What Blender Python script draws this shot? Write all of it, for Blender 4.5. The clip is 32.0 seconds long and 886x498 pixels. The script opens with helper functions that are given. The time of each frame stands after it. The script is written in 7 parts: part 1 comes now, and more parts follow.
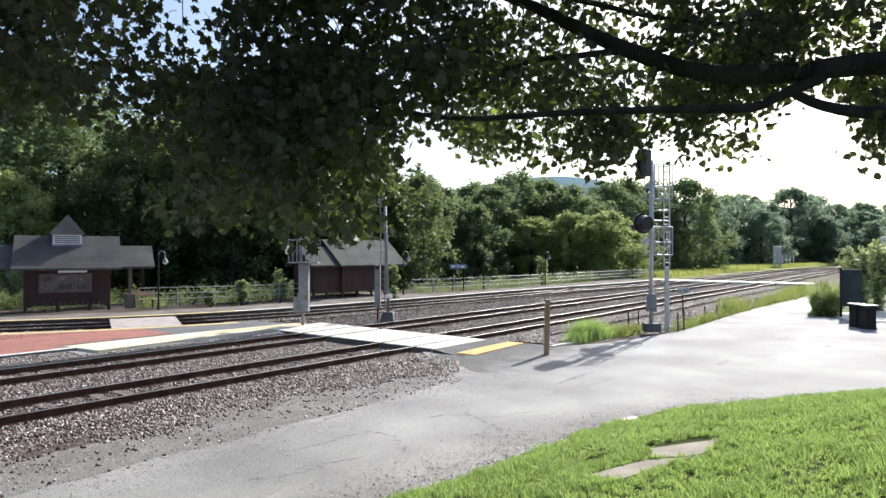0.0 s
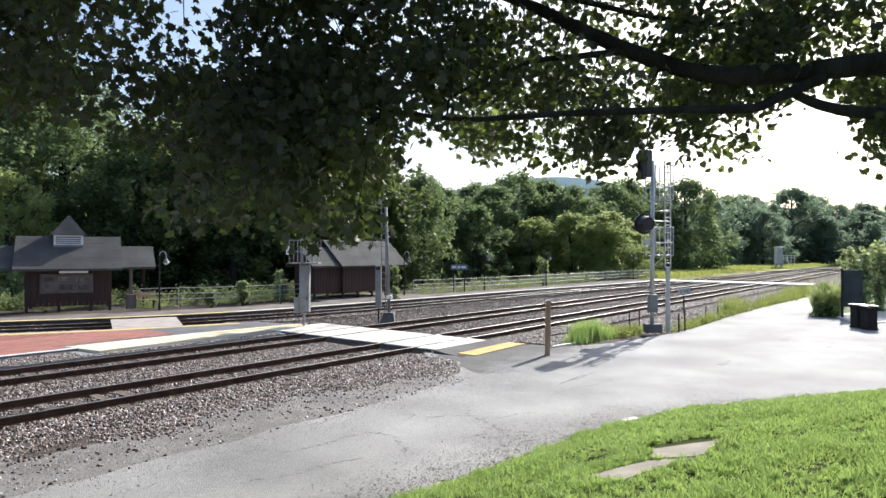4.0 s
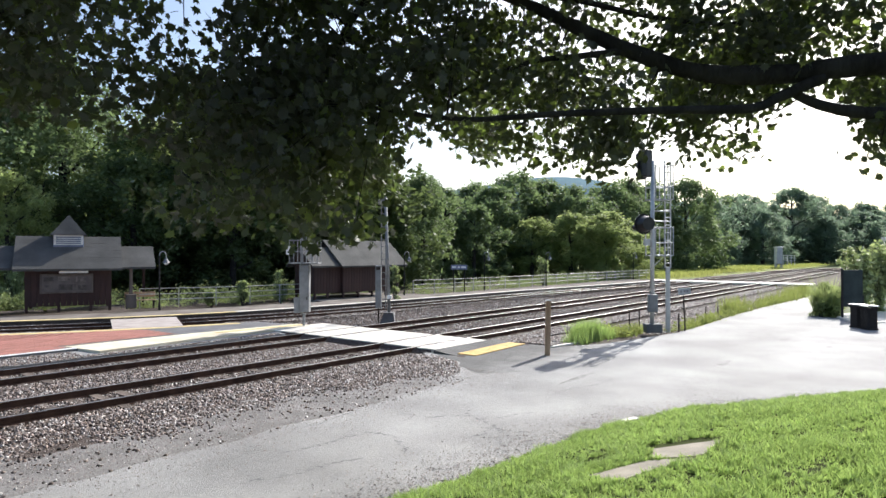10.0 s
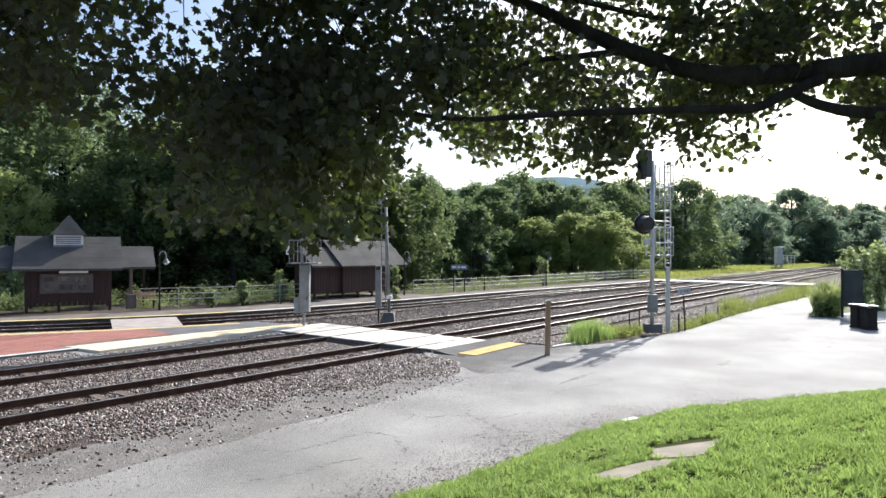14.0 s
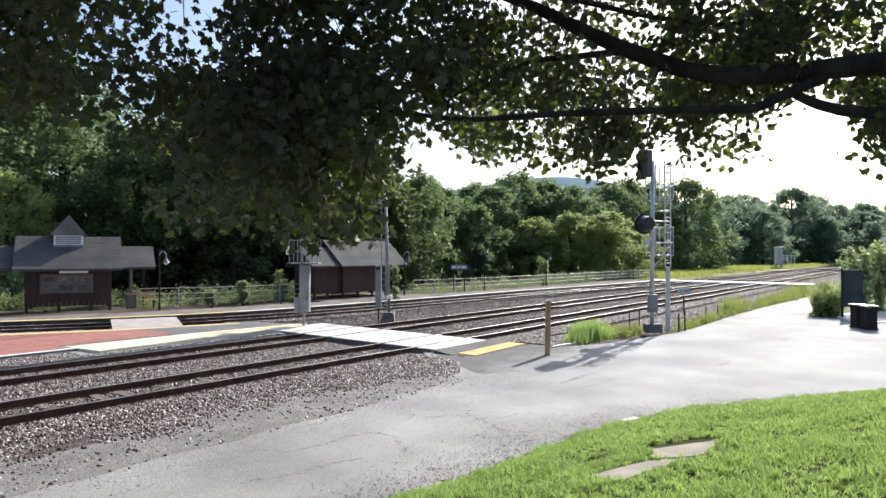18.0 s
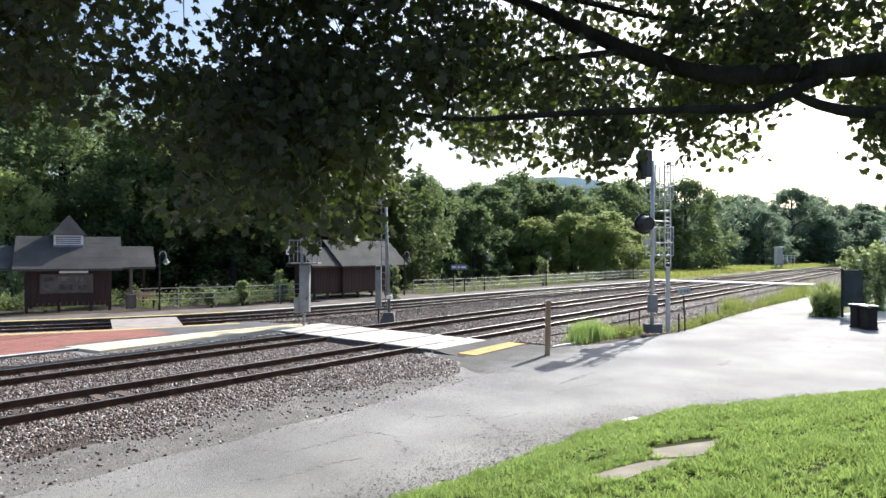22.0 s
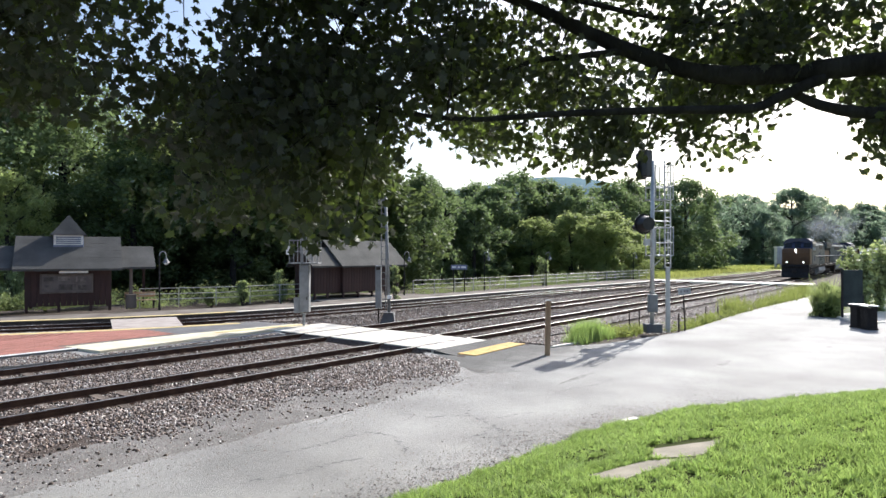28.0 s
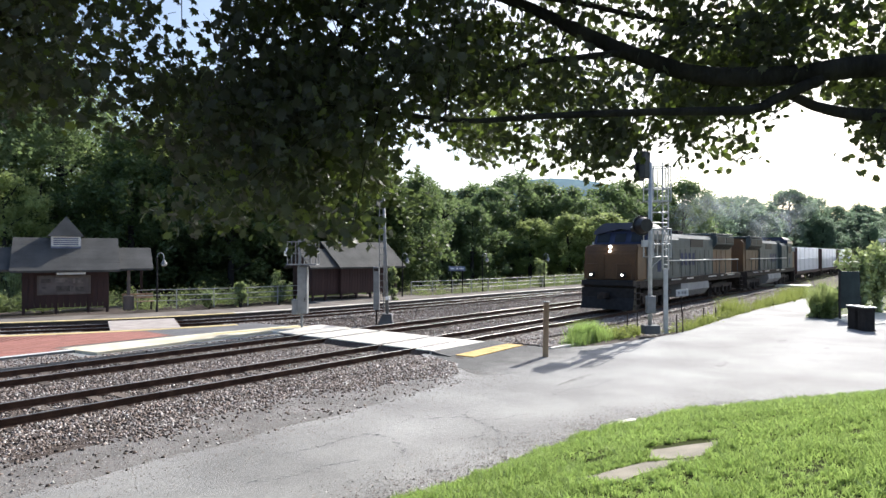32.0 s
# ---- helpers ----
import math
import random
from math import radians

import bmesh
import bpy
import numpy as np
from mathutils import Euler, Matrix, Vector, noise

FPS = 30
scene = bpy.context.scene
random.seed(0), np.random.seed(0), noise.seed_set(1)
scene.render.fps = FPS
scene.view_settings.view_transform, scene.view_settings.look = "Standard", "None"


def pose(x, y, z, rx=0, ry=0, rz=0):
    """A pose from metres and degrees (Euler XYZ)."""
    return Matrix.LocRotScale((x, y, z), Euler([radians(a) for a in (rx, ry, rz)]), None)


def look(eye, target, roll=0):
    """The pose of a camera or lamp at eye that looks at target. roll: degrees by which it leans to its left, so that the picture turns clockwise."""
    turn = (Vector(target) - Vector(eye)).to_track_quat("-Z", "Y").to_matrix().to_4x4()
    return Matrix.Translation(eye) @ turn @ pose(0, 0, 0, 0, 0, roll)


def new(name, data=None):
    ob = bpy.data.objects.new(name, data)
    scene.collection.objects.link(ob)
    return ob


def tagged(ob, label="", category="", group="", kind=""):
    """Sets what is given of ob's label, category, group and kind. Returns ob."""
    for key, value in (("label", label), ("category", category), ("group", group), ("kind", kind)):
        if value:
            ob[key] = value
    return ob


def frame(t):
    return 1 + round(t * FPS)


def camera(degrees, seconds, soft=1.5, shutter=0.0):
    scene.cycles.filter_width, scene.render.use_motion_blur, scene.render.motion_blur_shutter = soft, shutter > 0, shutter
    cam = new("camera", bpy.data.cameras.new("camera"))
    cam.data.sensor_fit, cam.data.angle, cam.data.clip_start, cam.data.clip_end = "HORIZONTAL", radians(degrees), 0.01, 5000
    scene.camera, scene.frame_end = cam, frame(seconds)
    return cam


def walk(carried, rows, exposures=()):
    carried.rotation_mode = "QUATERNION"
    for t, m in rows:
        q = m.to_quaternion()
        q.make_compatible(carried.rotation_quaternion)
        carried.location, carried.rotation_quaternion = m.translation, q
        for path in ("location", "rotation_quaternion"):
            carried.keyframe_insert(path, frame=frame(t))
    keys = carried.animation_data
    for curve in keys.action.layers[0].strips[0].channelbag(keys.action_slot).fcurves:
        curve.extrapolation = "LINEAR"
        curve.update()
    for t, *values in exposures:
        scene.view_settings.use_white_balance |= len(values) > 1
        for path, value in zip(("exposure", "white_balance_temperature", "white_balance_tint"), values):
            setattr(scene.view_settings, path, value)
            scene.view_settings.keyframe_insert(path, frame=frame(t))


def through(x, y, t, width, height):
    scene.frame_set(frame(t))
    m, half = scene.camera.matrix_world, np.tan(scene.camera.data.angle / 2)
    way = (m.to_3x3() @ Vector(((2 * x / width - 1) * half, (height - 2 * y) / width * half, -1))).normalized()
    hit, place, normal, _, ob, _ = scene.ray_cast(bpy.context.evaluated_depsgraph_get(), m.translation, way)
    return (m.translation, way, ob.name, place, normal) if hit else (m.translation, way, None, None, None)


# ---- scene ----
# World: x runs along the tracks, y across them away from the standpoint, z = 0 at the rail heads.
STAND = Vector((0.0, 0.0, 3.0))
AHEAD = Vector((0.7797, 0.6261, 0.0))
RIGHT = Vector((0.6261, -0.7797, 0.0))


def spot(right, ahead):
    """Plan place from metres to the right of and ahead of the standpoint."""
    return RIGHT.x * right + AHEAD.x * ahead, RIGHT.y * right + AHEAD.y * ahead


cam = camera(69.0, 32.0, soft=1.5)


def aim(yaw, tilt):
    """Camera pose turned by small angles, in degrees to the right and up."""
    a = radians(38.764 - yaw)
    far = Vector((math.cos(a), math.sin(a), math.tan(radians(0.352 + tilt))))
    return look(STAND, STAND + far * 10, 0.0)


walk(cam, [(0, aim(0.075, -0.05)), (1.0, aim(0.07, -0.045)), (1.5, aim(0, 0)), (2.0, aim(0, 0)), (31.0, aim(0, 0)),
           (31.5, aim(0.03, 0.02)), (32.0, aim(0.17, 0.125))], [(0, 0.55, 6200, 11), (32, 0.55, 6200, 11)])

# ---- light ----
world = bpy.data.worlds.new("sky")
scene.world = world
world.use_nodes = True
wn = world.node_tree.nodes
sky = wn.new("ShaderNodeTexSky")
sky.sky_type, sky.sun_disc = "NISHITA", False
sky.sun_elevation, sky.sun_rotation = radians(36), radians(84)
sky.air_density, sky.dust_density, sky.ozone_density = 1.0, 2.4, 1.5
wn["Background"].inputs["Strength"].default_value = 0.132
world.node_tree.links.new(sky.outputs["Color"], wn["Background"].inputs["Color"])
sun_data = bpy.data.lights.new("sun", "SUN")
sun_data.energy, sun_data.angle, sun_data.color = 5.0, radians(0.6), (1.0, 0.95, 0.86)
sun = new("sun", sun_data)
TO_SUN = Vector((0.9945 * math.cos(radians(36)), 0.105 * math.cos(radians(36)), math.sin(radians(36))))
sun.matrix_world = look(TO_SUN * 60, (0, 0, 0))


# ---- materials ----
def mat(name, dark, light, scale=8.0, rough=0.8, bump=0.0, bump_scale=60.0, metal=0.0, fine=0.25, random_value=0.0, island=0.0, stretch=None, spec=0.5, detail=6.0):
    """A material with variation at two scales, fine relief and, if asked, a shift of value from piece to piece."""
    m = bpy.data.materials.new(name)
    m.use_nodes = True
    nt = m.node_tree
    b = nt.nodes["Principled BSDF"]
    co = nt.nodes.new("ShaderNodeTexCoord")
    mp = nt.nodes.new("ShaderNodeMapping")
    if stretch:
        mp.inputs["Scale"].default_value = stretch
    nt.links.new(co.outputs["Object"], mp.inputs["Vector"])
    n1 = nt.nodes.new("ShaderNodeTexNoise")
    n1.inputs["Scale"].default_value, n1.inputs["Detail"].default_value = scale, detail
    n2 = nt.nodes.new("ShaderNodeTexNoise")
    n2.inputs["Scale"].default_value, n2.inputs["Detail"].default_value = bump_scale, 4.0
    for n in (n1, n2):
        nt.links.new(mp.outputs["Vector"], n.inputs["Vector"])
    mix = nt.nodes.new("ShaderNodeMix")
    mix.inputs[0].default_value = fine
    nt.links.new(n1.outputs["Fac"], mix.inputs[2])
    nt.links.new(n2.outputs["Fac"], mix.inputs[3])
    ramp = nt.nodes.new("ShaderNodeValToRGB")
    ramp.color_ramp.elements[0].position, ramp.color_ramp.elements[1].position = 0.36, 0.64
    ramp.color_ramp.elements[0].color, ramp.color_ramp.elements[1].color = (*dark, 1), (*light, 1)
    nt.links.new(mix.outputs[0], ramp.inputs["Fac"])
    out = ramp.outputs["Color"]
    for amount, node, socket in ((random_value, "ShaderNodeObjectInfo", "Random"), (island, "ShaderNodeNewGeometry", "Random Per Island")):
        if amount:
            src = nt.nodes.new(node)
            rng = nt.nodes.new("ShaderNodeMapRange")
            rng.inputs["To Min"].default_value, rng.inputs["To Max"].default_value = 1 - amount, 1 + amount
            nt.links.new(src.outputs[socket], rng.inputs["Value"])
            hsv = nt.nodes.new("ShaderNodeHueSaturation")
            nt.links.new(rng.outputs["Result"], hsv.inputs["Value"])
            nt.links.new(out, hsv.inputs["Color"])
            out = hsv.outputs["Color"]
    nt.links.new(out, b.inputs["Base Color"])
    b.inputs["Roughness"].default_value, b.inputs["Metallic"].default_value = rough, metal
    b.inputs["Specular IOR Level"].default_value = spec
    if bump:
        bp = nt.nodes.new("ShaderNodeBump")
        bp.inputs["Strength"].default_value, bp.inputs["Distance"].default_value = bump, 0.02
        nt.links.new(n2.outputs["Fac"], bp.inputs["Height"])
        nt.links.new(bp.outputs["Normal"], b.inputs["Normal"])
    return m


def leaf_mat(name, dark, light, through, glow=0.5, hue=0.25, rough=0.5, spec=0.4):
    """Leaves: varied green from leaf to leaf, letting some light through."""
    m = mat(name, dark, light, scale=0.9, rough=rough, island=hue, fine=0.4, bump_scale=9, spec=spec)
    nt = m.node_tree
    b, out = nt.nodes["Principled BSDF"], nt.nodes["Material Output"]
    tr = nt.nodes.new("ShaderNodeBsdfTranslucent")
    tr.inputs["Color"].default_value = (*through, 1)
    mx = nt.nodes.new("ShaderNodeMixShader")
    mx.inputs["Fac"].default_value = glow
    nt.links.new(b.outputs["BSDF"], mx.inputs[1])
    nt.links.new(tr.outputs["BSDF"], mx.inputs[2])
    nt.links.new(mx.outputs["Shader"], out.inputs["Surface"])
    return m


def glow_mat(name, color, strength):
    m = bpy.data.materials.new(name)
    m.use_nodes = True
    b = m.node_tree.nodes["Principled BSDF"]
    b.inputs["Base Color"].default_value = (*color, 1)
    b.inputs["Emission Color"].default_value = (*color, 1)
    b.inputs["Emission Strength"].default_value = strength
    return m


M = {
    "asphalt": mat("asphalt", (0.19, 0.187, 0.181), (0.40, 0.394, 0.38), scale=0.42, rough=0.75, bump=0.6, bump_scale=75, fine=0.5, spec=0.2, detail=12),
    "asphalt_dark": mat("asphalt_dark", (0.10, 0.10, 0.105), (0.16, 0.16, 0.165), scale=1.2, rough=0.75, bump=0.35, bump_scale=80),
    "dirt": mat("dirt", (0.13, 0.123, 0.117), (0.265, 0.254, 0.243), scale=1.1, rough=0.95, bump=0.9, bump_scale=26, fine=0.5, detail=10),
    "ballast": mat("ballast", (0.032, 0.026, 0.023), (0.14, 0.112, 0.098), scale=16, rough=0.9, bump=1.0, bump_scale=22, fine=0.5, spec=0.15),
        "soil": mat("soil", (0.05, 0.07, 0.02), (0.12, 0.15, 0.045), scale=0.4, rough=0.95, bump=0.8, bump_scale=12),
    "field": mat("field", (0.18, 0.22, 0.05), (0.34, 0.36, 0.10), scale=0.35, rough=0.95, bump=0.8, bump_scale=6),
    "lawn": mat("lawn", (0.028, 0.036, 0.013), (0.07, 0.085, 0.026), scale=1.3, spec=0.05, rough=1.0, bump=0.8, bump_scale=40),
    "blade": leaf_mat("blade", (0.075, 0.13, 0.045), (0.40, 0.49, 0.21), (0.46, 0.63, 0.17), 0.42, 0.98, 0.42, 0.6),
    "weed": leaf_mat("weed", (0.11, 0.15, 0.042), (0.27, 0.30, 0.10), (0.38, 0.44, 0.12), 0.42, 0.65, 0.8, 0.12),
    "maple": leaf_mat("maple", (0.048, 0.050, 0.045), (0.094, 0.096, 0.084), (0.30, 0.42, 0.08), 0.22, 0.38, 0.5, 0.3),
    "fence_weed": leaf_mat("fence_weed", (0.11, 0.15, 0.06), (0.29, 0.335, 0.18), (0.36, 0.44, 0.15), 0.4, 0.7, 0.6, 0.3),
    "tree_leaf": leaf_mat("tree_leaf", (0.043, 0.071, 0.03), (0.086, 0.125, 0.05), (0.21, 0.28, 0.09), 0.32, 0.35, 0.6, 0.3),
    # aerial haze is put into this leaf colour: paler and bluer
    "tree_leaf_hazy": leaf_mat("tree_leaf_hazy", (0.082, 0.122, 0.098), (0.130, 0.180, 0.142), (0.32, 0.44, 0.28), 0.5, 0.3, 0.6, 0.4),
    # paler than tree_leaf: middle-distance haze is partly put into the colour
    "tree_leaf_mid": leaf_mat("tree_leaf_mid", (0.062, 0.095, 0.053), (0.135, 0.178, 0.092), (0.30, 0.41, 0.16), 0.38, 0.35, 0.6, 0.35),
    "grey_paint": mat("grey_paint", (0.17, 0.175, 0.18), (0.28, 0.285, 0.29), scale=3, rough=0.6),
    # on trees this paler leaf stands in for sunlit foliage
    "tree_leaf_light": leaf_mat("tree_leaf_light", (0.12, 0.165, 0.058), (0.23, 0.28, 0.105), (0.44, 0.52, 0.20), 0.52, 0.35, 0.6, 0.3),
    "shrub_leaf": leaf_mat("shrub_leaf", (0.17, 0.22, 0.095), (0.38, 0.44, 0.25), (0.40, 0.48, 0.18), 0.40, 0.6, 0.45, 0.45),
    "bark": mat("bark", (0.028, 0.026, 0.026), (0.064, 0.060, 0.059), scale=5, spec=0.15, rough=0.95, bump=1.0, bump_scale=30, stretch=(1, 1, 0.3)),
    # forest green shifted to blue: distance haze put into the base colour
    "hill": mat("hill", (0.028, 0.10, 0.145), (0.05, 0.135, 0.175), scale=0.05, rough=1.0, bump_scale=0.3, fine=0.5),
    "rail_side": mat("rail_side", (0.05, 0.029, 0.023), (0.105, 0.06, 0.043), scale=4, rough=0.9, bump=0.4, bump_scale=70, spec=0.15),
    "rail_head": mat("rail_head", (0.19, 0.18, 0.172), (0.36, 0.35, 0.34), scale=1.2, rough=0.45, metal=1.0),
    "tie": mat("tie", (0.055, 0.042, 0.034), (0.12, 0.095, 0.078), scale=5, rough=0.95, bump=0.8, bump_scale=40, random_value=0.35, stretch=(1, 0.15, 1)),
    "concrete": mat("concrete", (0.62, 0.575, 0.49), (0.81, 0.765, 0.67), scale=1.6, rough=0.55, bump=0.25, bump_scale=60),
    "concrete_old": mat("concrete_old", (0.31, 0.27, 0.245), (0.45, 0.40, 0.37), scale=2, rough=0.9, bump=0.4, bump_scale=50),
    "brick": mat("brick", (0.27, 0.105, 0.08), (0.40, 0.175, 0.135), scale=3, rough=0.85, bump=0.3, random_value=0.18),
    "joint": mat("joint", (0.16, 0.11, 0.09), (0.24, 0.18, 0.15), scale=5, rough=0.95),
    "yellow": mat("yellow", (0.60, 0.38, 0.10), (0.76, 0.51, 0.17), scale=3, rough=0.7, bump=0.3),
    "white_paint": mat("white_paint", (0.68, 0.68, 0.66), (0.82, 0.82, 0.8), scale=3, rough=0.6),
    "flag": mat("flag", (0.21, 0.19, 0.15), (0.35, 0.315, 0.25), scale=2.5, rough=0.85, bump=0.4, random_value=0.15),
    "brown_wood": mat("brown_wood", (0.028, 0.012, 0.010), (0.054, 0.024, 0.02), scale=3, rough=0.75, bump=0.3, stretch=(1, 1, 0.2), random_value=0.15),
    "shingle": mat("shingle", (0.062, 0.061, 0.058), (0.118, 0.116, 0.11), scale=0.8, rough=0.9, bump=0.3, bump_scale=34, random_value=0.03, spec=0.25, fine=0.35, detail=9),
    "dull_wood": mat("dull_wood", (0.09, 0.072, 0.062), (0.16, 0.13, 0.115), scale=4, rough=0.8, bump=0.4, stretch=(1, 1, 0.2)),
    "meadow_grass": leaf_mat("meadow_grass", (0.20, 0.25, 0.07), (0.35, 0.39, 0.14), (0.45, 0.48, 0.14), 0.45, 0.5, 0.8, 0.12),
    "fence_paint": mat("fence_paint", (0.30, 0.30, 0.29), (0.46, 0.46, 0.45), scale=3, rough=0.55, spec=0.4),
    "litter": mat("litter", (0.05, 0.046, 0.045), (0.13, 0.12, 0.115), scale=3, rough=0.9, island=0.4),
    "edge_yellow": mat("edge_yellow", (0.55, 0.42, 0.18), (0.70, 0.56, 0.29), scale=3, rough=0.75, bump=0.3),
    "galv": mat("galv", (0.34, 0.35, 0.36), (0.52, 0.53, 0.54), scale=4, rough=0.5, metal=0.6),
    "silver": mat("silver", (0.42, 0.43, 0.43), (0.6, 0.61, 0.61), scale=3, rough=0.55, metal=0.3),
    "black": mat("black", (0.012, 0.011, 0.012), (0.028, 0.026, 0.028), scale=6, rough=0.6, spec=0.25),
    "iron": mat("iron", (0.026, 0.021, 0.019), (0.062, 0.05, 0.044), scale=5, rough=0.8, bump=0.3, spec=0.2),
    "post_wood": mat("post_wood", (0.28, 0.18, 0.11), (0.46, 0.33, 0.22), scale=4, rough=0.9, bump=0.6, stretch=(1, 1, 0.12)),
    "blue_sign": mat("blue_sign", (0.12, 0.15, 0.24), (0.2, 0.23, 0.33), scale=3, rough=0.5),
    "glass": mat("glass", (0.02, 0.022, 0.025), (0.035, 0.038, 0.042), scale=3, rough=0.22, spec=0.3),
    "loco_grey": mat("loco_grey", (0.037, 0.051, 0.056), (0.076, 0.097, 0.102), scale=0.9, rough=0.6, bump=0.1, bump_scale=20),
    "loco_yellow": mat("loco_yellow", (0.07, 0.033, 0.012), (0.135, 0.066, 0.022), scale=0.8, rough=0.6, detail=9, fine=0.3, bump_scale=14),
    "loco_mark": mat("loco_mark", (0.03, 0.04, 0.085), (0.06, 0.072, 0.13), scale=1.4, rough=0.75, spec=0.15),
    "loco_pane": mat("loco_pane", (0.008, 0.01, 0.014), (0.016, 0.018, 0.022), scale=3, rough=0.45, spec=0.2),
    "loco_blue": mat("loco_blue", (0.013, 0.02, 0.055), (0.03, 0.042, 0.095), scale=1.4, rough=0.3, spec=0.5),
    "tank": mat("tank", (0.20, 0.205, 0.21), (0.32, 0.325, 0.33), scale=1.0, rough=0.7),
    "wrap": leaf_mat("wrap", (0.72, 0.76, 0.84), (0.95, 0.96, 0.98), (0.95, 0.96, 0.98), 0.62, 0.05, 0.35, 0.6),
    "car_red": mat("car_red", (0.05, 0.026, 0.024), (0.09, 0.045, 0.04), scale=1.5, rough=0.8),
    "white_steel": mat("white_steel", (0.7, 0.7, 0.7), (0.85, 0.85, 0.85), scale=2, rough=0.5),
    "walk_concrete": mat("walk_concrete", (0.60, 0.53, 0.38), (0.80, 0.74, 0.57), scale=1.1, rough=0.7, bump=0.25, bump_scale=60, spec=0.3),
    "platform_top": mat("platform_top", (0.13, 0.115, 0.10), (0.26, 0.235, 0.21), scale=0.7, rough=0.95, bump=0.4, bump_scale=50, spec=0.1, detail=9),
    "panel_tint": mat("panel_tint", (0.012, 0.022, 0.024), (0.035, 0.052, 0.054), scale=1.5, rough=0.5, spec=0.25),
    "poster": mat("poster", (0.05, 0.042, 0.04), (0.15, 0.125, 0.115), scale=7, rough=0.5, random_value=0.6),
    "worn_tar": mat("worn_tar", (0.11, 0.105, 0.10), (0.34, 0.335, 0.325), scale=4, rough=0.8, bump=0.4, bump_scale=60, detail=10),
    "board_paint": mat("board_paint", (0.085, 0.07, 0.066), (0.15, 0.125, 0.118), scale=2, rough=0.7),
    "signal_black": mat("signal_black", (0.010, 0.010, 0.011), (0.024, 0.022, 0.024), scale=6, rough=0.32, spec=0.5),
    "headlight": glow_mat("headlight", (1.0, 0.97, 0.88), 6.0),
    "lamp_glass": mat("lamp_glass", (0.7, 0.72, 0.74), (0.85, 0.86, 0.88), scale=5, rough=0.15),
}


def smoke_mat():
    m = bpy.data.materials.new("smoke")
    m.use_nodes = True
    nt = m.node_tree
    nt.nodes.remove(nt.nodes["Principled BSDF"])
    co, nz = nt.nodes.new("ShaderNodeTexCoord"), nt.nodes.new("ShaderNodeTexNoise")
    nz.inputs["Scale"].default_value = 0.9
    rng = nt.nodes.new("ShaderNodeMapRange")
    rng.inputs["From Min"].default_value, rng.inputs["From Max"].default_value = 0.35, 0.75
    rng.inputs["To Min"].default_value, rng.inputs["To Max"].default_value = 0.0, 0.085
    df, tr, mx = nt.nodes.new("ShaderNodeBsdfTranslucent"), nt.nodes.new("ShaderNodeBsdfTransparent"), nt.nodes.new("ShaderNodeMixShader")
    dd, half = nt.nodes.new("ShaderNodeBsdfDiffuse"), nt.nodes.new("ShaderNodeMixShader")
    df.inputs["Color"].default_value = (0.80, 0.86, 0.92, 1)
    dd.inputs["Color"].default_value = (0.80, 0.86, 0.92, 1)
    nt.links.new(df.outputs["BSDF"], half.inputs[1])
    nt.links.new(dd.outputs["BSDF"], half.inputs[2])
    nt.links.new(co.outputs["Object"], nz.inputs["Vector"])
    nt.links.new(nz.outputs["Fac"], rng.inputs["Value"])
    nt.links.new(rng.outputs["Result"], mx.inputs["Fac"])
    nt.links.new(tr.outputs["BSDF"], mx.inputs[1])
    nt.links.new(half.outputs["Shader"], mx.inputs[2])
    nt.links.new(mx.outputs["Shader"], nt.nodes["Material Output"].inputs["Surface"])
    return m


M["smoke"] = smoke_mat()


def uneven_glow(m):
    """Lets a few leaves, picked at random, pass far more light than the rest."""
    nt = m.node_tree
    geo, rng = nt.nodes.new("ShaderNodeNewGeometry"), nt.nodes.new("ShaderNodeMapRange")
    rng.inputs["From Min"].default_value, rng.inputs["From Max"].default_value = 0.84, 1.0
    rng.inputs["To Min"].default_value, rng.inputs["To Max"].default_value = 0.14, 0.62
    nt.links.new(geo.outputs["Random Per Island"], rng.inputs["Value"])
    nt.links.new(rng.outputs["Result"], nt.nodes["Mix Shader"].inputs["Fac"])


uneven_glow(M["maple"])


def stone_mat():
    """Crushed stone: brown, pinkish, grey and pale pieces, dusty in patches."""
    m = mat("stone", (0.55, 0.53, 0.50), (1.0, 1.0, 1.0), scale=5, rough=0.6, bump_scale=90, fine=0.35, spec=0.4)
    nt = m.node_tree
    geo, ramp, mul = (nt.nodes.new(k) for k in ("ShaderNodeNewGeometry", "ShaderNodeValToRGB", "ShaderNodeMix"))
    tones = ((0.0, (0.045, 0.034, 0.030)), (0.2, (0.14, 0.10, 0.082)), (0.38, (0.31, 0.235, 0.195)), (0.52, (0.10, 0.087, 0.09)), (0.66, (0.45, 0.365, 0.325)), (0.8, (0.20, 0.18, 0.175)), (0.92, (0.62, 0.58, 0.56)), (1.0, (0.75, 0.73, 0.71)))
    e = ramp.color_ramp.elements
    e[0].position, e[0].color = tones[0][0], (*tones[0][1], 1)
    e[1].position, e[1].color = tones[-1][0], (*tones[-1][1], 1)
    for at, c in tones[1:-1]:
        e.new(at).color = (*c, 1)
    nt.links.new(geo.outputs["Random Per Island"], ramp.inputs["Fac"])
    mul.data_type, mul.blend_type = "RGBA", "MULTIPLY"
    mul.inputs[0].default_value = 1.0
    nt.links.new(ramp.outputs["Color"], mul.inputs[6])
    nt.links.new(nt.nodes["Color Ramp"].outputs["Color"], mul.inputs[7])
    nt.links.new(mul.outputs[2], nt.nodes["Principled BSDF"].inputs["Base Color"])
    return m


M["stone"] = stone_mat()


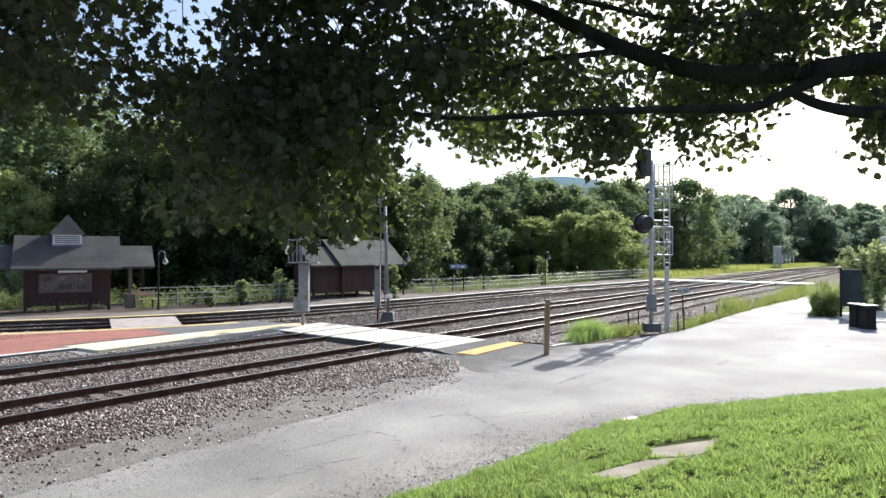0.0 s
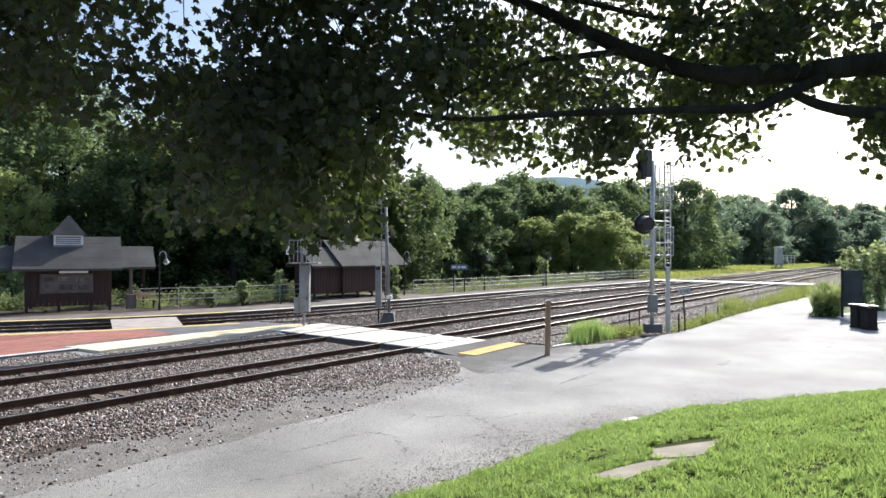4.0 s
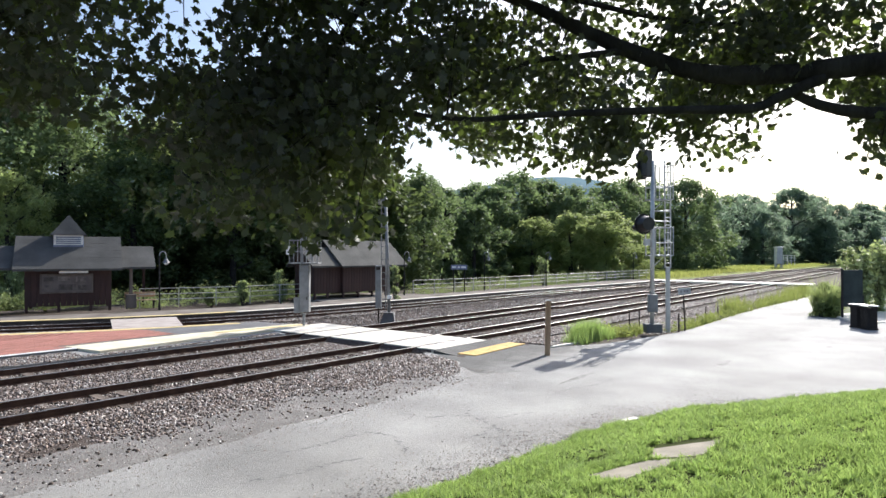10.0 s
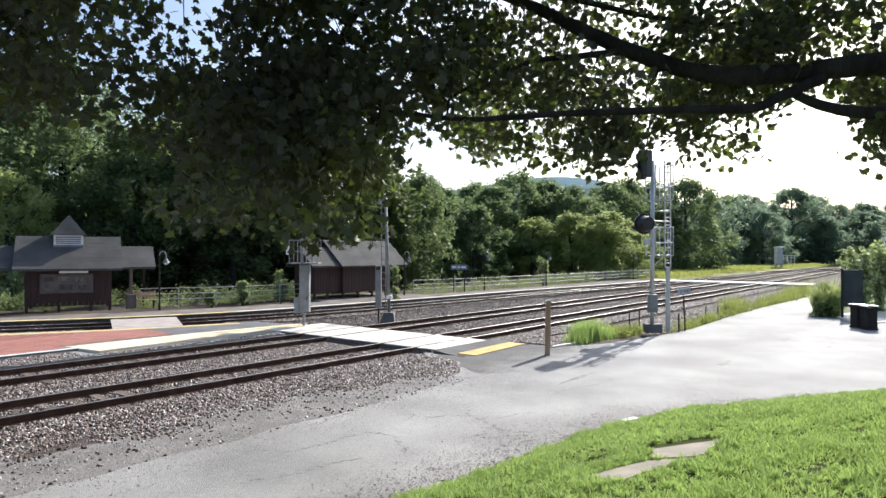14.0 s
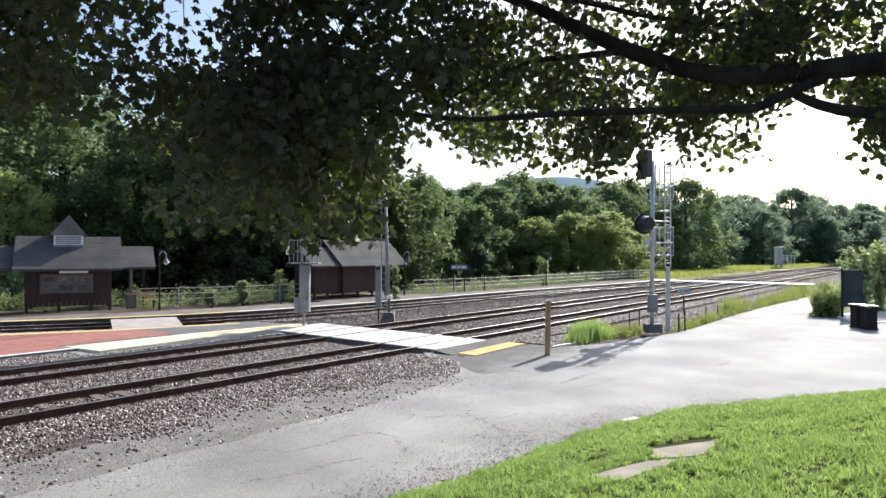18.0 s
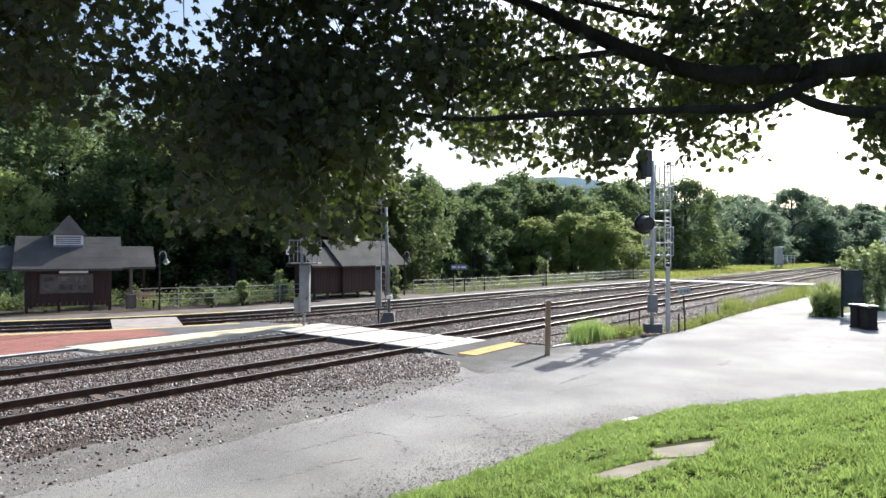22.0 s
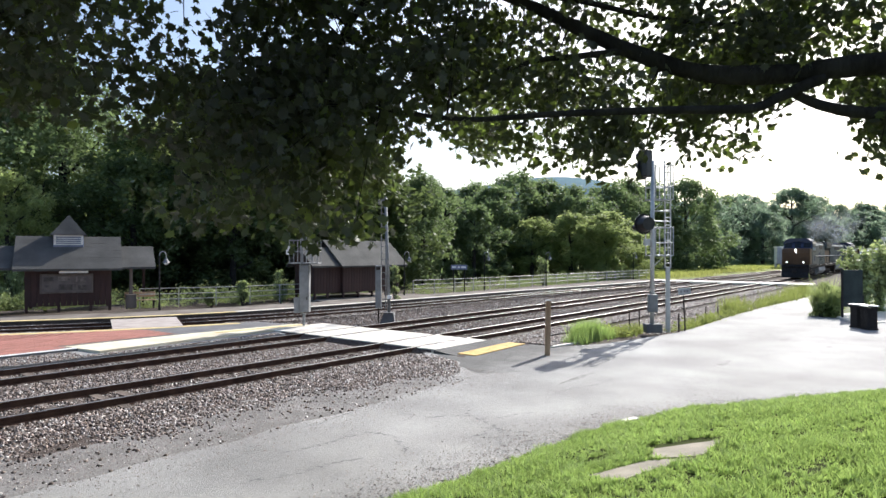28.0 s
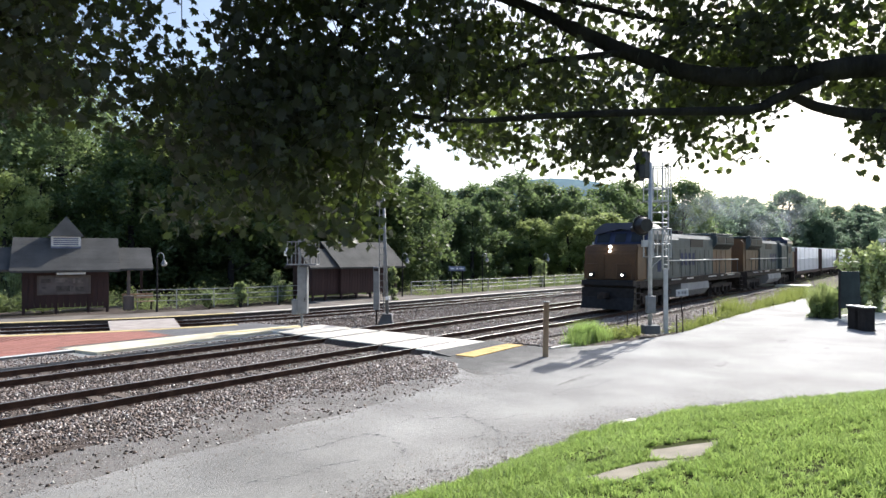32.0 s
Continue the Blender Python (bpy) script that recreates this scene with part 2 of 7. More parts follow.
def patched_asphalt():
    """The drive's asphalt, turning into newer, darker asphalt towards the crossing."""
    m = mat("asphalt_patched", (0.19, 0.187, 0.181), (0.40, 0.394, 0.38), scale=0.42, rough=0.75, bump=0.6, bump_scale=75, fine=0.5, spec=0.2, detail=12)
    nt = m.node_tree
    co, sep, nz, ad, rg, hsv = (nt.nodes.new(k) for k in ("ShaderNodeTexCoord", "ShaderNodeSeparateXYZ", "ShaderNodeTexNoise", "ShaderNodeMath", "ShaderNodeMapRange", "ShaderNodeHueSaturation"))
    nz.inputs["Scale"].default_value, nz.inputs["Detail"].default_value = 1.3, 8.0
    ad.operation = "MULTIPLY_ADD"
    ad.inputs[1].default_value = 2.4
    nt.links.new(co.outputs["Object"], sep.inputs["Vector"])
    nt.links.new(co.outputs["Object"], nz.inputs["Vector"])
    nt.links.new(nz.outputs["Fac"], ad.inputs[0])
    nt.links.new(sep.outputs["Y"], ad.inputs[2])
    rg.inputs["From Min"].default_value, rg.inputs["From Max"].default_value = 9.9, 11.6
    rg.inputs["To Min"].default_value, rg.inputs["To Max"].default_value = 1.0, 0.36
    nt.links.new(ad.outputs["Value"], rg.inputs["Value"])
    nt.links.new(rg.outputs["Result"], hsv.inputs["Value"])
    nt.links.new(nt.nodes["Color Ramp"].outputs["Color"], hsv.inputs["Color"])
    nt.links.new(hsv.outputs["Color"], nt.nodes["Principled BSDF"].inputs["Base Color"])
    return m


M["asphalt_patched"] = patched_asphalt()


# ---- mesh helpers ----
def box(bm, c, s, bevel=0.0, rz=0.0, rx=0.0, ry=0.0):
    """A box with centre c and sizes s."""
    m = Matrix.Translation(c) @ Euler((radians(rx), radians(ry), radians(rz))).to_matrix().to_4x4() @ Matrix.Diagonal((*s, 1))
    made = bmesh.ops.create_cube(bm, size=1.0, matrix=m)
    if bevel:
        edges = list({e for v in made["verts"] for e in v.link_edges})
        bmesh.ops.bevel(bm, geom=edges, offset=bevel, segments=2, affect="EDGES", profile=0.6)
    return bm


def rod(bm, a, b, r, r2=None, n=8, caps=True):
    """A round bar from a to b."""
    a, b = Vector(a), Vector(b)
    d = b - a
    m = Matrix.Translation((a + b) / 2) @ d.to_track_quat("Z", "Y").to_matrix().to_4x4()
    bmesh.ops.create_cone(bm, cap_ends=caps, segments=n, radius1=r, radius2=r if r2 is None else r2, depth=d.length, matrix=m)
    return bm


def ball(bm, c, r, s=(1, 1, 1), sub=2):
    bmesh.ops.create_icosphere(bm, subdivisions=sub, radius=r, matrix=Matrix.Translation(c) @ Matrix.Diagonal((*s, 1)))
    return bm


def prism(bm, outline, z0, z1):
    """An upright prism over a plan outline."""
    low = [bm.verts.new((x, y, z0)) for x, y in outline]
    top = [bm.verts.new((x, y, z1)) for x, y in outline]
    n = len(outline)
    bm.faces.new(top)
    bm.faces.new(low[::-1])
    for i in range(n):
        bm.faces.new((low[i], low[(i + 1) % n], top[(i + 1) % n], top[i]))
    bmesh.ops.recalc_face_normals(bm, faces=bm.faces)
    return bm


def extrude_y(bm, outline, y0, y1):
    """A solid with an outline in x and z, from y0 to y1."""
    a = [bm.verts.new((x, y0, z)) for x, z in outline]
    b = [bm.verts.new((x, y1, z)) for x, z in outline]
    n = len(outline)
    bm.faces.new(a)
    bm.faces.new(b[::-1])
    for i in range(n):
        bm.faces.new((a[i], a[(i + 1) % n], b[(i + 1) % n], b[i]))
    bmesh.ops.recalc_face_normals(bm, faces=bm.faces)
    return bm


def extrude_x(bm, outline, x0, x1):
    """A solid with an outline in y and z, from x0 to x1."""
    a = [bm.verts.new((x0, y, z)) for y, z in outline]
    b = [bm.verts.new((x1, y, z)) for y, z in outline]
    n = len(outline)
    bm.faces.new(a)
    bm.faces.new(b[::-1])
    for i in range(n):
        bm.faces.new((a[i], a[(i + 1) % n], b[(i + 1) % n], b[i]))
    bmesh.ops.recalc_face_normals(bm, faces=bm.faces)
    return bm


def finish(bm, name, material, smooth=False):
    me = bpy.data.meshes.new(name)
    bm.to_mesh(me)
    bm.free()
    me.materials.append(M[material])
    if smooth:
        me.polygons.foreach_set("use_smooth", [True] * len(me.polygons))
    return me


def part(name, bm, material, parent, label="", smooth=False):
    ob = new(name, finish(bm, name, material, smooth))
    ob.parent = parent
    return tagged(ob, label)


def piece(name, me, parent, m):
    """One of many alike pieces on a shared mesh."""
    ob = new(name, me)
    ob.parent = parent
    ob.matrix_basis = m
    return ob


def thing(name, m, label, category, group="", kind=""):
    ob = new(name)
    ob.empty_display_size = 0.3
    ob.matrix_basis = m
    return tagged(ob, label, category, group, kind)


def solid(name, bm, material, label, category="", group="", kind="", smooth=False):
    return tagged(new(name, finish(bm, name, material, smooth)), label, category, group, kind)


def poly_mesh(name, verts, faces, material, smooth=False):
    me = bpy.data.meshes.new(name)
    me.from_pydata(verts, [], faces)
    me.materials.append(M[material])
    if smooth:
        me.polygons.foreach_set("use_smooth", [True] * len(me.polygons))
    me.update()
    return me


def fast_mesh(name, verts, sizes, loops, material):
    """A mesh from arrays: vertices, corners per face, vertex of each corner."""
    me = bpy.data.meshes.new(name)
    me.vertices.add(len(verts))
    me.vertices.foreach_set("co", verts.astype(np.float32).ravel())
    me.loops.add(len(loops))
    me.loops.foreach_set("vertex_index", loops.astype(np.int32))
    me.polygons.add(len(sizes))
    starts = np.concatenate(([0], np.cumsum(sizes)[:-1])).astype(np.int32)
    me.polygons.foreach_set("loop_start", starts)
    me.update(calc_edges=True)
    me.materials.append(M[material])
    return me


def stamp(name, shape, faces, places, mats, material):
    """Many copies of one small shape joined into one mesh. mats: 3 x 3 matrices, places: their origins."""
    shape = np.array(shape, float)
    n, k = len(places), len(shape)
    v = np.einsum("nij,kj->nki", mats, shape) + places[:, None, :]
    one = np.concatenate([np.array(f) for f in faces])
    size = np.array([len(f) for f in faces])
    loops = (one[None, :] + (np.arange(n) * k)[:, None]).ravel()
    return fast_mesh(name, v.reshape(-1, 3), np.tile(size, n), loops, material)


def random_turns(n, rng, scale, tilt=3.14):
    """Random 3 x 3 turn matrices with sizes."""
    a, b, c = rng.uniform(-math.pi, math.pi, n), rng.uniform(-tilt, tilt, n), rng.uniform(-math.pi, math.pi, n)
    def turn(i, ang):
        m = np.zeros((n, 3, 3))
        j, k = (i + 1) % 3, (i + 2) % 3
        m[:, i, i] = 1
        m[:, j, j] = m[:, k, k] = np.cos(ang)
        m[:, j, k], m[:, k, j] = -np.sin(ang), np.sin(ang)
        return m
    return np.einsum("nij,njk,nkl->nil", turn(2, a), turn(0, b), turn(2, c)) * scale[:, None, None]


def bend(points, n):
    """A smooth line through plan points, n steps to each stretch (Catmull-Rom)."""
    p = [Vector(q) for q in points]
    p = [2 * p[0] - p[1], *p, 2 * p[-1] - p[-2]]
    out = []
    for i in range(1, len(p) - 2):
        a, b, c, d = p[i - 1:i + 3]
        for k in range(n):
            t = k / n
            out.append(0.5 * (2 * b + (c - a) * t + (2 * a - 5 * b + 4 * c - d) * t * t + (3 * b - a - 3 * c + d) * t ** 3))
    return out + [p[-2]]


def beside(line, off):
    """The plan line shifted to its left by off."""
    out = []
    for i, p in enumerate(line):
        t = (line[min(i + 1, len(line) - 1)] - line[max(i - 1, 0)]).normalized()
        out.append(Vector((p.x - t.y * off, p.y + t.x * off)))
    return out


def level_at(line, x):
    """The y of a plan line at x."""
    for a, b in zip(line, line[1:]):
        if min(a.x, b.x) <= x <= max(a.x, b.x) and abs(b.x - a.x) > 1e-6:
            return a.y + (b.y - a.y) * (x - a.x) / (b.x - a.x)
    return line[0].y if abs(x - line[0].x) < abs(x - line[-1].x) else line[-1].y


# ---- plan lines ----
T1, T2 = 14.35, 18.45


def sway(x):
    """How far the tracks have bent away from their straight line at x."""
    d = max(0.0, min(x, 300.0) - 15)
    e = max(0.0, min(x, 150.0) - 112)
    return 1.4e-4 * d * d - 4e-3 * e * e - max(0.0, x - 150) * 0.30


LOOP = bend([(-30, 55.5), (-15, 45.5), (-5, 38.6), (3, 33.4), (9, 29.8), (14, 27.3), (20, 25.7), (30, 25.0), (45, 24.4), (60, 23.2), (80, 23.2), (105, 23.7), (120, 23.85), (135, 22.6), (150, 19.4), (180, 12.7), (260, -6)], 8)
LAWN_EDGE = [Vector(p) for p in ((-14, 5.9), (0, 5.7), (5.7, 5.45), (7.9, 5.15), (9.4, 5.0), (10.9, 4.85), (12.6, 4.25), (14.4, 3.15), (16.9, 1.3), (20, -1.8), (26, -9))]


def lawn_z(x, y):
    """The grass bank rises from the road's edge towards the standpoint."""
    d = max(0.0, min(level_at(LAWN_EDGE, x) - y, 6.5))
    return -0.08 + 0.24 * d + 0.012 * math.sin(3.1 * x + 1.7 * y)


# one folded leaf, a unit long
LEAF = [(0, -0.52, 0), (0.36, 0.02, 0.07), (0, 0.56, -0.03), (-0.36, -0.02, 0.07)]
LEAF_F = [(0, 1, 2, 3)]


# ---- ground ----
def ground():
    xs = sorted({*np.arange(-60, 120, 4.0), *np.arange(120, 420, 20.0), -2500.0, -900.0, -300.0, -120.0, 600.0, 1200.0, 2500.0})
    ys = sorted({*np.arange(-40, 80, 4.0), *np.arange(80, 300, 20.0), -2500.0, -900.0, -300.0, -100.0, 600.0, 1200.0, 2500.0})
    verts, faces = [], []
    for y in ys:
        for x in xs:
            rise = 0.8 * min(1, max(0, (y - 30) / 25)) * min(1, max(0, (x - 55) / 30))
            verts.append((x, y, -0.45 + rise + 0.06 * noise.noise((x * 0.1, y * 0.1, 0))))
    w = len(xs)
    for j in range(len(ys) - 1):
        for i in range(w - 1):
            a = j * w + i
            faces.append((a, a + 1, a + w + 1, a + w))
    tagged(new("ground", poly_mesh("ground", verts, faces, "soil", True)), "rough green ground with weeds and bare soil", "ground", kind="structure")


def sheet(name, outline, z, material, label, thick=0.25, kind="structure", category="ground"):
    """A slab with its top at z."""
    bm = bmesh.new()
    prism(bm, outline, z - thick, z)
    bmesh.ops.triangulate(bm, faces=[f for f in bm.faces if len(f.verts) > 4])
    return solid(name, bm, material, label, category, kind=kind)


def road():
    near = [(-45, 3.0), (-14, 3.0), (5, 3.5), (9, 3.0), (14, 1.0), (18, -3), (26, -14), (60, -14)]
    far = [(60, -2), (44, 3.0), (36, 4.0), (36.5, 5.2), (46, 6.6), (58, 7.2), (58, 8.6), (51, 8.4), (40.5, 8.8), (33.5, 8.8), (28, 8.6), (25.2, 8.6), (20.6, 9.5),
           (19.3, 10.2), (19.0, 12.9), (15.2, 13.0), (14.2, 11.6), (13.0, 10.3)]
    far += [(x, 9.42 + 0.28 * max(0, (x - 9) / 4) ** 2 + 0.16 * noise.noise((x * 0.9, 0, 4)) + 0.07 * noise.noise((x * 3.1, 1, 4))) for x in np.arange(12.4, -6, -0.3)] + [(-45, 9.6)]
    sheet("road", near + far, -0.10, "asphalt", "worn pale grey asphalt drive with cracks beside the tracks", category="road")
    sheet("pavement", [(33.3, 3.6), (36.5, 4.9), (60, -1.6), (60, -6), (40, -2)], -0.04, "concrete", "pale concrete pad beside the drive", category="pavement")


def field():
    verts, faces = [], []
    xs, ys = np.arange(58, 330, 4.0), np.arange(25.6, 62, 2.4)
    for y in ys:
        for x in xs:
            verts.append((x, y, -0.28 + 0.85 * min(1, max(0, (y - 26) / 12)) * min(1, max(0, (x - 62) / 20)) + 0.1 * noise.noise((x * 0.3, y * 0.3, 3))))
    w = len(xs)
    for j in range(len(ys) - 1):
        for i in range(w - 1):
            a = j * w + i
            faces.append((a, a + 1, a + w + 1, a + w))
    tagged(new("meadow", poly_mesh("meadow", verts, faces, "field", True)), "sunlit yellow-green meadow beyond the tracks", "meadow", kind="structure")


def ballast():
    """The stone bed of the tracks: one long strip with shoulders."""
    xs = np.concatenate((np.arange(-40, 45, 0.5), np.arange(45, 130, 2.0), np.arange(130, 670, 10.0)))
    prof = [(8.9, -0.14), (9.5, -0.106), (10.2, -0.105), (11.0, -0.12), (11.7, -0.10), (12.4, -0.13), (13.0, -0.17), (13.63, -0.195), (14.35, -0.19), (15.07, -0.195), (15.8, -0.18), (16.4, -0.20),
            (17.0, -0.18), (17.73, -0.195), (18.45, -0.19), (19.17, -0.195), (19.9, -0.18), (20.8, -0.22), (22.0, -0.24), (24.0, -0.22), (26.0, -0.22), (28, -0.24), (30, -0.26), (34, -0.30), (44, -0.33), (60, -0.34)]
    verts, faces = [], []
    for x in xs:
        for y, z in prof:
            edge = 0.35 * noise.noise((x * 0.4, 0, 5)) if y < 12 else 0
            verts.append((x, y + edge + sway(x), z + (0.012 if y < 11 else 0.035) * noise.noise((x * 1.7, y * 1.7, 0)) - (0.0 if x < 20 or y > 12 else 0.12 * min(1, (x - 20) / 4))))
    w = len(prof)
    for i in range(len(xs) - 1):
        for j in range(w - 1):
            a = i * w + j
            if prof[j][0] >= 28 and xs[i] > 58:
                continue
            faces.append((a, a + w, a + w + 1, a + 1))
    me = poly_mesh("ballast_bed", verts, faces, "ballast", True)
    me.materials.append(M["dirt"])
    me.polygons.foreach_set("material_index", [1 if max(verts[i][1] for i in f) < 11.75 and verts[f[0]][0] < 16 else 0 for f in faces])
    tagged(new("ballast_bed", me), "grey crushed-stone track bed with dusty shoulder", "track bed", kind="structure")


def stones():
    """Loose stones on the bed where the standpoint is near."""
    rng = np.random.default_rng(4)
    shape = [(0.05, 0.1, 0.48), (0.58, 0.05, -0.12), (-0.12, 0.56, -0.1), (-0.55, -0.1, 0.02), (0.02, -0.58, -0.06)]
    faces = [(0, 1, 2), (0, 2, 3), (0, 3, 4), (0, 4, 1), (4, 3, 2, 1)]
    n = 190000
    x = rng.uniform(-1, 1, n)
    x = np.where(rng.random(n) < 0.62, rng.uniform(1, 18, n), np.where(rng.random(n) < 0.6, rng.uniform(14, 40, n), rng.uniform(38, 75, n)))
    y = rng.uniform(9.3, 24.5, n)
    keep = np.ones(n, bool)
    fade = rng.random(n)
    rim = np.interp(x, [0, 8, 10, 12, 13, 14.2, 15], [11.5, 11.4, 11.25, 10.75, 10.2, 10.3, 10.6])
    keep &= ~((y < rim) & (x < 15.4) & (fade > 0.05 + np.clip((y - rim + 0.8 + 0.5 * np.sin(x * 1.9) * np.sin(x * 0.7 + 1)) / 0.9, 0, 1) ** np.where(x > 10.5, 7, 2)))
    keep &= ~((x > np.interp(y, [9.8, 10.6, 11.2, 12.7, 13.2], [12.9, 13.9, 14.6, 15.2, 15.4])) & (x < 20) & (y < 13.2))
    keep &= ~((x > 15.2) & (x < 18.6) & (y > 13) & (y < 21.4))
    keep &= ~((x > 18) & (y < 10.4))
    keep &= ~((y > 21.5) & (x < 17.7)) & ~((y > 20.0) & (x < 17.7) & (rng.random(n) < 0.35))
    keep &= ~((y > 20.4) & (x > 8.3) & (x < 17.7))
    for c in (T1, T2):
        for r in (-0.7175, 0.7175):
            keep &= np.abs(y - c - r) > 0.09
        keep &= ~((np.abs(y - c) < 0.7) & (rng.random(n) < 0.42))
    x, y = x[keep], y[keep]
    z = np.interp(y, [9.3, 12.4, 13.3, 15.5, 16.4, 17.2, 19.9, 20.8, 24], [-0.10, -0.105, -0.165, -0.175, -0.19, -0.175, -0.17, -0.2, -0.2])
    z = np.where((x < 17.7) & (y > 20.05), -0.065, z)
    z = z - np.where((x > 20) & (y < 12), 0.12 * np.minimum(1, (x - 20) / 4), 0)
    size = rng.uniform(0.028, 0.082, len(x))
    y = y + 1.4e-4 * np.maximum(0, x - 15) ** 2
    m = 42000
    near = 36000
    nx, ny = 19 + 45 * rng.random(near) ** 1.2, rng.uniform(9.2, 13.5, near)
    ok = (np.abs(ny - T1 + 0.7175) > 0.09) & ((ny > 10.3) | (nx > 25)) & ((ny < 12.9) | (nx > 19.2))
    nx, ny = nx[ok], ny[ok]
    nz = np.interp(ny, [9.3, 12.4, 13.3], [-0.10, -0.105, -0.165]) - np.where(ny < 12, 0.12 * np.minimum(1, (nx - 20) / 4), 0)
    x, y, z = np.concatenate((x, nx)), np.concatenate((y, ny + 1.4e-4 * (nx - 15) ** 2)), np.concatenate((z, nz))
    size = np.concatenate((size, rng.uniform(0.04, 0.10, len(nx))))
    along, off = rng.uniform(0, 1, m), rng.uniform(-2.0, 2.1, m)
    bed = [p for p in LOOP if -14 < p.x < 48]
    px, py = np.array([p.x for p in bed]), np.array([p.y for p in bed])
    tx, ty = np.gradient(px), np.gradient(py)
    k = along * (len(bed) - 1)
    at = np.arange(len(bed))
    gx, gy = np.interp(k, at, tx), np.interp(k, at, ty)
    g = np.hypot(gx, gy)
    lx, ly = np.interp(k, at, px) - gy / g * off, np.interp(k, at, py) + gx / g * off
    ok = (np.abs(np.abs(off) - 0.7175) > 0.09) & ~((np.abs(off) < 0.7) & (rng.random(m) < 0.4)) & ~((lx > 11.2) & (lx < 16.2) & (ly > 24.4) & (ly < 30)) & (ly > 23.4)
    x, y, z = np.concatenate((x, lx[ok])), np.concatenate((y, ly[ok])), np.concatenate((z, np.full(int(ok.sum()), -0.12)))
    size = np.concatenate((size, rng.uniform(0.04, 0.09, int(ok.sum()))))
    me = stamp("stones", shape, faces, np.stack((x, y, z), 1), random_turns(len(x), rng, size), "stone")
    tagged(new("stones", me), "loose grey crushed stones on the track bed", "ballast", kind="stuff")


def grit():
    """Loose grit on the drive along the lawn and the crossing."""
    rng = np.random.default_rng(14)
    shape = [(0.05, 0.1, 0.4), (0.5, 0.05, -0.1), (-0.12, 0.5, -0.1), (-0.45, -0.3, 0.0)]
    n = 9000
    x = rng.uniform(4, 17, n)
    e = np.interp(x, [p.x for p in LAWN_EDGE], [p.y for p in LAWN_EDGE])
    y = e + np.abs(rng.normal(0, 0.55, n)) + 0.02
    fine = 17000
    x = np.concatenate((x, rng.uniform(0.5, 14, fine)))
    y = np.concatenate((y, 9.4 + 2.3 * rng.random(fine) ** 0.8))
    more = 3500
    x = np.concatenate((x, rng.uniform(1, 14, more)))
    y = np.concatenate((y, 9.5 - np.abs(rng.normal(0, 0.7, more))))
    me = stamp("grit", shape, [(0, 1, 2), (0, 2, 3), (0, 3, 1)], np.stack((x, y, np.full(len(x), -0.095)), 1), random_turns(len(x), rng, rng.uniform(0.008, 0.026, len(x)), 0.5), "stone")
    litter = 1500
    x = rng.uniform(3.5, 15, litter)
    y = np.interp(x, [p.x for p in LAWN_EDGE], [p.y for p in LAWN_EDGE]) + np.abs(rng.normal(0, 0.4, litter)) * (0.4 + (np.sin(x * 2.3) > 0)) + 0.03
    bits = stamp("litter", LEAF, LEAF_F, np.stack((x, y, np.full(litter, -0.09)), 1), random_turns(litter, rng, rng.uniform(0.015, 0.05, litter), 0.5), "litter")
    tagged(new("leaf_litter", bits), "dark dry leaf bits scattered along the lawn's edge", "litter", kind="stuff")
    tagged(new("grit", me), "loose pale grit scattered on the asphalt", "grit", kind="stuff")


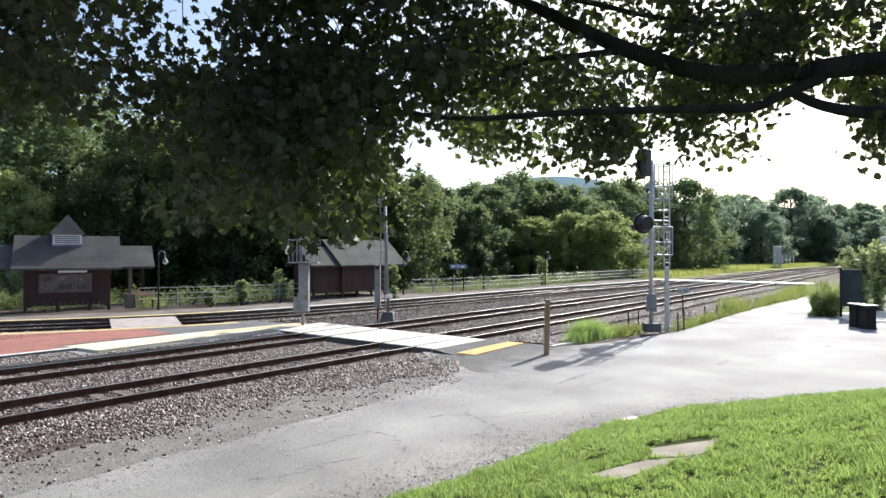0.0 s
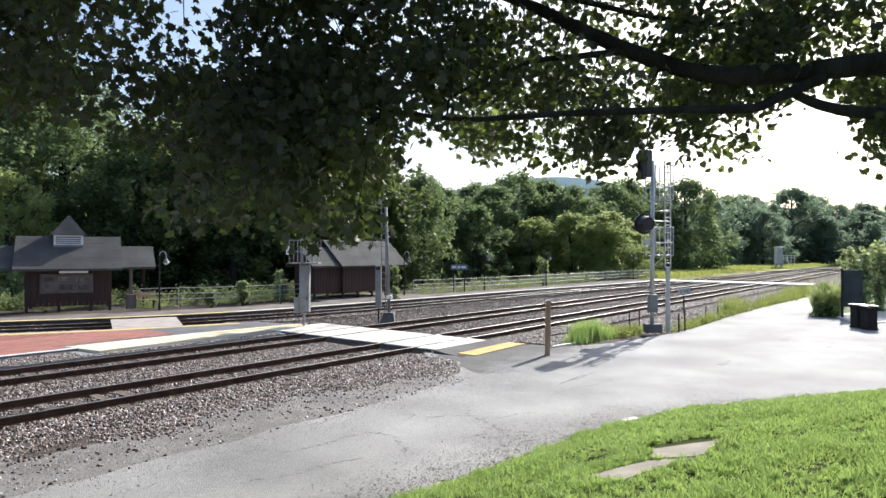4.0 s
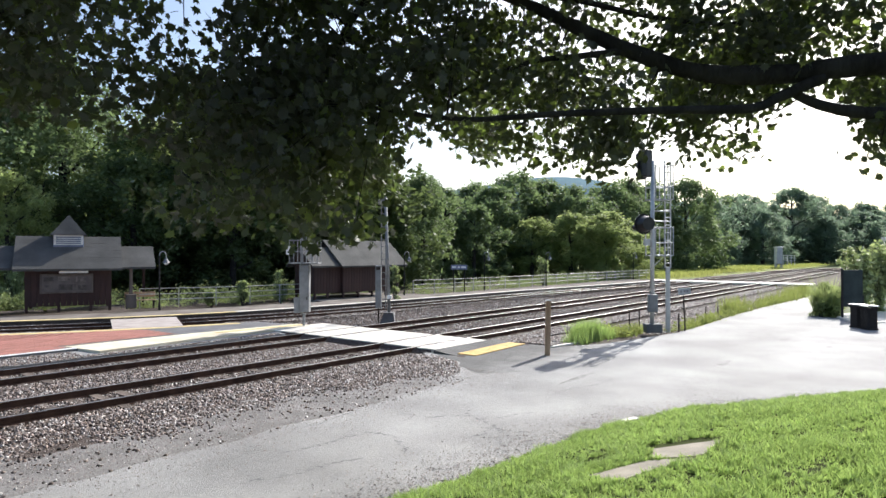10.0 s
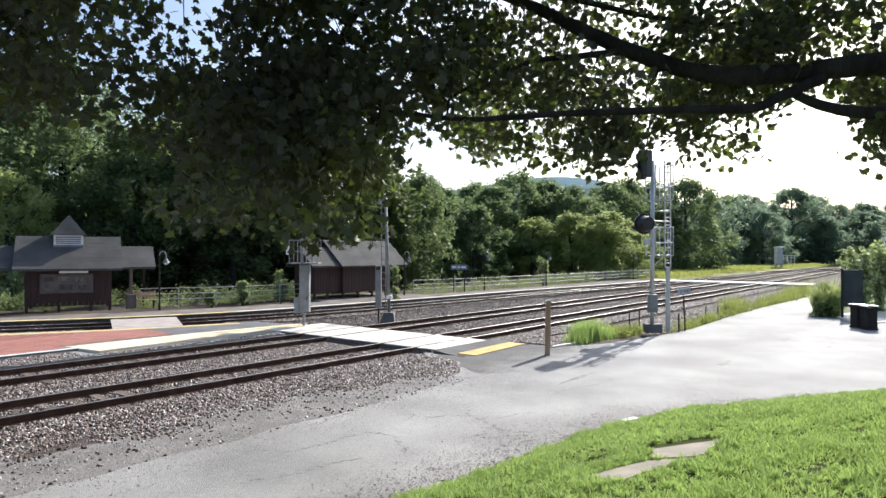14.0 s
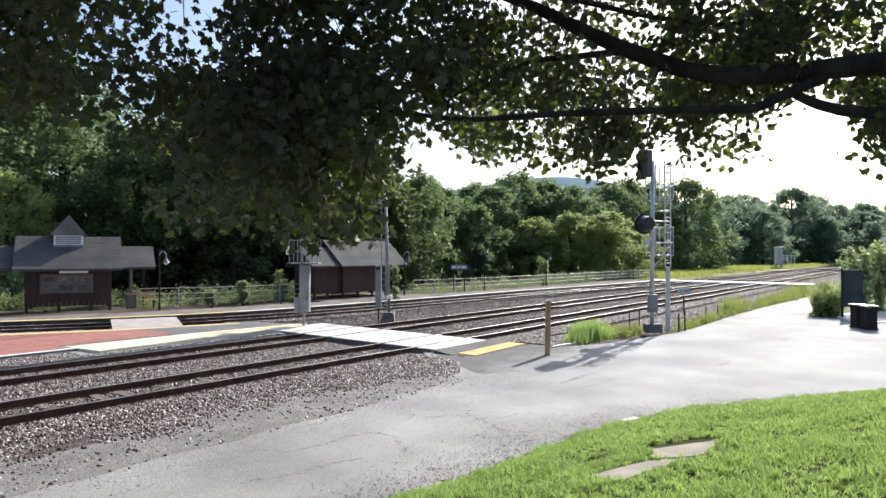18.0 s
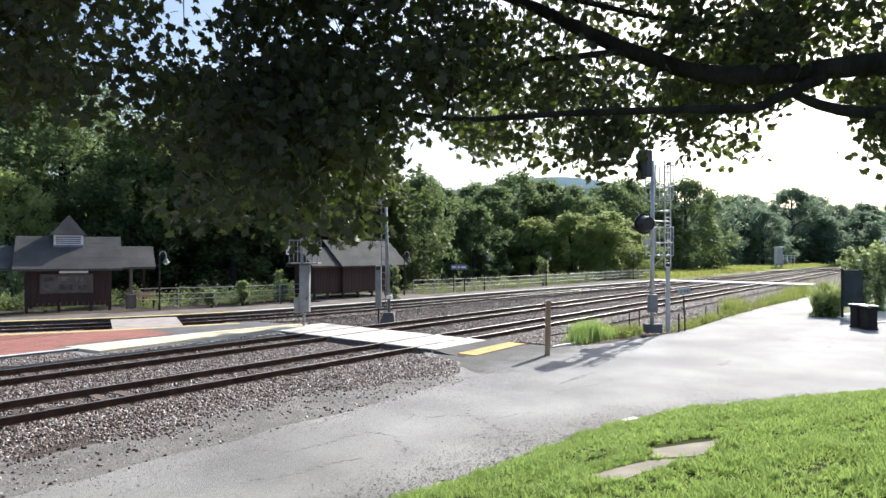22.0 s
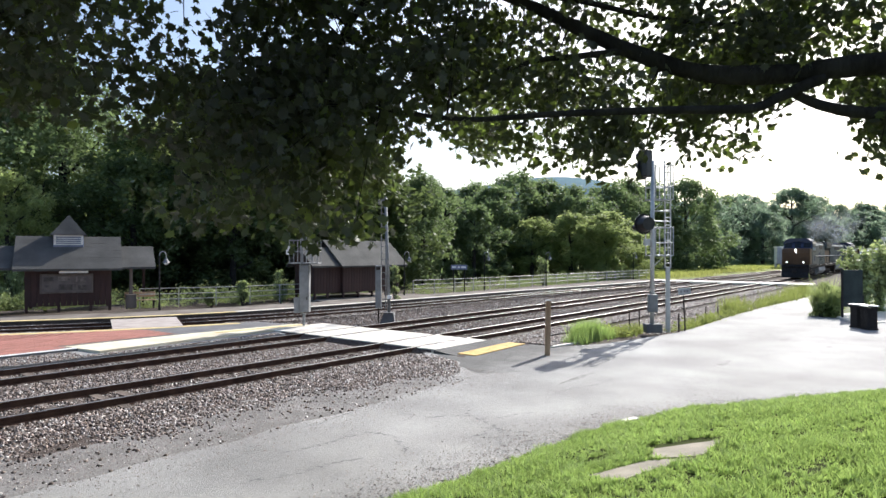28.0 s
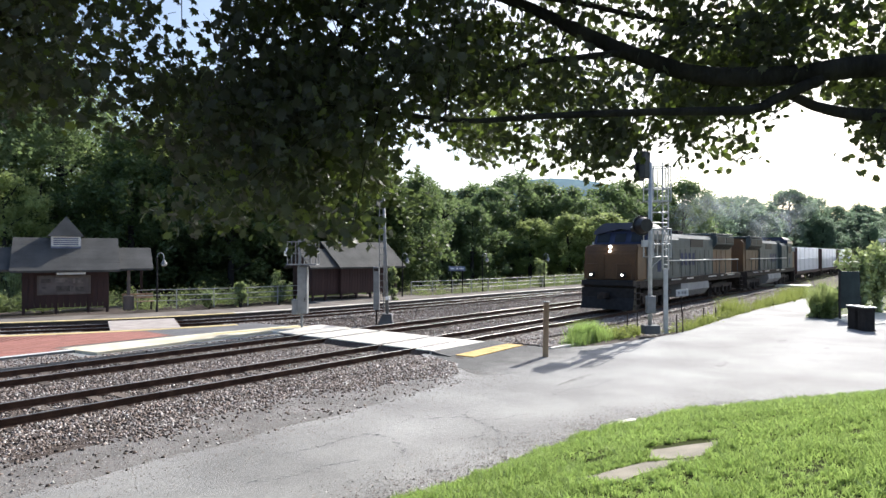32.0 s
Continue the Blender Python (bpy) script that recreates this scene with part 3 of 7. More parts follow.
def track(name, line, x_near, label):
    """Two rails and their ties along a plan line."""
    t = thing(name, pose(0, 0, 0), label, "railway track")
    sec = [(-0.068, -0.17), (0.068, -0.17), (0.068, -0.158), (0.012, -0.135), (0.012, -0.05), (0.036, -0.038), (0.036, -0.004), (0.028, 0.0), (-0.028, 0.0), (-0.036, -0.004), (-0.036, -0.038), (-0.012, -0.05), (-0.012, -0.135), (-0.068, -0.158)]
    for off in (-0.7175, 0.7175):
        side = beside(line, off)
        verts, faces, shiny = [], [], []
        k = len(sec)
        for i, p in enumerate(side):
            d = (side[min(i + 1, len(side) - 1)] - side[max(i - 1, 0)]).normalized()
            for y, z in sec:
                verts.append((p.x - d.y * y, p.y + d.x * y, z))
        for i in range(len(side) - 1):
            for j in range(k):
                faces.append((i * k + j, (i + 1) * k + j, (i + 1) * k + (j + 1) % k, i * k + (j + 1) % k))
                shiny.append(1 if j in (6, 7, 8) else 0)
        me = poly_mesh("rail", verts, faces, "rail_side")
        me.materials.append(M["rail_head"])
        me.polygons.foreach_set("material_index", shiny)
        r = new("rail", me)
        r.parent = t
        tagged(r, "rusty steel rail with a polished head")
    bm = bmesh.new()
    box(bm, (0, 0, -0.255), (0.22, 2.55, 0.16), 0.012)
    tie = finish(bm, "tie", "tie")
    dist, made, rest = 0.0, 0, []
    rng = random.Random(7)
    for a, b in zip(line, line[1:]):
        d = b - a
        L = d.length
        while dist < L:
            p = a + d * (dist / L)
            ang = math.atan2(d.y, d.x)
            if x_near[0] < p.x < x_near[1]:
                piece("tie", tie, t, pose(p.x, p.y, rng.uniform(0, 0.03), 0, 0, math.degrees(ang) + rng.uniform(-1.5, 1.5)))
            elif -30 < p.x < 150:
                rest.append((p.x, p.y, ang))
            dist += 0.51
        dist -= L
    shape = [(sx * 0.11, sy * 1.27, z) for z in (-0.3, -0.165) for sx, sy in ((-1, -1), (1, -1), (1, 1), (-1, 1))]
    fc = [(4, 5, 6, 7), (0, 1, 5, 4), (1, 2, 6, 5), (2, 3, 7, 6), (3, 0, 4, 7)]
    pl = np.array([(x, y, 0) for x, y, _ in rest])
    mt = np.array([[[math.cos(a), -math.sin(a), 0], [math.sin(a), math.cos(a), 0], [0, 0, 1]] for *_, a in rest])
    o = new("tie_rest", stamp("tie_rest", shape, fc, pl, mt, "tie"))
    o.parent = t
    tagged(o, kind="stuff")


def crossing():
    """Pale concrete panels across the two near tracks, with slots for the wheels."""
    t = thing("pedestrian_crossing", pose(0, 0, 0), "sun-bleached concrete panel crossing over two tracks", "crossing")
    x0, x1 = 15.5, 18.3
    for y0, y1 in ((12.75, 13.52), (13.74, 14.96), (15.18, 17.62), (17.84, 19.06), (19.28, 21.3)):
        n = 2
        for i in range(n):
            a, b = x0 + (x1 - x0) * i / n, x0 + (x1 - x0) * (i + 1) / n
            bm = bmesh.new()
            box(bm, ((a + b) / 2, (y0 + y1) / 2, -0.10), (b - a - 0.012, y1 - y0 - 0.01, 0.2), 0.01)
            part("panel", bm, "concrete", t)
    # the dark sloped end on the left of the panels
    bm = bmesh.new()
    extrude_y(bm, [(x0 - 0.35, -0.26), (x0 - 0.012, -0.03), (x0 - 0.012, -0.26)], 12.9, 20.4)
    part("end_ramp", bm, "ballast", t, "dark tarred ramp at the panels' end")
    bm = bmesh.new()
    extrude_x(bm, [(11.95, -0.2), (11.95, -0.093), (12.74, -0.006), (12.74, -0.2)], x0 - 0.1, x1 + 0.5)
    part("approach_ramp", bm, "asphalt_patched", t, "asphalt wedge up to the panels")
    apron = [Vector(p) for p in ((15.3, 12.72), (14.9, 11.9), (14.6, 11.2), (14.0, 10.5), (13.6, 9.6), (15.0, 8.8), (17.0, 8.4), (19.0, 8.5), (20.4, 9.2), (19.3, 10.3), (19.1, 12.72))]
    apron = [(p.x + 0.12 * noise.noise((p.x * 2.2, p.y * 2.2, 1)), min(12.72, p.y + 0.12 * noise.noise((p.x * 2.2, p.y * 2.2, 7)))) for p in bend(apron, 6)]
    sheet("crossing_approach", apron[::-1], -0.0985, "asphalt_patched", "dark asphalt approach to the crossing", category="pavement")
    # raised yellow warning strip
    s = thing("warning_strip", pose(17.25, 11.78, -0.092, 0, 0, 3), "yellow tactile warning strip on the asphalt", "tactile paving")
    for i in range(5):
        bm = bmesh.new()
        box(bm, (-1.24 + i * 0.62, 0, 0.008), (0.61, 0.66, 0.024), 0.004)
        for a in range(6):
            for b in range(6):
                rod(bm, (-1.49 + i * 0.62 + a * 0.1, -0.25 + b * 0.1, 0.019), (-1.49 + i * 0.62 + a * 0.1, -0.25 + b * 0.1, 0.026), 0.018, 0.012, 6)
        part("tile", bm, "yellow", s)


def far_crossing():
    t = thing("far_crossing", pose(0, 0, 0), "pale concrete walkway across all tracks", "crossing")
    for y0, y1 in ((10.6, 13.5), (13.74, 14.96), (15.2, 17.6), (17.84, 19.06), (19.3, 21.9), (22.1, 23.2), (23.5, 26.5)):
        bm = bmesh.new()
        box(bm, (70.5, (y0 + y1) / 2 + sway(70.5), -0.06), (2.6, y1 - y0 - 0.01, 0.16), 0.01)
        part("panel", bm, "concrete", t)


def platforms():
    inner = beside(LOOP, -2.25)
    outer = beside(LOOP, 2.1)
    # island platform between the near tracks and the loop
    edge = [p for p in inner if -25 < p.x < 17.2]
    outline = [(-24, 21.6)] + [(8.5, 21.6), (12.0, 21.75), (17.3, 21.5)] + [(p.x, max(p.y, 21.9)) for p in edge[::-1]]
    sheet("platform_island", outline, 0.0, "asphalt_dark", "low island platform paved in asphalt and red brick", 0.3, category="platform")
    sheet("platform_apron", [(-24, 20.05), (17.35, 20.05), (17.35, 21.5), (8.5, 21.58), (-24, 21.58)], -0.07, "asphalt", "grey gravelly asphalt apron beside the platform", 0.2, category="pavement")
    strip = [(8.5, 22.3), (8.8, 20.5), (12, 20.75), (17.4, 21.0), (17.4, 21.9), (13, 22.3)]
    sheet("concrete_walk", strip, 0.012, "walk_concrete", "bright cream concrete walk along the platform edge", 0.3, category="pavement")
    # yellow edge strip along the loop and pale edge on the near side
    def ribbon(name, line, w, z, material, label, pieces=None):
        verts, faces = [], []
        other = beside(line, w)
        for a, b in zip(line, other):
            verts += [(a.x, a.y, z), (b.x, b.y, z), (a.x, a.y, z - 0.04), (b.x, b.y, z - 0.04)]
        for i in range(len(line) - 1):
            k = i * 4
            faces += [(k, k + 1, k + 5, k + 4), (k, k + 4, k + 6, k + 2), (k + 1, k + 3, k + 7, k + 5)]
        tagged(new(name, poly_mesh(name, verts, faces, material)), label, "platform edge", kind="structure")
    ribbon("platform_edge_island", [p for p in inner if -25 < p.x < 16.6], -0.45, 0.014, "edge_yellow", "yellow edge strip of the island platform")
    ribbon("platform_edge_near", [Vector((-24, 21.58)), Vector((0, 21.6)), Vector((8.6, 21.62))], 0.22, 0.012, "white_paint", "white edge line of the island platform")
    ribbon("platform_edge_walk", [Vector((13.5, 21.95)), Vector((17.3, 21.55))], -0.3, 0.022, "edge_yellow", "worn yellow edge strip")
    # far platform
    line = [p for p in outer if p.x < 70]
    back = [(p.x, p.y + 3.2 if p.x < 24 else max(p.y + 2.7, 34.6 if 27 < p.x < 34.6 else 29.2)) for p in line]
    verts, faces = [], []
    for p, q in zip(line, back):
        verts += [(p.x, p.y, 0.06), (q[0], q[1], 0.06), (p.x, p.y, -0.4), (q[0], q[1], -0.4)]
    for i in range(len(line) - 1):
        k = i * 4
        faces += [(k, k + 1, k + 5, k + 4), (k, k + 4, k + 6, k + 2), (k + 1, k + 3, k + 7, k + 5)]
    me = poly_mesh("platform_far", verts, faces, "platform_top")
    me.materials.append(M["tie"])
    me.polygons.foreach_set("material_index", [1 if k % 3 == 1 else 0 for k in range(len(faces))])
    tagged(new("platform_far", me), "long low far platform of worn brownish concrete", "platform", kind="structure")
    ribbon("platform_edge_far", [p for p in line if p.x < 19], 0.4, 0.075, "edge_yellow", "yellow edge strip of the far platform")
    ribbon("platform_edge_pale", [p for p in line if p.x >= 18], 0.45, 0.075, "concrete", "pale concrete edge of the far platform")
    # crossing over the loop
    bm = bmesh.new()
    prism(bm, [(11.6, 25.9), (13.9, 24.75), (15.7, 28.6), (13.2, 29.7)], -0.24, 0.02)
    solid("loop_crossing", bm, "concrete_old", "pale concrete slab crossing over the loop track", "crossing")


def brick_paving():
    inner = beside(LOOP, -2.72)
    base = [(-20, 21.85), (8.4, 21.85), (8.6, 22.5), (12.5, 22.6)] + [(p.x, p.y) for p in inner if -20 < p.x < 12.5][::-1]
    f = sheet("brick_floor", base, 0.006, "joint", "red brick paving of the island platform", 0.05, category="paving")
    bm = bmesh.new()
    box(bm, (0, 0, 0), (0.392, 0.192, 0.03), 0.004)
    me = finish(bm, "brick", "brick")
    made, rest = 0, []
    for j in range(120):
        for i in range(-50, 34):
            x, y = i * 0.4 + (0.2 if j % 2 else 0), 21.98 + j * 0.2
            if not (y < level_at(inner, x) - 0.12 and (x < 8.3 or (y > 22.65 and x < 12.4))):
                continue
            rest.append((x, y, 0.0))
    rest.sort(key=lambda p: p[0] ** 2 * 0.3 + p[1] ** 2)
    near = [p for p in rest if p[0] > 5.5 and p[1] < 25.5][:300]
    chosen = set(near)
    for x, y, z in near:
        piece("brick", me, f, pose(x, y, 0.0))
    others = [p for p in rest if p not in chosen and p[0] > -8]
    shape = [(sx * 0.196, sy * 0.096, z) for z in (-0.01, 0.015) for sx, sy in ((-1, -1), (1, -1), (1, 1), (-1, 1))]
    fc = [(4, 5, 6, 7), (0, 1, 5, 4), (1, 2, 6, 5), (2, 3, 7, 6), (3, 0, 4, 7)]
    o = new("brick_rest", stamp("brick_rest", shape, fc, np.array(others), np.tile(np.eye(3), (len(others), 1, 1)), "brick"))
    o.parent = f
    tagged(o, kind="stuff")


# ---- foliage ----
def crown_cloud(rng, n, blobs, leaf, squash=1.0, inner=0.55):
    """Leaf quads on the shells of many overlapping clumps. blobs: rows of x, y, z, radius."""
    blobs = np.array(blobs)
    w = blobs[:, 3] ** 2
    pick = rng.choice(len(blobs), n, p=w / w.sum())
    d = rng.normal(size=(n, 3))
    d /= np.linalg.norm(d, axis=1)[:, None]
    r = blobs[pick, 3] * rng.uniform(inner, 1.08, n)
    p = blobs[pick, :3] + d * r[:, None] * np.array([1, 1, squash])
    return p, random_turns(n, rng, leaf * rng.uniform(0.6, 1.3, n))


def tree_kinds():
    """Crown and trunk meshes of several trees, one metre-scale each: height 14."""
    kinds = []
    for k in range(8):
        big = 1.7 if k > 4 else 1.0
        rng = np.random.default_rng(20 + k)
        blobs = []
        for i in range(330 if k > 4 else 240):
            h = rng.uniform(0.04, 0.96)
            reach = (0.95, 1.1, 0.8, 1.15, 0.9, 1.0, 0.85, 1.1)[k] * 4.4 * math.sin(math.pi * min(1, (h * 0.86 + 0.16))) ** 0.6
            a = rng.uniform(0, 2 * math.pi)
            reach *= 1 + 0.7 * noise.noise((math.cos(a) * 1.5 + k * 7, math.sin(a) * 1.5, h * 2.6)) + 0.35 * noise.noise((math.cos(a) * 3.5 + k * 3, math.sin(a) * 3.5, h * 6))
            r = reach * math.sqrt(rng.uniform(0.1, 1.15))
            blobs.append((r * math.cos(a), r * math.sin(a), h * 12.8, rng.uniform(0.22, 0.8) / (1.15 if big > 1 else 1.0)))
        p, t = crown_cloud(rng, 24000 if k > 4 else 15000, blobs, (0.36 if k > 4 else 0.32) / big, 1.35, 0.2)
        p += rng.normal(0, 0.2, p.shape)
        p[:, 2] = np.maximum(p[:, 2], 0.2)
        crowns = {}
        for material in ("tree_leaf", "tree_leaf_light", "tree_leaf_mid", "tree_leaf_hazy"):
            crowns[material] = stamp("crown", LEAF, LEAF_F, p, t, material)
        bm = bmesh.new()
        rod(bm, (0, 0, -0.6), (0.1, 0.05, 5), 0.32, 0.24, 9)
        rod(bm, (0.1, 0.05, 5), (0.3, -0.1, 10.5), 0.24, 0.08, 8)
        for i in range(7):
            z, a = 2.5 + i * 1.2, i * 2.4
            L = 3.4 - i * 0.25
            rod(bm, (0.1, 0.05, z), (L * math.cos(a), L * math.sin(a), z + 1.9), 0.11, 0.03, 6)
        kinds.append((finish(bm, "trunk", "bark"), crowns))
    return kinds


KINDS = []


def tree(i, x, y, height, width=1.0, light=False, group="", z=-0.4, far=""):
    if not KINDS:
        KINDS.extend(tree_kinds())
    trunk, crowns = KINDS[5 + i % 3 if height > 20.5 and not group.endswith("meadow") else i % 5]
    label = "leafy broadleaf tree at the wood's edge, sunlight put into its light green" if light else "dense dark-green broadleaf tree in the wood"
    t = thing("tree", pose(x, y, z, 0, 0, i * 77 % 360), label, "tree", group)
    k = height / 14
    t.scale = (k * width * 1.22, k * width * 1.22, k)
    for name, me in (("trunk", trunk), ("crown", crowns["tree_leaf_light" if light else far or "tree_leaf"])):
        o = new(name, me)
        o.parent = t
    return t


def woods():
    i = 0
    # tall trees behind the station
    for u, a, h, w in ((-46, 58, 27, 1), (-42, 64, 22, 1), (-36.5, 62, 24, 0.9), (-31.5, 66, 17, 1.0), (-26, 60, 17, 1.0), (-21, 58, 21, 1.0), (-16, 61, 20, 1.1), (-11, 62, 18, 1.1), (-7.0, 63, 13.5, 0.95), (-2.0, 66, 12.6, 0.72),
                       (-50, 80, 25, 1), (-40, 82, 19, 1), (-30, 80, 16, 1), (-20, 80, 18, 1), (-11, 84, 15, 1), (-33, 53, 11, 1), (-24, 50, 12, 1), (-17, 52, 11, 1), (-13, 57, 11, 1), (-6, 62, 10, 1), (-31, 46, 10, 0.8), (-34.5, 47, 7.5, 0.8)):
        # some back trees take the mid leaf, whose colour is paled for haze
        i += 1
        # light trees: the sun on them is put into the leaf colour
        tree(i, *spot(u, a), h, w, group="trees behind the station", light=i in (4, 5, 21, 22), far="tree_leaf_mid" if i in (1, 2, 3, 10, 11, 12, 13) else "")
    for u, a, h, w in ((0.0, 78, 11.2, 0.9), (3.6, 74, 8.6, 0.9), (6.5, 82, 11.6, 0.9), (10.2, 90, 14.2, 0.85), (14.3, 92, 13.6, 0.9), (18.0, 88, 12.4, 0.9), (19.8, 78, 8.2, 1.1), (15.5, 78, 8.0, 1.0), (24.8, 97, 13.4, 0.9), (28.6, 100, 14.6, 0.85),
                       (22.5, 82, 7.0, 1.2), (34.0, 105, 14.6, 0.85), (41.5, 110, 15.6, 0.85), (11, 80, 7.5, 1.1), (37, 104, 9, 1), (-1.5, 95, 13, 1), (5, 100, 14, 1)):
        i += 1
        # light here: sunlit clumps made by the paler leaf colour
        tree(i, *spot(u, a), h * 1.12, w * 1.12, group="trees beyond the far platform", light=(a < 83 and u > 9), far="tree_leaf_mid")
    # haze over this far row is painted in with the bluish leaf
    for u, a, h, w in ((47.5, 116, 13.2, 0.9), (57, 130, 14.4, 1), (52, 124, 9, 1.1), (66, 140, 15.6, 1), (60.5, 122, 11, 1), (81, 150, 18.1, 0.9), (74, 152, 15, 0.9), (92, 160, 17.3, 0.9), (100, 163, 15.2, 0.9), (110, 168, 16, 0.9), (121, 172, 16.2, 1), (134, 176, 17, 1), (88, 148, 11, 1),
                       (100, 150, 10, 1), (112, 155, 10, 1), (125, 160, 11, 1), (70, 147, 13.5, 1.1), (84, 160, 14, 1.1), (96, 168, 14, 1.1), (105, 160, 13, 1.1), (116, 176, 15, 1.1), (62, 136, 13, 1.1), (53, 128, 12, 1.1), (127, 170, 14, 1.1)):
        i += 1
        tree(i, *spot(u * 1.2, a * 1.2), h * 1.27, w * 1.15, group="trees along the meadow", z=0.2, far="tree_leaf_hazy")


def hill():
    verts, faces = [], []
    us = np.linspace(-900, 1300, 60)
    rows = ((1300, 0.0), (1450, 0.72), (1560, 1.0), (1700, 0.6))
    for a, k in rows:
        for u in us:
            top = 150 + 42 * math.exp(-((u - 240) / 190) ** 2) + 12 * noise.noise((u * 0.006, a * 0.01, 2)) - 60 * max(0, (u - 380) / 500) - 50 * max(0, (-u + 60) / 500)
            verts.append((*spot(u * a / 1500, a), -5 + max(0, top) * k))
    w = len(us)
    for j in range(len(rows) - 1):
        for i in range(w - 1):
            b = j * w + i
            faces.append((b, b + 1, b + w + 1, b + w))
    tagged(new("backdrop_hill", poly_mesh("hill", verts, faces, "hill", True)), "distant wooded ridge, haze painted in as blue-green", "hill", kind="structure")


# outer sprays of the maple: metres right of the standpoint, height, reach sideways and up, and how far they stir in degrees
SPRAYS = ((3.1, 4.35, 0.62, 0.42, 0.55), (4.95, 4.3, 0.4, 0.55, 0.5), (-3.0, 5.4, 0.55, 0.45, 0.8), (1.75, 4.1, 0.35, 0.4, 0.4), (-0.5, 4.3, 0.4, 0.4, 0.35), (-1.9, 3.5, 0.7, 0.4, 0.5))
STIRRED = []


def maple():
    """The maple over the standpoint: trunk out of view, boughs across the top, leaves hanging from them."""
    rng = np.random.default_rng(11)
    base = spot(8.6, 4.6)
    t = thing("maple_tree", pose(0, 0, 0), "large old maple with low boughs over the lawn", "tree")

    def at(right, ahead, z):
        return Vector((*spot(right, ahead), z))
    trunk = [Vector((*base, lawn_z(*base) - 0.3)), at(8.5, 4.8, 3.0), at(8.2, 5.2, 5.6), at(8.0, 5.4, 9.0)]
    bough_a = [at(8.3, 5.0, 4.1), at(6.4, 6.0, 4.75), at(4.6, 6.5, 4.92), at(3.5, 6.7, 4.86), at(2.7, 6.8, 4.91), at(2.0, 6.9, 5.17), at(1.4, 7.0, 5.48), at(0.9, 7.1, 5.76), at(0.2, 7.2, 6.05), at(-1.2, 7.3, 6.55), at(-3, 7.4, 6.9)]
    bough_b = [at(3.9, 6.6, 4.80), at(3.45, 6.6, 4.6), at(3.1, 6.5, 4.46), at(2.2, 6.4, 4.42), at(1.1, 6.4, 4.38), at(0.2, 6.5, 4.35), at(-0.8, 6.6, 4.5)]
    bough_c = [at(8.2, 5.0, 3.9), at(6.6, 6.2, 4.25), at(4.6, 6.6, 4.42), at(4.0, 6.7, 4.52), at(3.6, 6.7, 4.68)]
    bough_d = [at(8.1, 5.2, 6.2), at(5.5, 6.8, 6.9), at(2.5, 8.0, 7.2), at(-1.0, 8.4, 7.1), at(-4.5, 8.2, 6.8), at(-7.5, 7.6, 6.3)]
    bough_e = [at(-0.6, 7.3, 6.2), at(-1.1, 7.4, 5.6), at(-1.5, 7.5, 4.8), at(-1.7, 7.6, 4.1)]
    bough_f = [at(-4.5, 8.2, 6.8), at(-5.4, 7.8, 5.9), at(-6.2, 7.5, 5.0)]
    bough_g = [at(0.75, 7.0, 5.84), at(1.4, 6.95, 5.74), at(2.2, 6.9, 5.54), at(2.9, 6.9, 5.46), at(3.5, 6.9, 5.5)]
    bough_h = [at(2.0, 6.9, 5.17), at(1.5, 6.85, 5.1), at(1.0, 6.9, 5.06), at(0.5, 6.95, 4.9), at(0.1, 7.0, 4.7)]
    paths = ((trunk, 0.42, 0.3, "trunk"), (bough_a, 0.135, 0.03, "bough"), (bough_b, 0.062, 0.018, "bough"), (bough_c, 0.095, 0.045, "bough"), (bough_d, 0.16, 0.04, "bough"), (bough_e, 0.05, 0.015, "bough"), (bough_f, 0.05, 0.015, "bough"), (bough_g, 0.04, 0.012, "bough"), (bough_h, 0.042, 0.012, "bough"))
    lines = []
    for pts, r0, r1, name in paths:
        line = bend(pts, 6)
        lines.append(line)
        bm = bmesh.new()
        rings = []
        for k, p in enumerate(line):
            d = (line[min(k + 1, len(line) - 1)] - line[max(k - 1, 0)]).normalized()
            q = d.to_track_quat("Z", "Y")
            r = r0 + (r1 - r0) * k / (len(line) - 1)
            r *= 1 + 0.09 * noise.noise((p.x * 2, p.y * 2, p.z * 2))
            rings.append([bm.verts.new(p + q @ Vector((r * math.cos(a), r * math.sin(a), 0))) for a in np.linspace(0, 2 * math.pi, 13)[:-1]])
        for a, b in zip(rings, rings[1:]):
            for j in range(12):
                bm.faces.new((a[j], a[(j + 1) % 12], b[(j + 1) % 12], b[j]))
        part(name, bm, "bark", t, smooth=True)
    # clumps of leaves: the crown's underside, in metres right of the standpoint and height
    under = ((-9.0, 4.5), (-6.2, 4.5), (-5.2, 4.4), (-4.6, 4.55), (-3.9, 4.3), (-3.4, 3.5), (-2.9, 3.12), (-2.2, 3.12), (-1.6, 3.1), (-0.95, 3.0), (-0.72, 3.25), (-0.6, 3.65), (-0.42, 4.18), (-0.15, 4.25), (0.45, 4.06), (1.1, 3.97), (1.75, 4.0),
             (2.1, 4.12), (2.45, 4.3), (2.75, 4.03), (3.4, 4.0), (3.75, 4.35), (3.85, 4.65), (4.2, 4.72), (4.7, 4.75), (4.95, 4.1), (5.3, 4.0), (6.5, 3.9), (8, 3.9))
    ux, uz = [p[0] for p in under], [p[1] for p in under]
    # how closely the crown is leaved, by height (rows) and metres to the right of the standpoint (columns)
    rows = (2.9, 3.25, 3.6, 4.2, 4.8, 5.3, 5.75, 7.4)
    cols = (-4.85, -4.4, -3.95, -3.15, -2.6, -1.8, -0.85, -0.2, 0.4, 1.05, 1.7, 2.35, 3.1, 3.75, 4.4, 4.85)
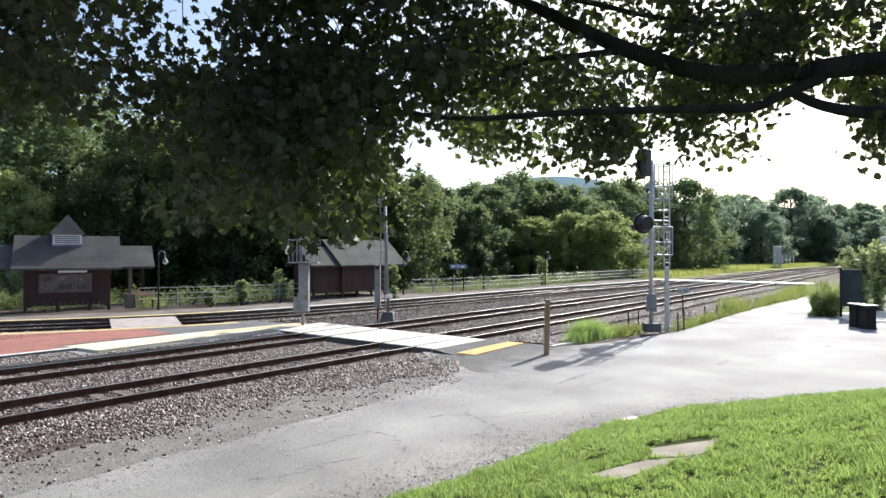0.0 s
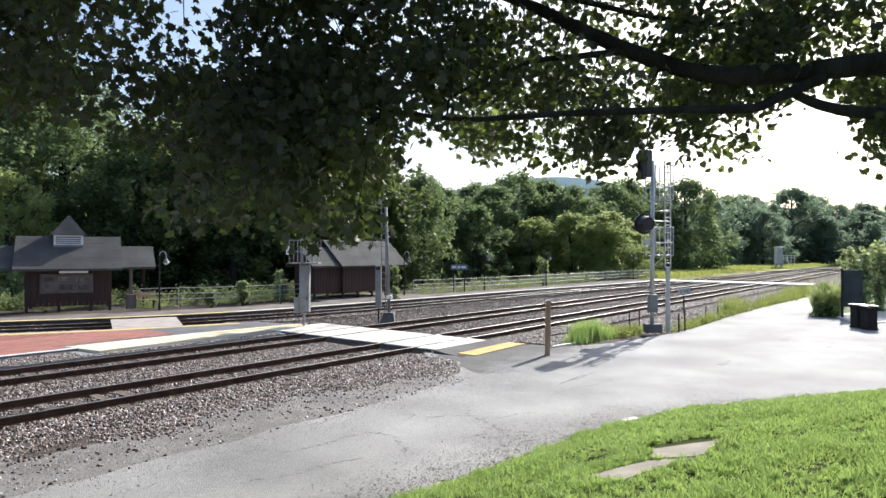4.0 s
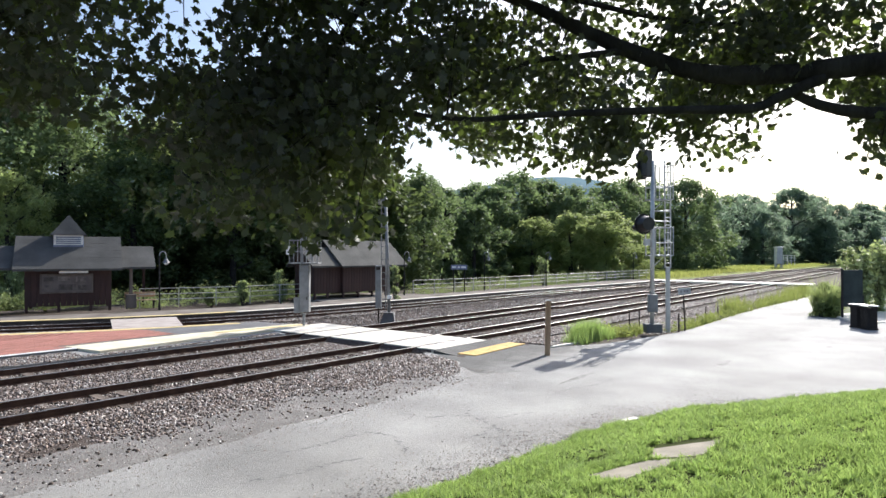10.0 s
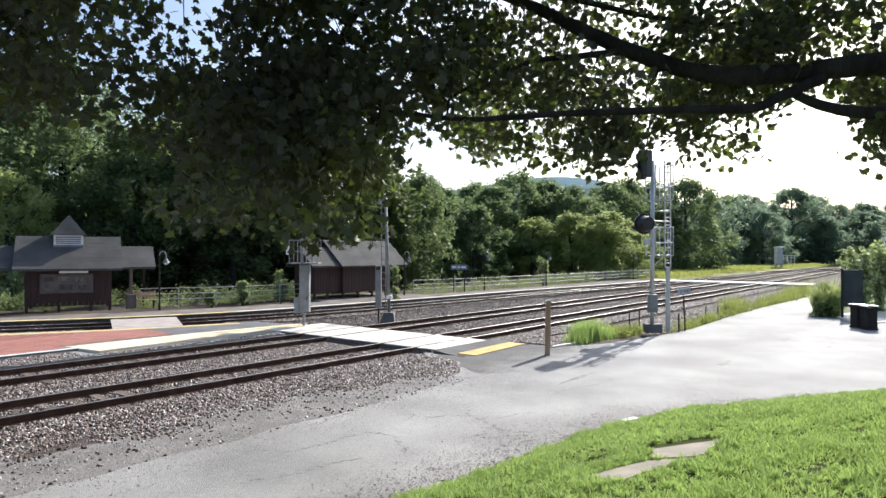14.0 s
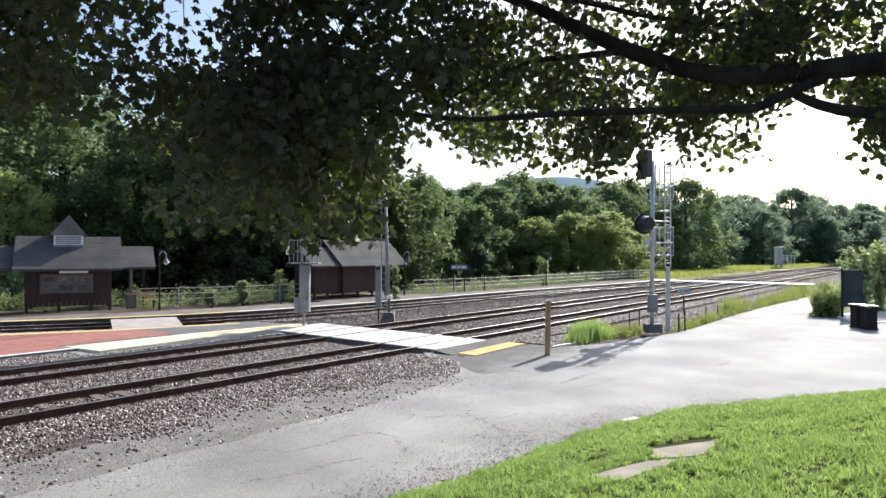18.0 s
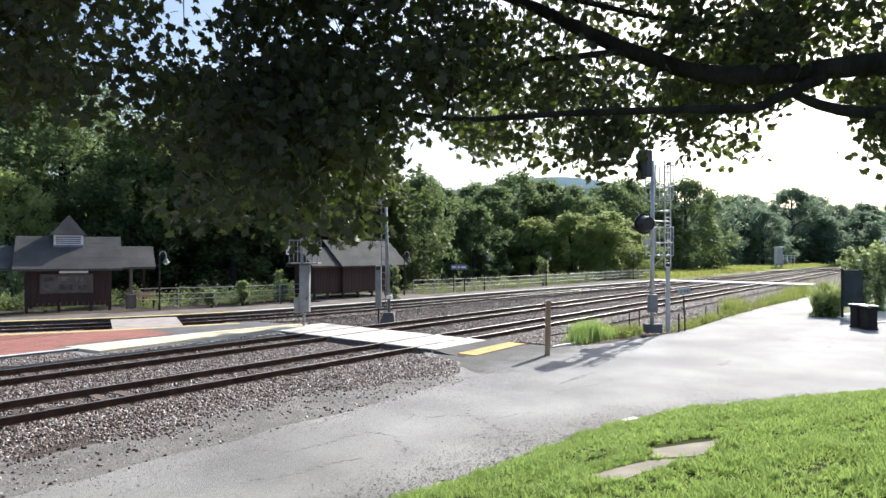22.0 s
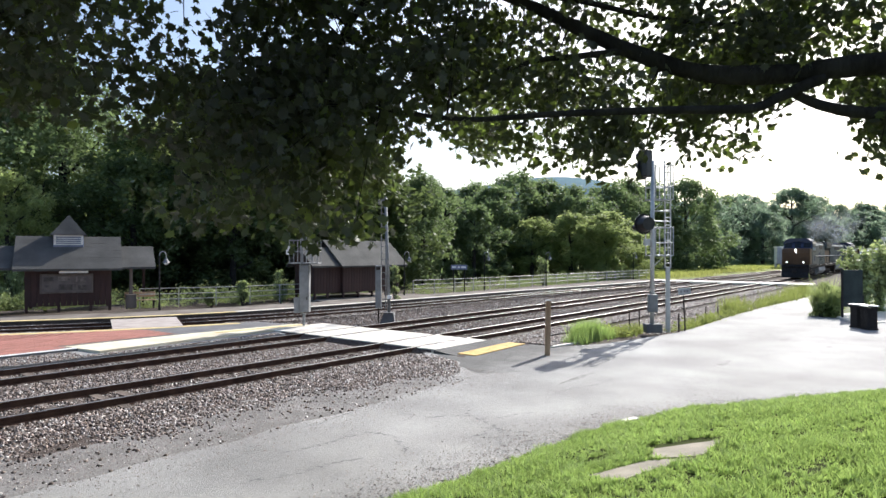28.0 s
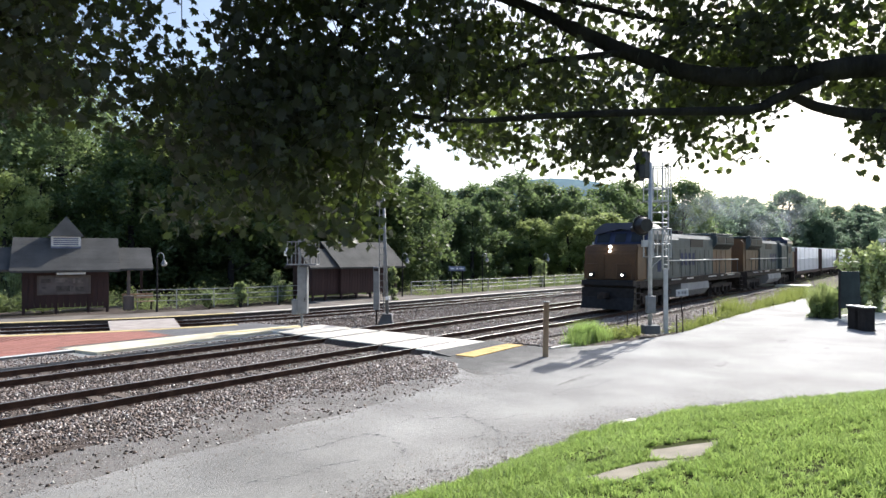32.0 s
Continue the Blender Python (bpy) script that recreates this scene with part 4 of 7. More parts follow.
    leaved = np.array([[0, 0, 0, .1, .6, .9, .8, 0, 0, 0, 0, 0, 0, 0, 0, 0],
                       [0, 0, 0, .1, .7, .93, .88, 0, 0, 0, 0, 0, 0, 0, 0, 0],
                       [.2, .15, .15, .3, .9, .97, .92, .3, .3, .3, .3, .3, .3, 0, 0, .3],
                       [.5, .35, .3, .5, .93, .97, .85, .76, .94, .86, .88, .8, .86, .3, 0, .8],
                       [.85, .7, .6, .75, .94, .96, .92, .85, .92, .9, .86, .74, .94, .88, .35, .72],
                       [.91, .85, .15, .5, .74, .89, .86, .85, .91, .87, .78, .88, .9, .85, .62, .7],
                       [.88, .85, .72, .35, .64, .86, .8, .8, .88, .74, .5, .85, .86, .8, .64, .72],
                       [.9, .9, .9, .85, .9, .9, .9, .9, .9, .9, .85, .85, .85, .8, .8, .8]])
    depth = -np.log(1 - leaved)
    # the boughs stand clear of the leaves on the side of the standpoint
    clear = [(q.x * RIGHT.x + q.y * RIGHT.y, q.x * AHEAD.x + q.y * AHEAD.y, q.z) for line, gap in zip(lines[1:4], (1, 2, 1)) for q in line[::gap]]
    clear = np.array([(a * 7.3 / b, 3 + (c - 3) * 7.3 / b, b) for a, b, c in clear if a / b > 0.05])
    centres = []
    while len(centres) < 3900:
        xr = rng.uniform(-8.2, 7.4)
        y = rng.uniform(6.4 if xr > 0.3 else 5.8, 8.9)
        x = xr * y / 7.3
        low = 3 + (np.interp(xr, ux, uz) - 3) * y / 7.3
        z = low + 0.12 + rng.uniform(0, 1) * (7.4 - low)
        zr = 3 + (z - 3) * 7.3 / y
        if np.any((y < clear[:, 2] + 0.2) & ((xr - clear[:, 0]) ** 2 + (zr - clear[:, 1]) ** 2 < 0.055)):
            continue
        line = [np.interp(xr, cols, d) for d in depth]
        v = noise.noise((x * 1.5, y * 0.25, z * 1.7)) + 0.8 * noise.noise((x * 3.3, y * 0.7, z * 3.3))
        lump = min(1.0, max(0.0, 0.45 + 1.7 * v))
        if rng.random() < np.interp(zr, rows, line) / 4.0 * (0.06 + 0.94 * lump) * 1.4:
            centres.append((x, y, z))
    # two low-hanging sprays
    for x0, n, zlo in ((1.78, 22, 3.86), (4.95, 24, 4.1)):
        for _ in range(n):
            y, f = rng.uniform(6.6, 7.8), rng.random()
            centres.append(((x0 + rng.normal(0, 0.06 + 0.12 * f)) * y / 7.3, y, 3 + (zlo + 0.75 * f - 3) * y / 7.3))
    # clumps added behind the crown's closest parts, to shade the lower leaves
    while len(centres) < 4550:
        y, xr, zr = rng.uniform(9.0, 12.8), rng.uniform(-2.2, 1.5), rng.uniform(3.9, 6.4)
        if rng.random() < max(0.0, np.interp(zr, rows, [np.interp(xr, cols, d) for d in depth]) - 2.2):
            centres.append((xr * y / 7.3, y, 3 + (zr - 3) * y / 7.3))
    # unseen crown added as shade: higher and further from the standpoint, overhead and behind
    for _ in range(800):
        y = rng.uniform(10.0, 12.4)
        centres.append((rng.uniform(-4.4, 2.4), y, 3 + 0.393 * y + 0.35 + 1.6 * rng.random()))
    for _ in range(400):
        y = rng.uniform(12.4, 14.8)
        centres.append((rng.uniform(-2.0, 2.2), y, 3 + 0.393 * y + 0.35 + 1.4 * rng.random()))
    for _ in range(2600):
        centres.append((rng.uniform(-13, 12), rng.uniform(-7.5, 5.4), rng.uniform(6.2, 9.2)))
    leaf = [(0, 0, 0), (0.0, -0.42, -0.02), (0.2, -0.36, 0.0), (0.34, -0.48, -0.04), (0.36, -0.2, 0.0), (0.62, -0.02, -0.07), (0.36, 0.1, 0.02), (0.34, 0.36, -0.05), (0.14, 0.26, 0.02), (0.0, 0.68, -0.08),
            (-0.14, 0.26, 0.02), (-0.34, 0.36, -0.05), (-0.36, 0.1, 0.02), (-0.62, -0.02, -0.07), (-0.36, -0.2, 0.0), (-0.34, -0.48, -0.04), (-0.2, -0.36, 0.0)]
    lf = [(0, 1, 2, 3, 4), (0, 4, 5, 6), (0, 6, 7, 8), (0, 8, 9, 10), (0, 10, 11, 12), (0, 12, 13, 14), (0, 14, 15, 16, 1)]
    # leaves droop from each clump's heart; the outermost sprays stir in the air
    sprays_at = {"still": [], **{k: [] for k in range(len(SPRAYS))}}
    for x, y, z in centres:
        home, xr, zr = "still", x * 7.3 / y, 3 + (z - 3) * 7.3 / y
        if y < 9:
            for k, (sx, sz, rx, rz, *_) in enumerate(SPRAYS):
                if ((xr - sx) / rx) ** 2 + ((zr - sz) / rz) ** 2 < 1:
                    home = k
        for dx, dy, dz in np.clip(rng.normal(0, 0.105, (rng.integers(10, 18) + (4 if xr > 0.3 else 0), 3)), -0.21, 0.21):
            sprays_at[home].append((*spot(x + dx * 1.25, y + dy * 1.25), z + dz))
    for home, pts in sprays_at.items():
        pts = np.array(pts)
        n = len(pts)
        right = pts[:, 0] * RIGHT.x + pts[:, 1] * RIGHT.y
        size = rng.uniform(0.062, 0.122, n) * np.where(pts[:, 2] > 6.9, 1.6, 1.0) * np.where(right < -0.8, 1.08, np.where(right > 0.3, 0.86, 1.0))
        tip = np.stack((rng.normal(0, 1.1, n), rng.normal(0, 1.1, n), np.full(n, -1.0)), 1)
        tip /= np.linalg.norm(tip, axis=1)[:, None]
        side = np.cross(tip, rng.normal(size=(n, 3)))
        side /= np.linalg.norm(side, axis=1)[:, None]
        m = np.stack((side, tip, np.cross(side, tip)), 2) * size[:, None, None]
        if home == "still":
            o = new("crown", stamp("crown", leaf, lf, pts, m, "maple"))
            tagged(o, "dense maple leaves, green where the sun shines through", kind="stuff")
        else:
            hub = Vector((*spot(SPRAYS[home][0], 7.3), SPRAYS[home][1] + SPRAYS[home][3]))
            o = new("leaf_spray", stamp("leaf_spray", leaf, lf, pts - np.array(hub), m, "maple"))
            o.matrix_basis = Matrix.Translation(hub)
            tagged(o, "outer spray of hanging maple leaves", kind="stuff")
            STIRRED.append((o, SPRAYS[home][4]))
        o.parent = t
    # twigs from the boughs into the clumps
    bm = bmesh.new()
    knots = [p for line in lines[1:] for p in line]
    for x, y, z in centres[::14]:
        c = Vector((*spot(x, y), z))
        k = min(knots, key=lambda q: (q - c).length)
        if (k - c).length < 2.0:
            mid = (k + c) / 2 + Vector((0, 0, 0.1))
            rod(bm, k, mid, 0.010, 0.006, 5, False)
            rod(bm, mid, c, 0.006, 0.003, 5, False)
    o = part("twigwork", bm, "bark", t)
    tagged(o, kind="stuff")


def blades(name, places, rng, lo, hi, width, material, label, category, lean=0.5, heights=None, away=None):
    n = len(places)
    a = rng.uniform(0, 2 * math.pi, n)
    h = rng.uniform(lo, hi, n) if heights is None else heights * rng.uniform(lo, hi, n)
    w = width * rng.uniform(0.6, 1.3, n)
    l = h * rng.uniform(0.1, lean, n)
    b = rng.uniform(0, 2 * math.pi, n) if away is None else away + rng.normal(0, 0.6, n)
    side = np.stack((np.cos(a) * w, np.sin(a) * w, np.zeros(n)), 1)
    mid = places + np.stack((np.cos(b) * l * 0.35, np.sin(b) * l * 0.35, h * 0.6), 1)
    tip = places + np.stack((np.cos(b) * l, np.sin(b) * l, h), 1)
    v = np.stack((places - side, places + side, mid + side * 0.7, mid - side * 0.7, tip), 1).reshape(-1, 3)
    k = np.arange(n)[:, None] * 5
    loops = (k + np.array([0, 1, 2, 3, 3, 2, 4])[None, :]).ravel()
    me = fast_mesh(name, v, np.tile([4, 3], n), loops, material)
    return tagged(new(name, me), label, category, kind="stuff")


def lawn():
    xs = np.arange(-14, 26.1, 0.5)
    verts, faces = [], []
    for x in xs:
        e = level_at(LAWN_EDGE, x)
        for d in (0.0, 0.12, 0.5, 1, 2, 3, 4.5, 6.5, 12, 30):
            wob = 0.08 * noise.noise((x * 1.3, 0, 9)) if d < 0.3 else 0
            verts.append((x, e - d + wob, (-0.13 if d == 0 else lawn_z(x, e - d))))
    for i in range(len(xs) - 1):
        for j in range(9):
            a = i * 10 + j
            faces.append((a, a + 1, a + 11, a + 10))
    tagged(new("lawn", poly_mesh("lawn", verts, faces, "lawn", True)), "mown bright green grass bank", "lawn", kind="structure")
    rng = np.random.default_rng(3)
    n = 66000
    x, y = rng.uniform(3.5, 19, n), rng.uniform(-3.5, 5.6, n)
    e = np.interp(x, [p.x for p in LAWN_EDGE], [p.y for p in LAWN_EDGE])
    right, ahead = x * RIGHT.x + y * RIGHT.y, x * AHEAD.x + y * AHEAD.y
    keep = (y < e + 0.05) & (right > -1.2) & (right < ahead * 0.72 + 0.4) & (ahead > 4.7)
    for quad in SLABS + [[(8.46, 3.26), (8.72, 3.36), (9.12, 2.5), (8.9, 2.42)], [(7.75, 3.85), (8.1, 3.98), (8.25, 3.72), (7.85, 3.6)]]:
        cx, cy = sum(p[0] for p in quad) / 4, sum(p[1] for p in quad) / 4
        quad = [(cx + (px - cx) * 0.98, cy + (py - cy) * 0.98) for px, py in quad]
        inside = np.ones(n, bool)
        for k in range(4):
            (ax, ay), (bx, by) = quad[k], quad[(k + 1) % 4]
            s = (bx - ax) * (cy - ay) - (by - ay) * (cx - ax)
            inside &= ((bx - ax) * (y - ay) - (by - ay) * (x - ax)) * s > 0
        keep &= ~inside
    x, y, e = x[keep], y[keep], e[keep]
    d = np.clip(e - y, 0, 6.5)
    z = -0.085 + 0.24 * d + 0.012 * np.sin(3.1 * x + 1.7 * y)
    patchy = np.array([noise.noise((a * 1.1, b * 1.1, 3)) + 0.6 * noise.noise((a * 3.7, b * 3.7, 5)) for a, b in zip(x, y)])
    thin = rng.random(len(x)) < np.clip(0.95 + 1.2 * patchy + 0.4 * np.minimum(d, 0.5) - 0.2, 0.6, 1)
    x, y, z = x[thin], y[thin], z[thin] + 0.02 * patchy[thin]
    tuft = 0.062 * np.clip([1 + 0.8 * noise.noise((a * 1.4, b * 1.4, 4)) + 1.1 * noise.noise((a * 7, b * 7, 1)) + 0.7 * noise.noise((a * 17, b * 17, 2)) for a, b in zip(x, y)], 0.2, 2.6)
    # each tuft is a fan of blades
    many = 9
    x, y, z, tuft = (np.repeat(a, many) for a in (x, y, z, tuft))
    x, y = x + rng.normal(0, 0.016, len(x)), y + rng.normal(0, 0.016, len(y))
    # ranker grass round the stepping stones
    m = 2600
    k = rng.random(m)
    ex, ey = 6.85 + 2.0 * k, 3.55 - 0.32 * k + 0.10 * np.sin(k * 9) + np.abs(rng.normal(0, 0.09, m))
    x, y, tuft = np.concatenate((x, ex)), np.concatenate((y, ey)), np.concatenate((tuft, np.full(m, 0.10)))
    z = np.concatenate((z, [lawn_z(a, b) - 0.01 for a, b in zip(ex, ey)]))
    blades("grass", np.stack((x, y, z), 1), rng, 0.45, 1.35, 0.0068, "blade", "short bright green lawn grass", "grass", 1.25, tuft)
    # a ragged fringe of ranker grass where the lawn meets the drive
    m = 15000
    fx = rng.uniform(3.5, 19, m)
    ragged = np.array([noise.noise((a * 1.9, 0, 12)) + 0.6 * noise.noise((a * 6.1, 0, 13)) for a in fx])
    fy = np.interp(fx, [p.x for p in LAWN_EDGE], [p.y for p in LAWN_EDGE]) + 0.10 * ragged - np.abs(rng.normal(0, 0.16, m))
    bare = (fx > 10.95) & (fx < 11.9)
    fx, fy, ragged = fx[~bare], fy[~bare], ragged[~bare]
    fz = np.array([lawn_z(a, b) for a, b in zip(fx, fy)]) - 0.012
    blades("edge_grass", np.stack((fx, fy, fz), 1), rng, 0.5, 1.4, 0.0056, "blade", "ragged longer grass along the drive's edge", "grass", 0.9, 0.085 * np.clip(1 + 0.9 * ragged, 0.4, 2))


SLABS = [[(6.98, 3.46), (7.84, 3.06), (7.9, 2.42), (6.62, 2.92)], [(8.48, 3.26), (8.92, 2.42), (7.99, 2.42), (7.92, 3.02)]]


def flagstones():
    p = thing("stepping_stones", pose(0, 0, 0), "weathered tan flagstones sunk in the lawn", "paving stones")
    for quad in SLABS:
        bm = bmesh.new()
        lo, hi = [], []
        for k in range(4):
            (ax, ay), (bx, by) = quad[k], quad[(k + 1) % 4]
            for f in (0.06, 0.24, 0.42, 0.6, 0.78, 0.94):
                x, y = ax + (bx - ax) * f, ay + (by - ay) * f
                x, y = x + 0.05 * noise.noise((x * 5, y * 5, 2)), y + 0.05 * noise.noise((x * 5, y * 5, 8))
                z = lawn_z(x, y) + 0.006 * noise.noise((x * 6, y * 6, 4))
                lo.append(bm.verts.new((x, y, z - 0.08)))
                hi.append(bm.verts.new((x, y, z + 0.010)))
        bm.faces.new(hi)
        bm.faces.new(lo[::-1])
        n = len(lo)
        for k in range(n):
            bm.faces.new((lo[k], lo[(k + 1) % n], hi[(k + 1) % n], hi[k]))
        bmesh.ops.recalc_face_normals(bm, faces=bm.faces)
        bmesh.ops.bevel(bm, geom=[e for e in bm.edges if len({v in hi for v in e.verts}) == 1 and e.verts[0] in hi], offset=0.012, segments=2, affect="EDGES")
        part("flagstone", bm, "flag", p)


def weeds():
    rng = np.random.default_rng(8)
    spots = []
    def patch(x0, x1, y0, y1, n, clump=0.35):
        k = max(1, n // 90)
        cx, cy = rng.uniform(x0, x1, k), rng.uniform(y0, y1, k)
        i = rng.integers(0, k, n)
        spots.append(np.stack((cx[i] + rng.normal(0, clump, n), cy[i] + rng.normal(0, clump * 0.6, n), np.full(n, -0.2)), 1))
    patch(23, 25, 9.8, 10.6, 420, 0.2)
    patch(25.5, 34, 8.75, 9.3, 520, 0.2)
    patch(34, 58, 8.8, 9.6, 1500, 0.35)
    blades("weeds", np.concatenate(spots), rng, 0.1, 0.55, 0.012, "weed", "tall yellow-green weeds beside the drive", "weeds", 0.6)
    n = 3400
    cx, cy, ch = np.array([20.3, 20.9, 21.4, 21.9, 22.5]), np.array([10.3, 10.5, 10.35, 10.55, 10.4]), np.array([0.55, 0.85, 0.9, 0.7, 0.5])
    k = rng.integers(0, 5, n)
    tall = np.stack((cx[k] + rng.normal(0, 0.26, n), cy[k] + rng.normal(0, 0.16, n), np.full(n, -0.2)), 1)
    blades("tall_grass", tall, rng, 0.45, 1.05, 0.010, "blade", "tall bright green grass tuft beside the drive", "grass", 0.55, ch[k])
    leafy = []
    for x0, x1, y0, y1, k in ((22.4, 25, 9.7, 10.9, 500), (25.5, 34, 8.75, 9.3, 900), (34, 58, 8.75, 9.5, 2200)):
        cx, cy = rng.uniform(x0, x1, k // 40), rng.uniform(y0, y1, k // 40)
        j = rng.integers(0, len(cx), k)
        leafy.append(np.stack((cx[j] + rng.normal(0, 0.22, k), cy[j] + rng.normal(0, 0.18, k), -0.15 + 0.36 * rng.random(k) ** 1.6), 1))
    leafy = np.concatenate(leafy)
    me = stamp("roadside_weeds", LEAF, LEAF_F, leafy, random_turns(len(leafy), rng, rng.uniform(0.05, 0.13, len(leafy))), "weed")
    tagged(new("roadside_weeds", me), "leafy yellow-green weeds between drive and track", "weeds", kind="stuff")
    spots.clear()
    patch(33, 44, 9.0, 9.8, 500, 0.35)
    patch(44, 57, 8.8, 10.0, 1100, 0.5)
    blades("tall_weeds", np.concatenate(spots), rng, 0.3, 1.05, 0.014, "weed", "tall dry weeds along the drive's far bend", "weeds", 0.5)
    spots.clear()
    patch(17.5, 28, 35.0, 38.0, 3200, 0.4)
    patch(4, 12, 41.0, 44.0, 2500, 0.5)
    patch(9, 18, 39.2, 41.0, 3000, 0.4)
    patch(28, 34, 36.0, 38.0, 2200, 0.4)
    patch(26, 36, 35.5, 38.5, 2500, 0.5)
    patch(36, 74, 30.2, 33.0, 6500, 0.5)
    low = np.repeat(np.concatenate(spots), 4, axis=0)
    low += np.stack((rng.normal(0, 0.16, len(low)), rng.normal(0, 0.16, len(low)), 0.12 + 0.75 * rng.random(len(low)) ** 1.4), 1)
    rise = np.array([1 + 1.3 * noise.noise((a * 0.55, b * 0.5, 6)) + 0.7 * noise.noise((a * 1.7, b * 1.5, 2)) for a, b in low[:, :2]])
    low[:, 2] = -0.08 + (low[:, 2] + 0.08) * np.clip(rise, 0.2, 1.9)
    low = low[(rise > 0.55) | (rng.random(len(low)) < 0.25)]
    me = stamp("fence_weeds", LEAF, LEAF_F, low, random_turns(len(low), rng, rng.uniform(0.045, 0.12, len(low))), "fence_weed")
    tagged(new("fence_weeds", me), "leafy sunlit weeds along the far fence", "weeds", kind="stuff")
    spots.clear()
    patch(72, 180, 25.8, 44, 34000, 1.6)
    far = np.concatenate(spots)
    far[:, 2] = 0.1
    blades("meadow_grass", far, rng, 0.2, 0.6, 0.05, "meadow_grass", "tall meadow grass beyond the tracks", "grass", 0.5)


def shrub(name, x, y, z, radius, height, n, leaf, material, label, seed, slim=0.6):
    rng = np.random.default_rng(seed)
    t = thing(name, pose(x, y, z), label, "shrub")
    blobs = []
    for i in range(16):
        h = rng.uniform(0.12, 0.95)
        r = radius * slim * math.sqrt(rng.random()) * (1.15 - 0.55 * h)
        a = rng.uniform(0, 6.28)
        blobs.append((r * math.cos(a), r * math.sin(a), h * height * 0.9, radius * rng.uniform(0.28, 0.5)))
    p, m = crown_cloud(rng, n, blobs, leaf, 1.0, 0.3)
    p[:, 2] = np.maximum(p[:, 2], 0.05)
    o = new("leaves", stamp("leaves", LEAF, LEAF_F, p, m, material))
    o.parent = t
    for i in range(7):
        a = i * 0.9
        bm = bmesh.new()
        rod(bm, (0, 0, -0.3), (radius * 0.5 * math.cos(a), radius * 0.5 * math.sin(a), height * 0.75), 0.025, 0.008, 5)
        part("stem", bm, "bark", t)
    return t


def sprays(x, y, height, radius, seed):
    """A loose shrub: arching stems set with leaves along their outer part."""
    rng = np.random.default_rng(seed)
    t = thing("tall_shrub", pose(x, y, -0.2), "tall loose shrub with pale green leaves on arching stems", "shrub", "shrubs beside the drive")
    spots = []
    for i in range(34):
        bm = bmesh.new()
        a, reach, h = rng.uniform(0, 6.28), radius * rng.uniform(0.15, 1.0), height * rng.uniform(0.45, 1.0)
        last = None
        for k in range(5):
            f = k / 4
            p = Vector((reach * f ** 1.5 * math.cos(a) + rng.normal(0, 0.05), reach * f ** 1.5 * math.sin(a) + rng.normal(0, 0.05), h * math.sin(f * 1.65)))
            if last is not None:
                rod(bm, last, p, 0.02 - 0.004 * k, 0.016 - 0.003 * k, 5, False)
                for j in range(19 if k > 1 else 8):
                    spots.append(last.lerp(p, rng.random()) + Vector(rng.normal(0, 0.12, 3)))
            last = p
        part("stem", bm, "bark", t)
    spots = np.array([tuple(p) for p in spots])
    spots[:, 2] = np.maximum(spots[:, 2], 0.1)
    o = new("leaves", stamp("leaves", LEAF, LEAF_F, spots, random_turns(len(spots), rng, rng.uniform(0.13, 0.3, len(spots))), "shrub_leaf"))
    o.parent = t


def shrubs():
    for u, a, h, r, s in ((21.6, 33.2, 3.4, 1.15, 31), (22.9, 33.9, 3.8, 1.3, 32), (24.4, 34.8, 3.3, 1.5, 35)):
        sprays(*spot(u, a), h, r, s)
    shrub("spiky_shrub", *spot(19.35, 32.3), -0.15, 0.72, 1.85, 2600, 0.13, "tree_leaf_light", "dense dark green shrub with narrow leaves", 33, 0.8)
    rng = np.random.default_rng(5)
    x, y = spot(18.95, 31.9)
    n = 1500
    a, r = rng.uniform(0, 6.28, n), 0.5 * np.sqrt(rng.random(n))
    pl = np.stack((x + r * np.cos(a), y + r * np.sin(a), np.full(n, -0.12)), 1)
    tall = 2.0 * (1 - 0.5 * (r / 0.5) ** 2) * (1 + 0.25 * np.sin(a * 3 + 1))
    blades("reed_clump", pl, rng, 0.45, 1.0, 0.018, "tree_leaf_light", "tall clump of olive reeds beside the drive", "reeds", 0.55, tall, a)
    shrub("low_shrub", *spot(18.35, 31.3), -0.15, 0.42, 0.85, 900, 0.13, "tree_leaf_light", "low dark green shrub beside the drive", 34, 0.9)
    shrub("low_shrub", *spot(18.85, 31.0), -0.15, 0.36, 0.7, 700, 0.13, "tree_leaf_light", "low dark green shrub beside the drive", 36, 0.9)
    for u, a, h, r, lab in ((-11.8, 38.0, 1.7, 0.5, "young"), (-10.3, 41.0, 2.6, 0.75, "young"), (9.2, 59.5, 3.0, 0.8, "young"), (-3.1, 41.5, 2.6, 0.5, "young"), (-22.5, 36.5, 2.2, 1.0, "young"), (-14.0, 39, 0.9, 0.6, "low"), (-29.6, 44.0, 5.6, 1.5, "tall"), (-28.2, 42.5, 2.2, 1.2, "low")):
        # the pale shrub leaf puts these saplings' sunlight into their colour
        shrub("sapling", *spot(u, a), -0.2, r, h, 1500, 0.14, "shrub_leaf", f"{lab} sunlit shrub behind the platform fence", int(abs(u * 10)))


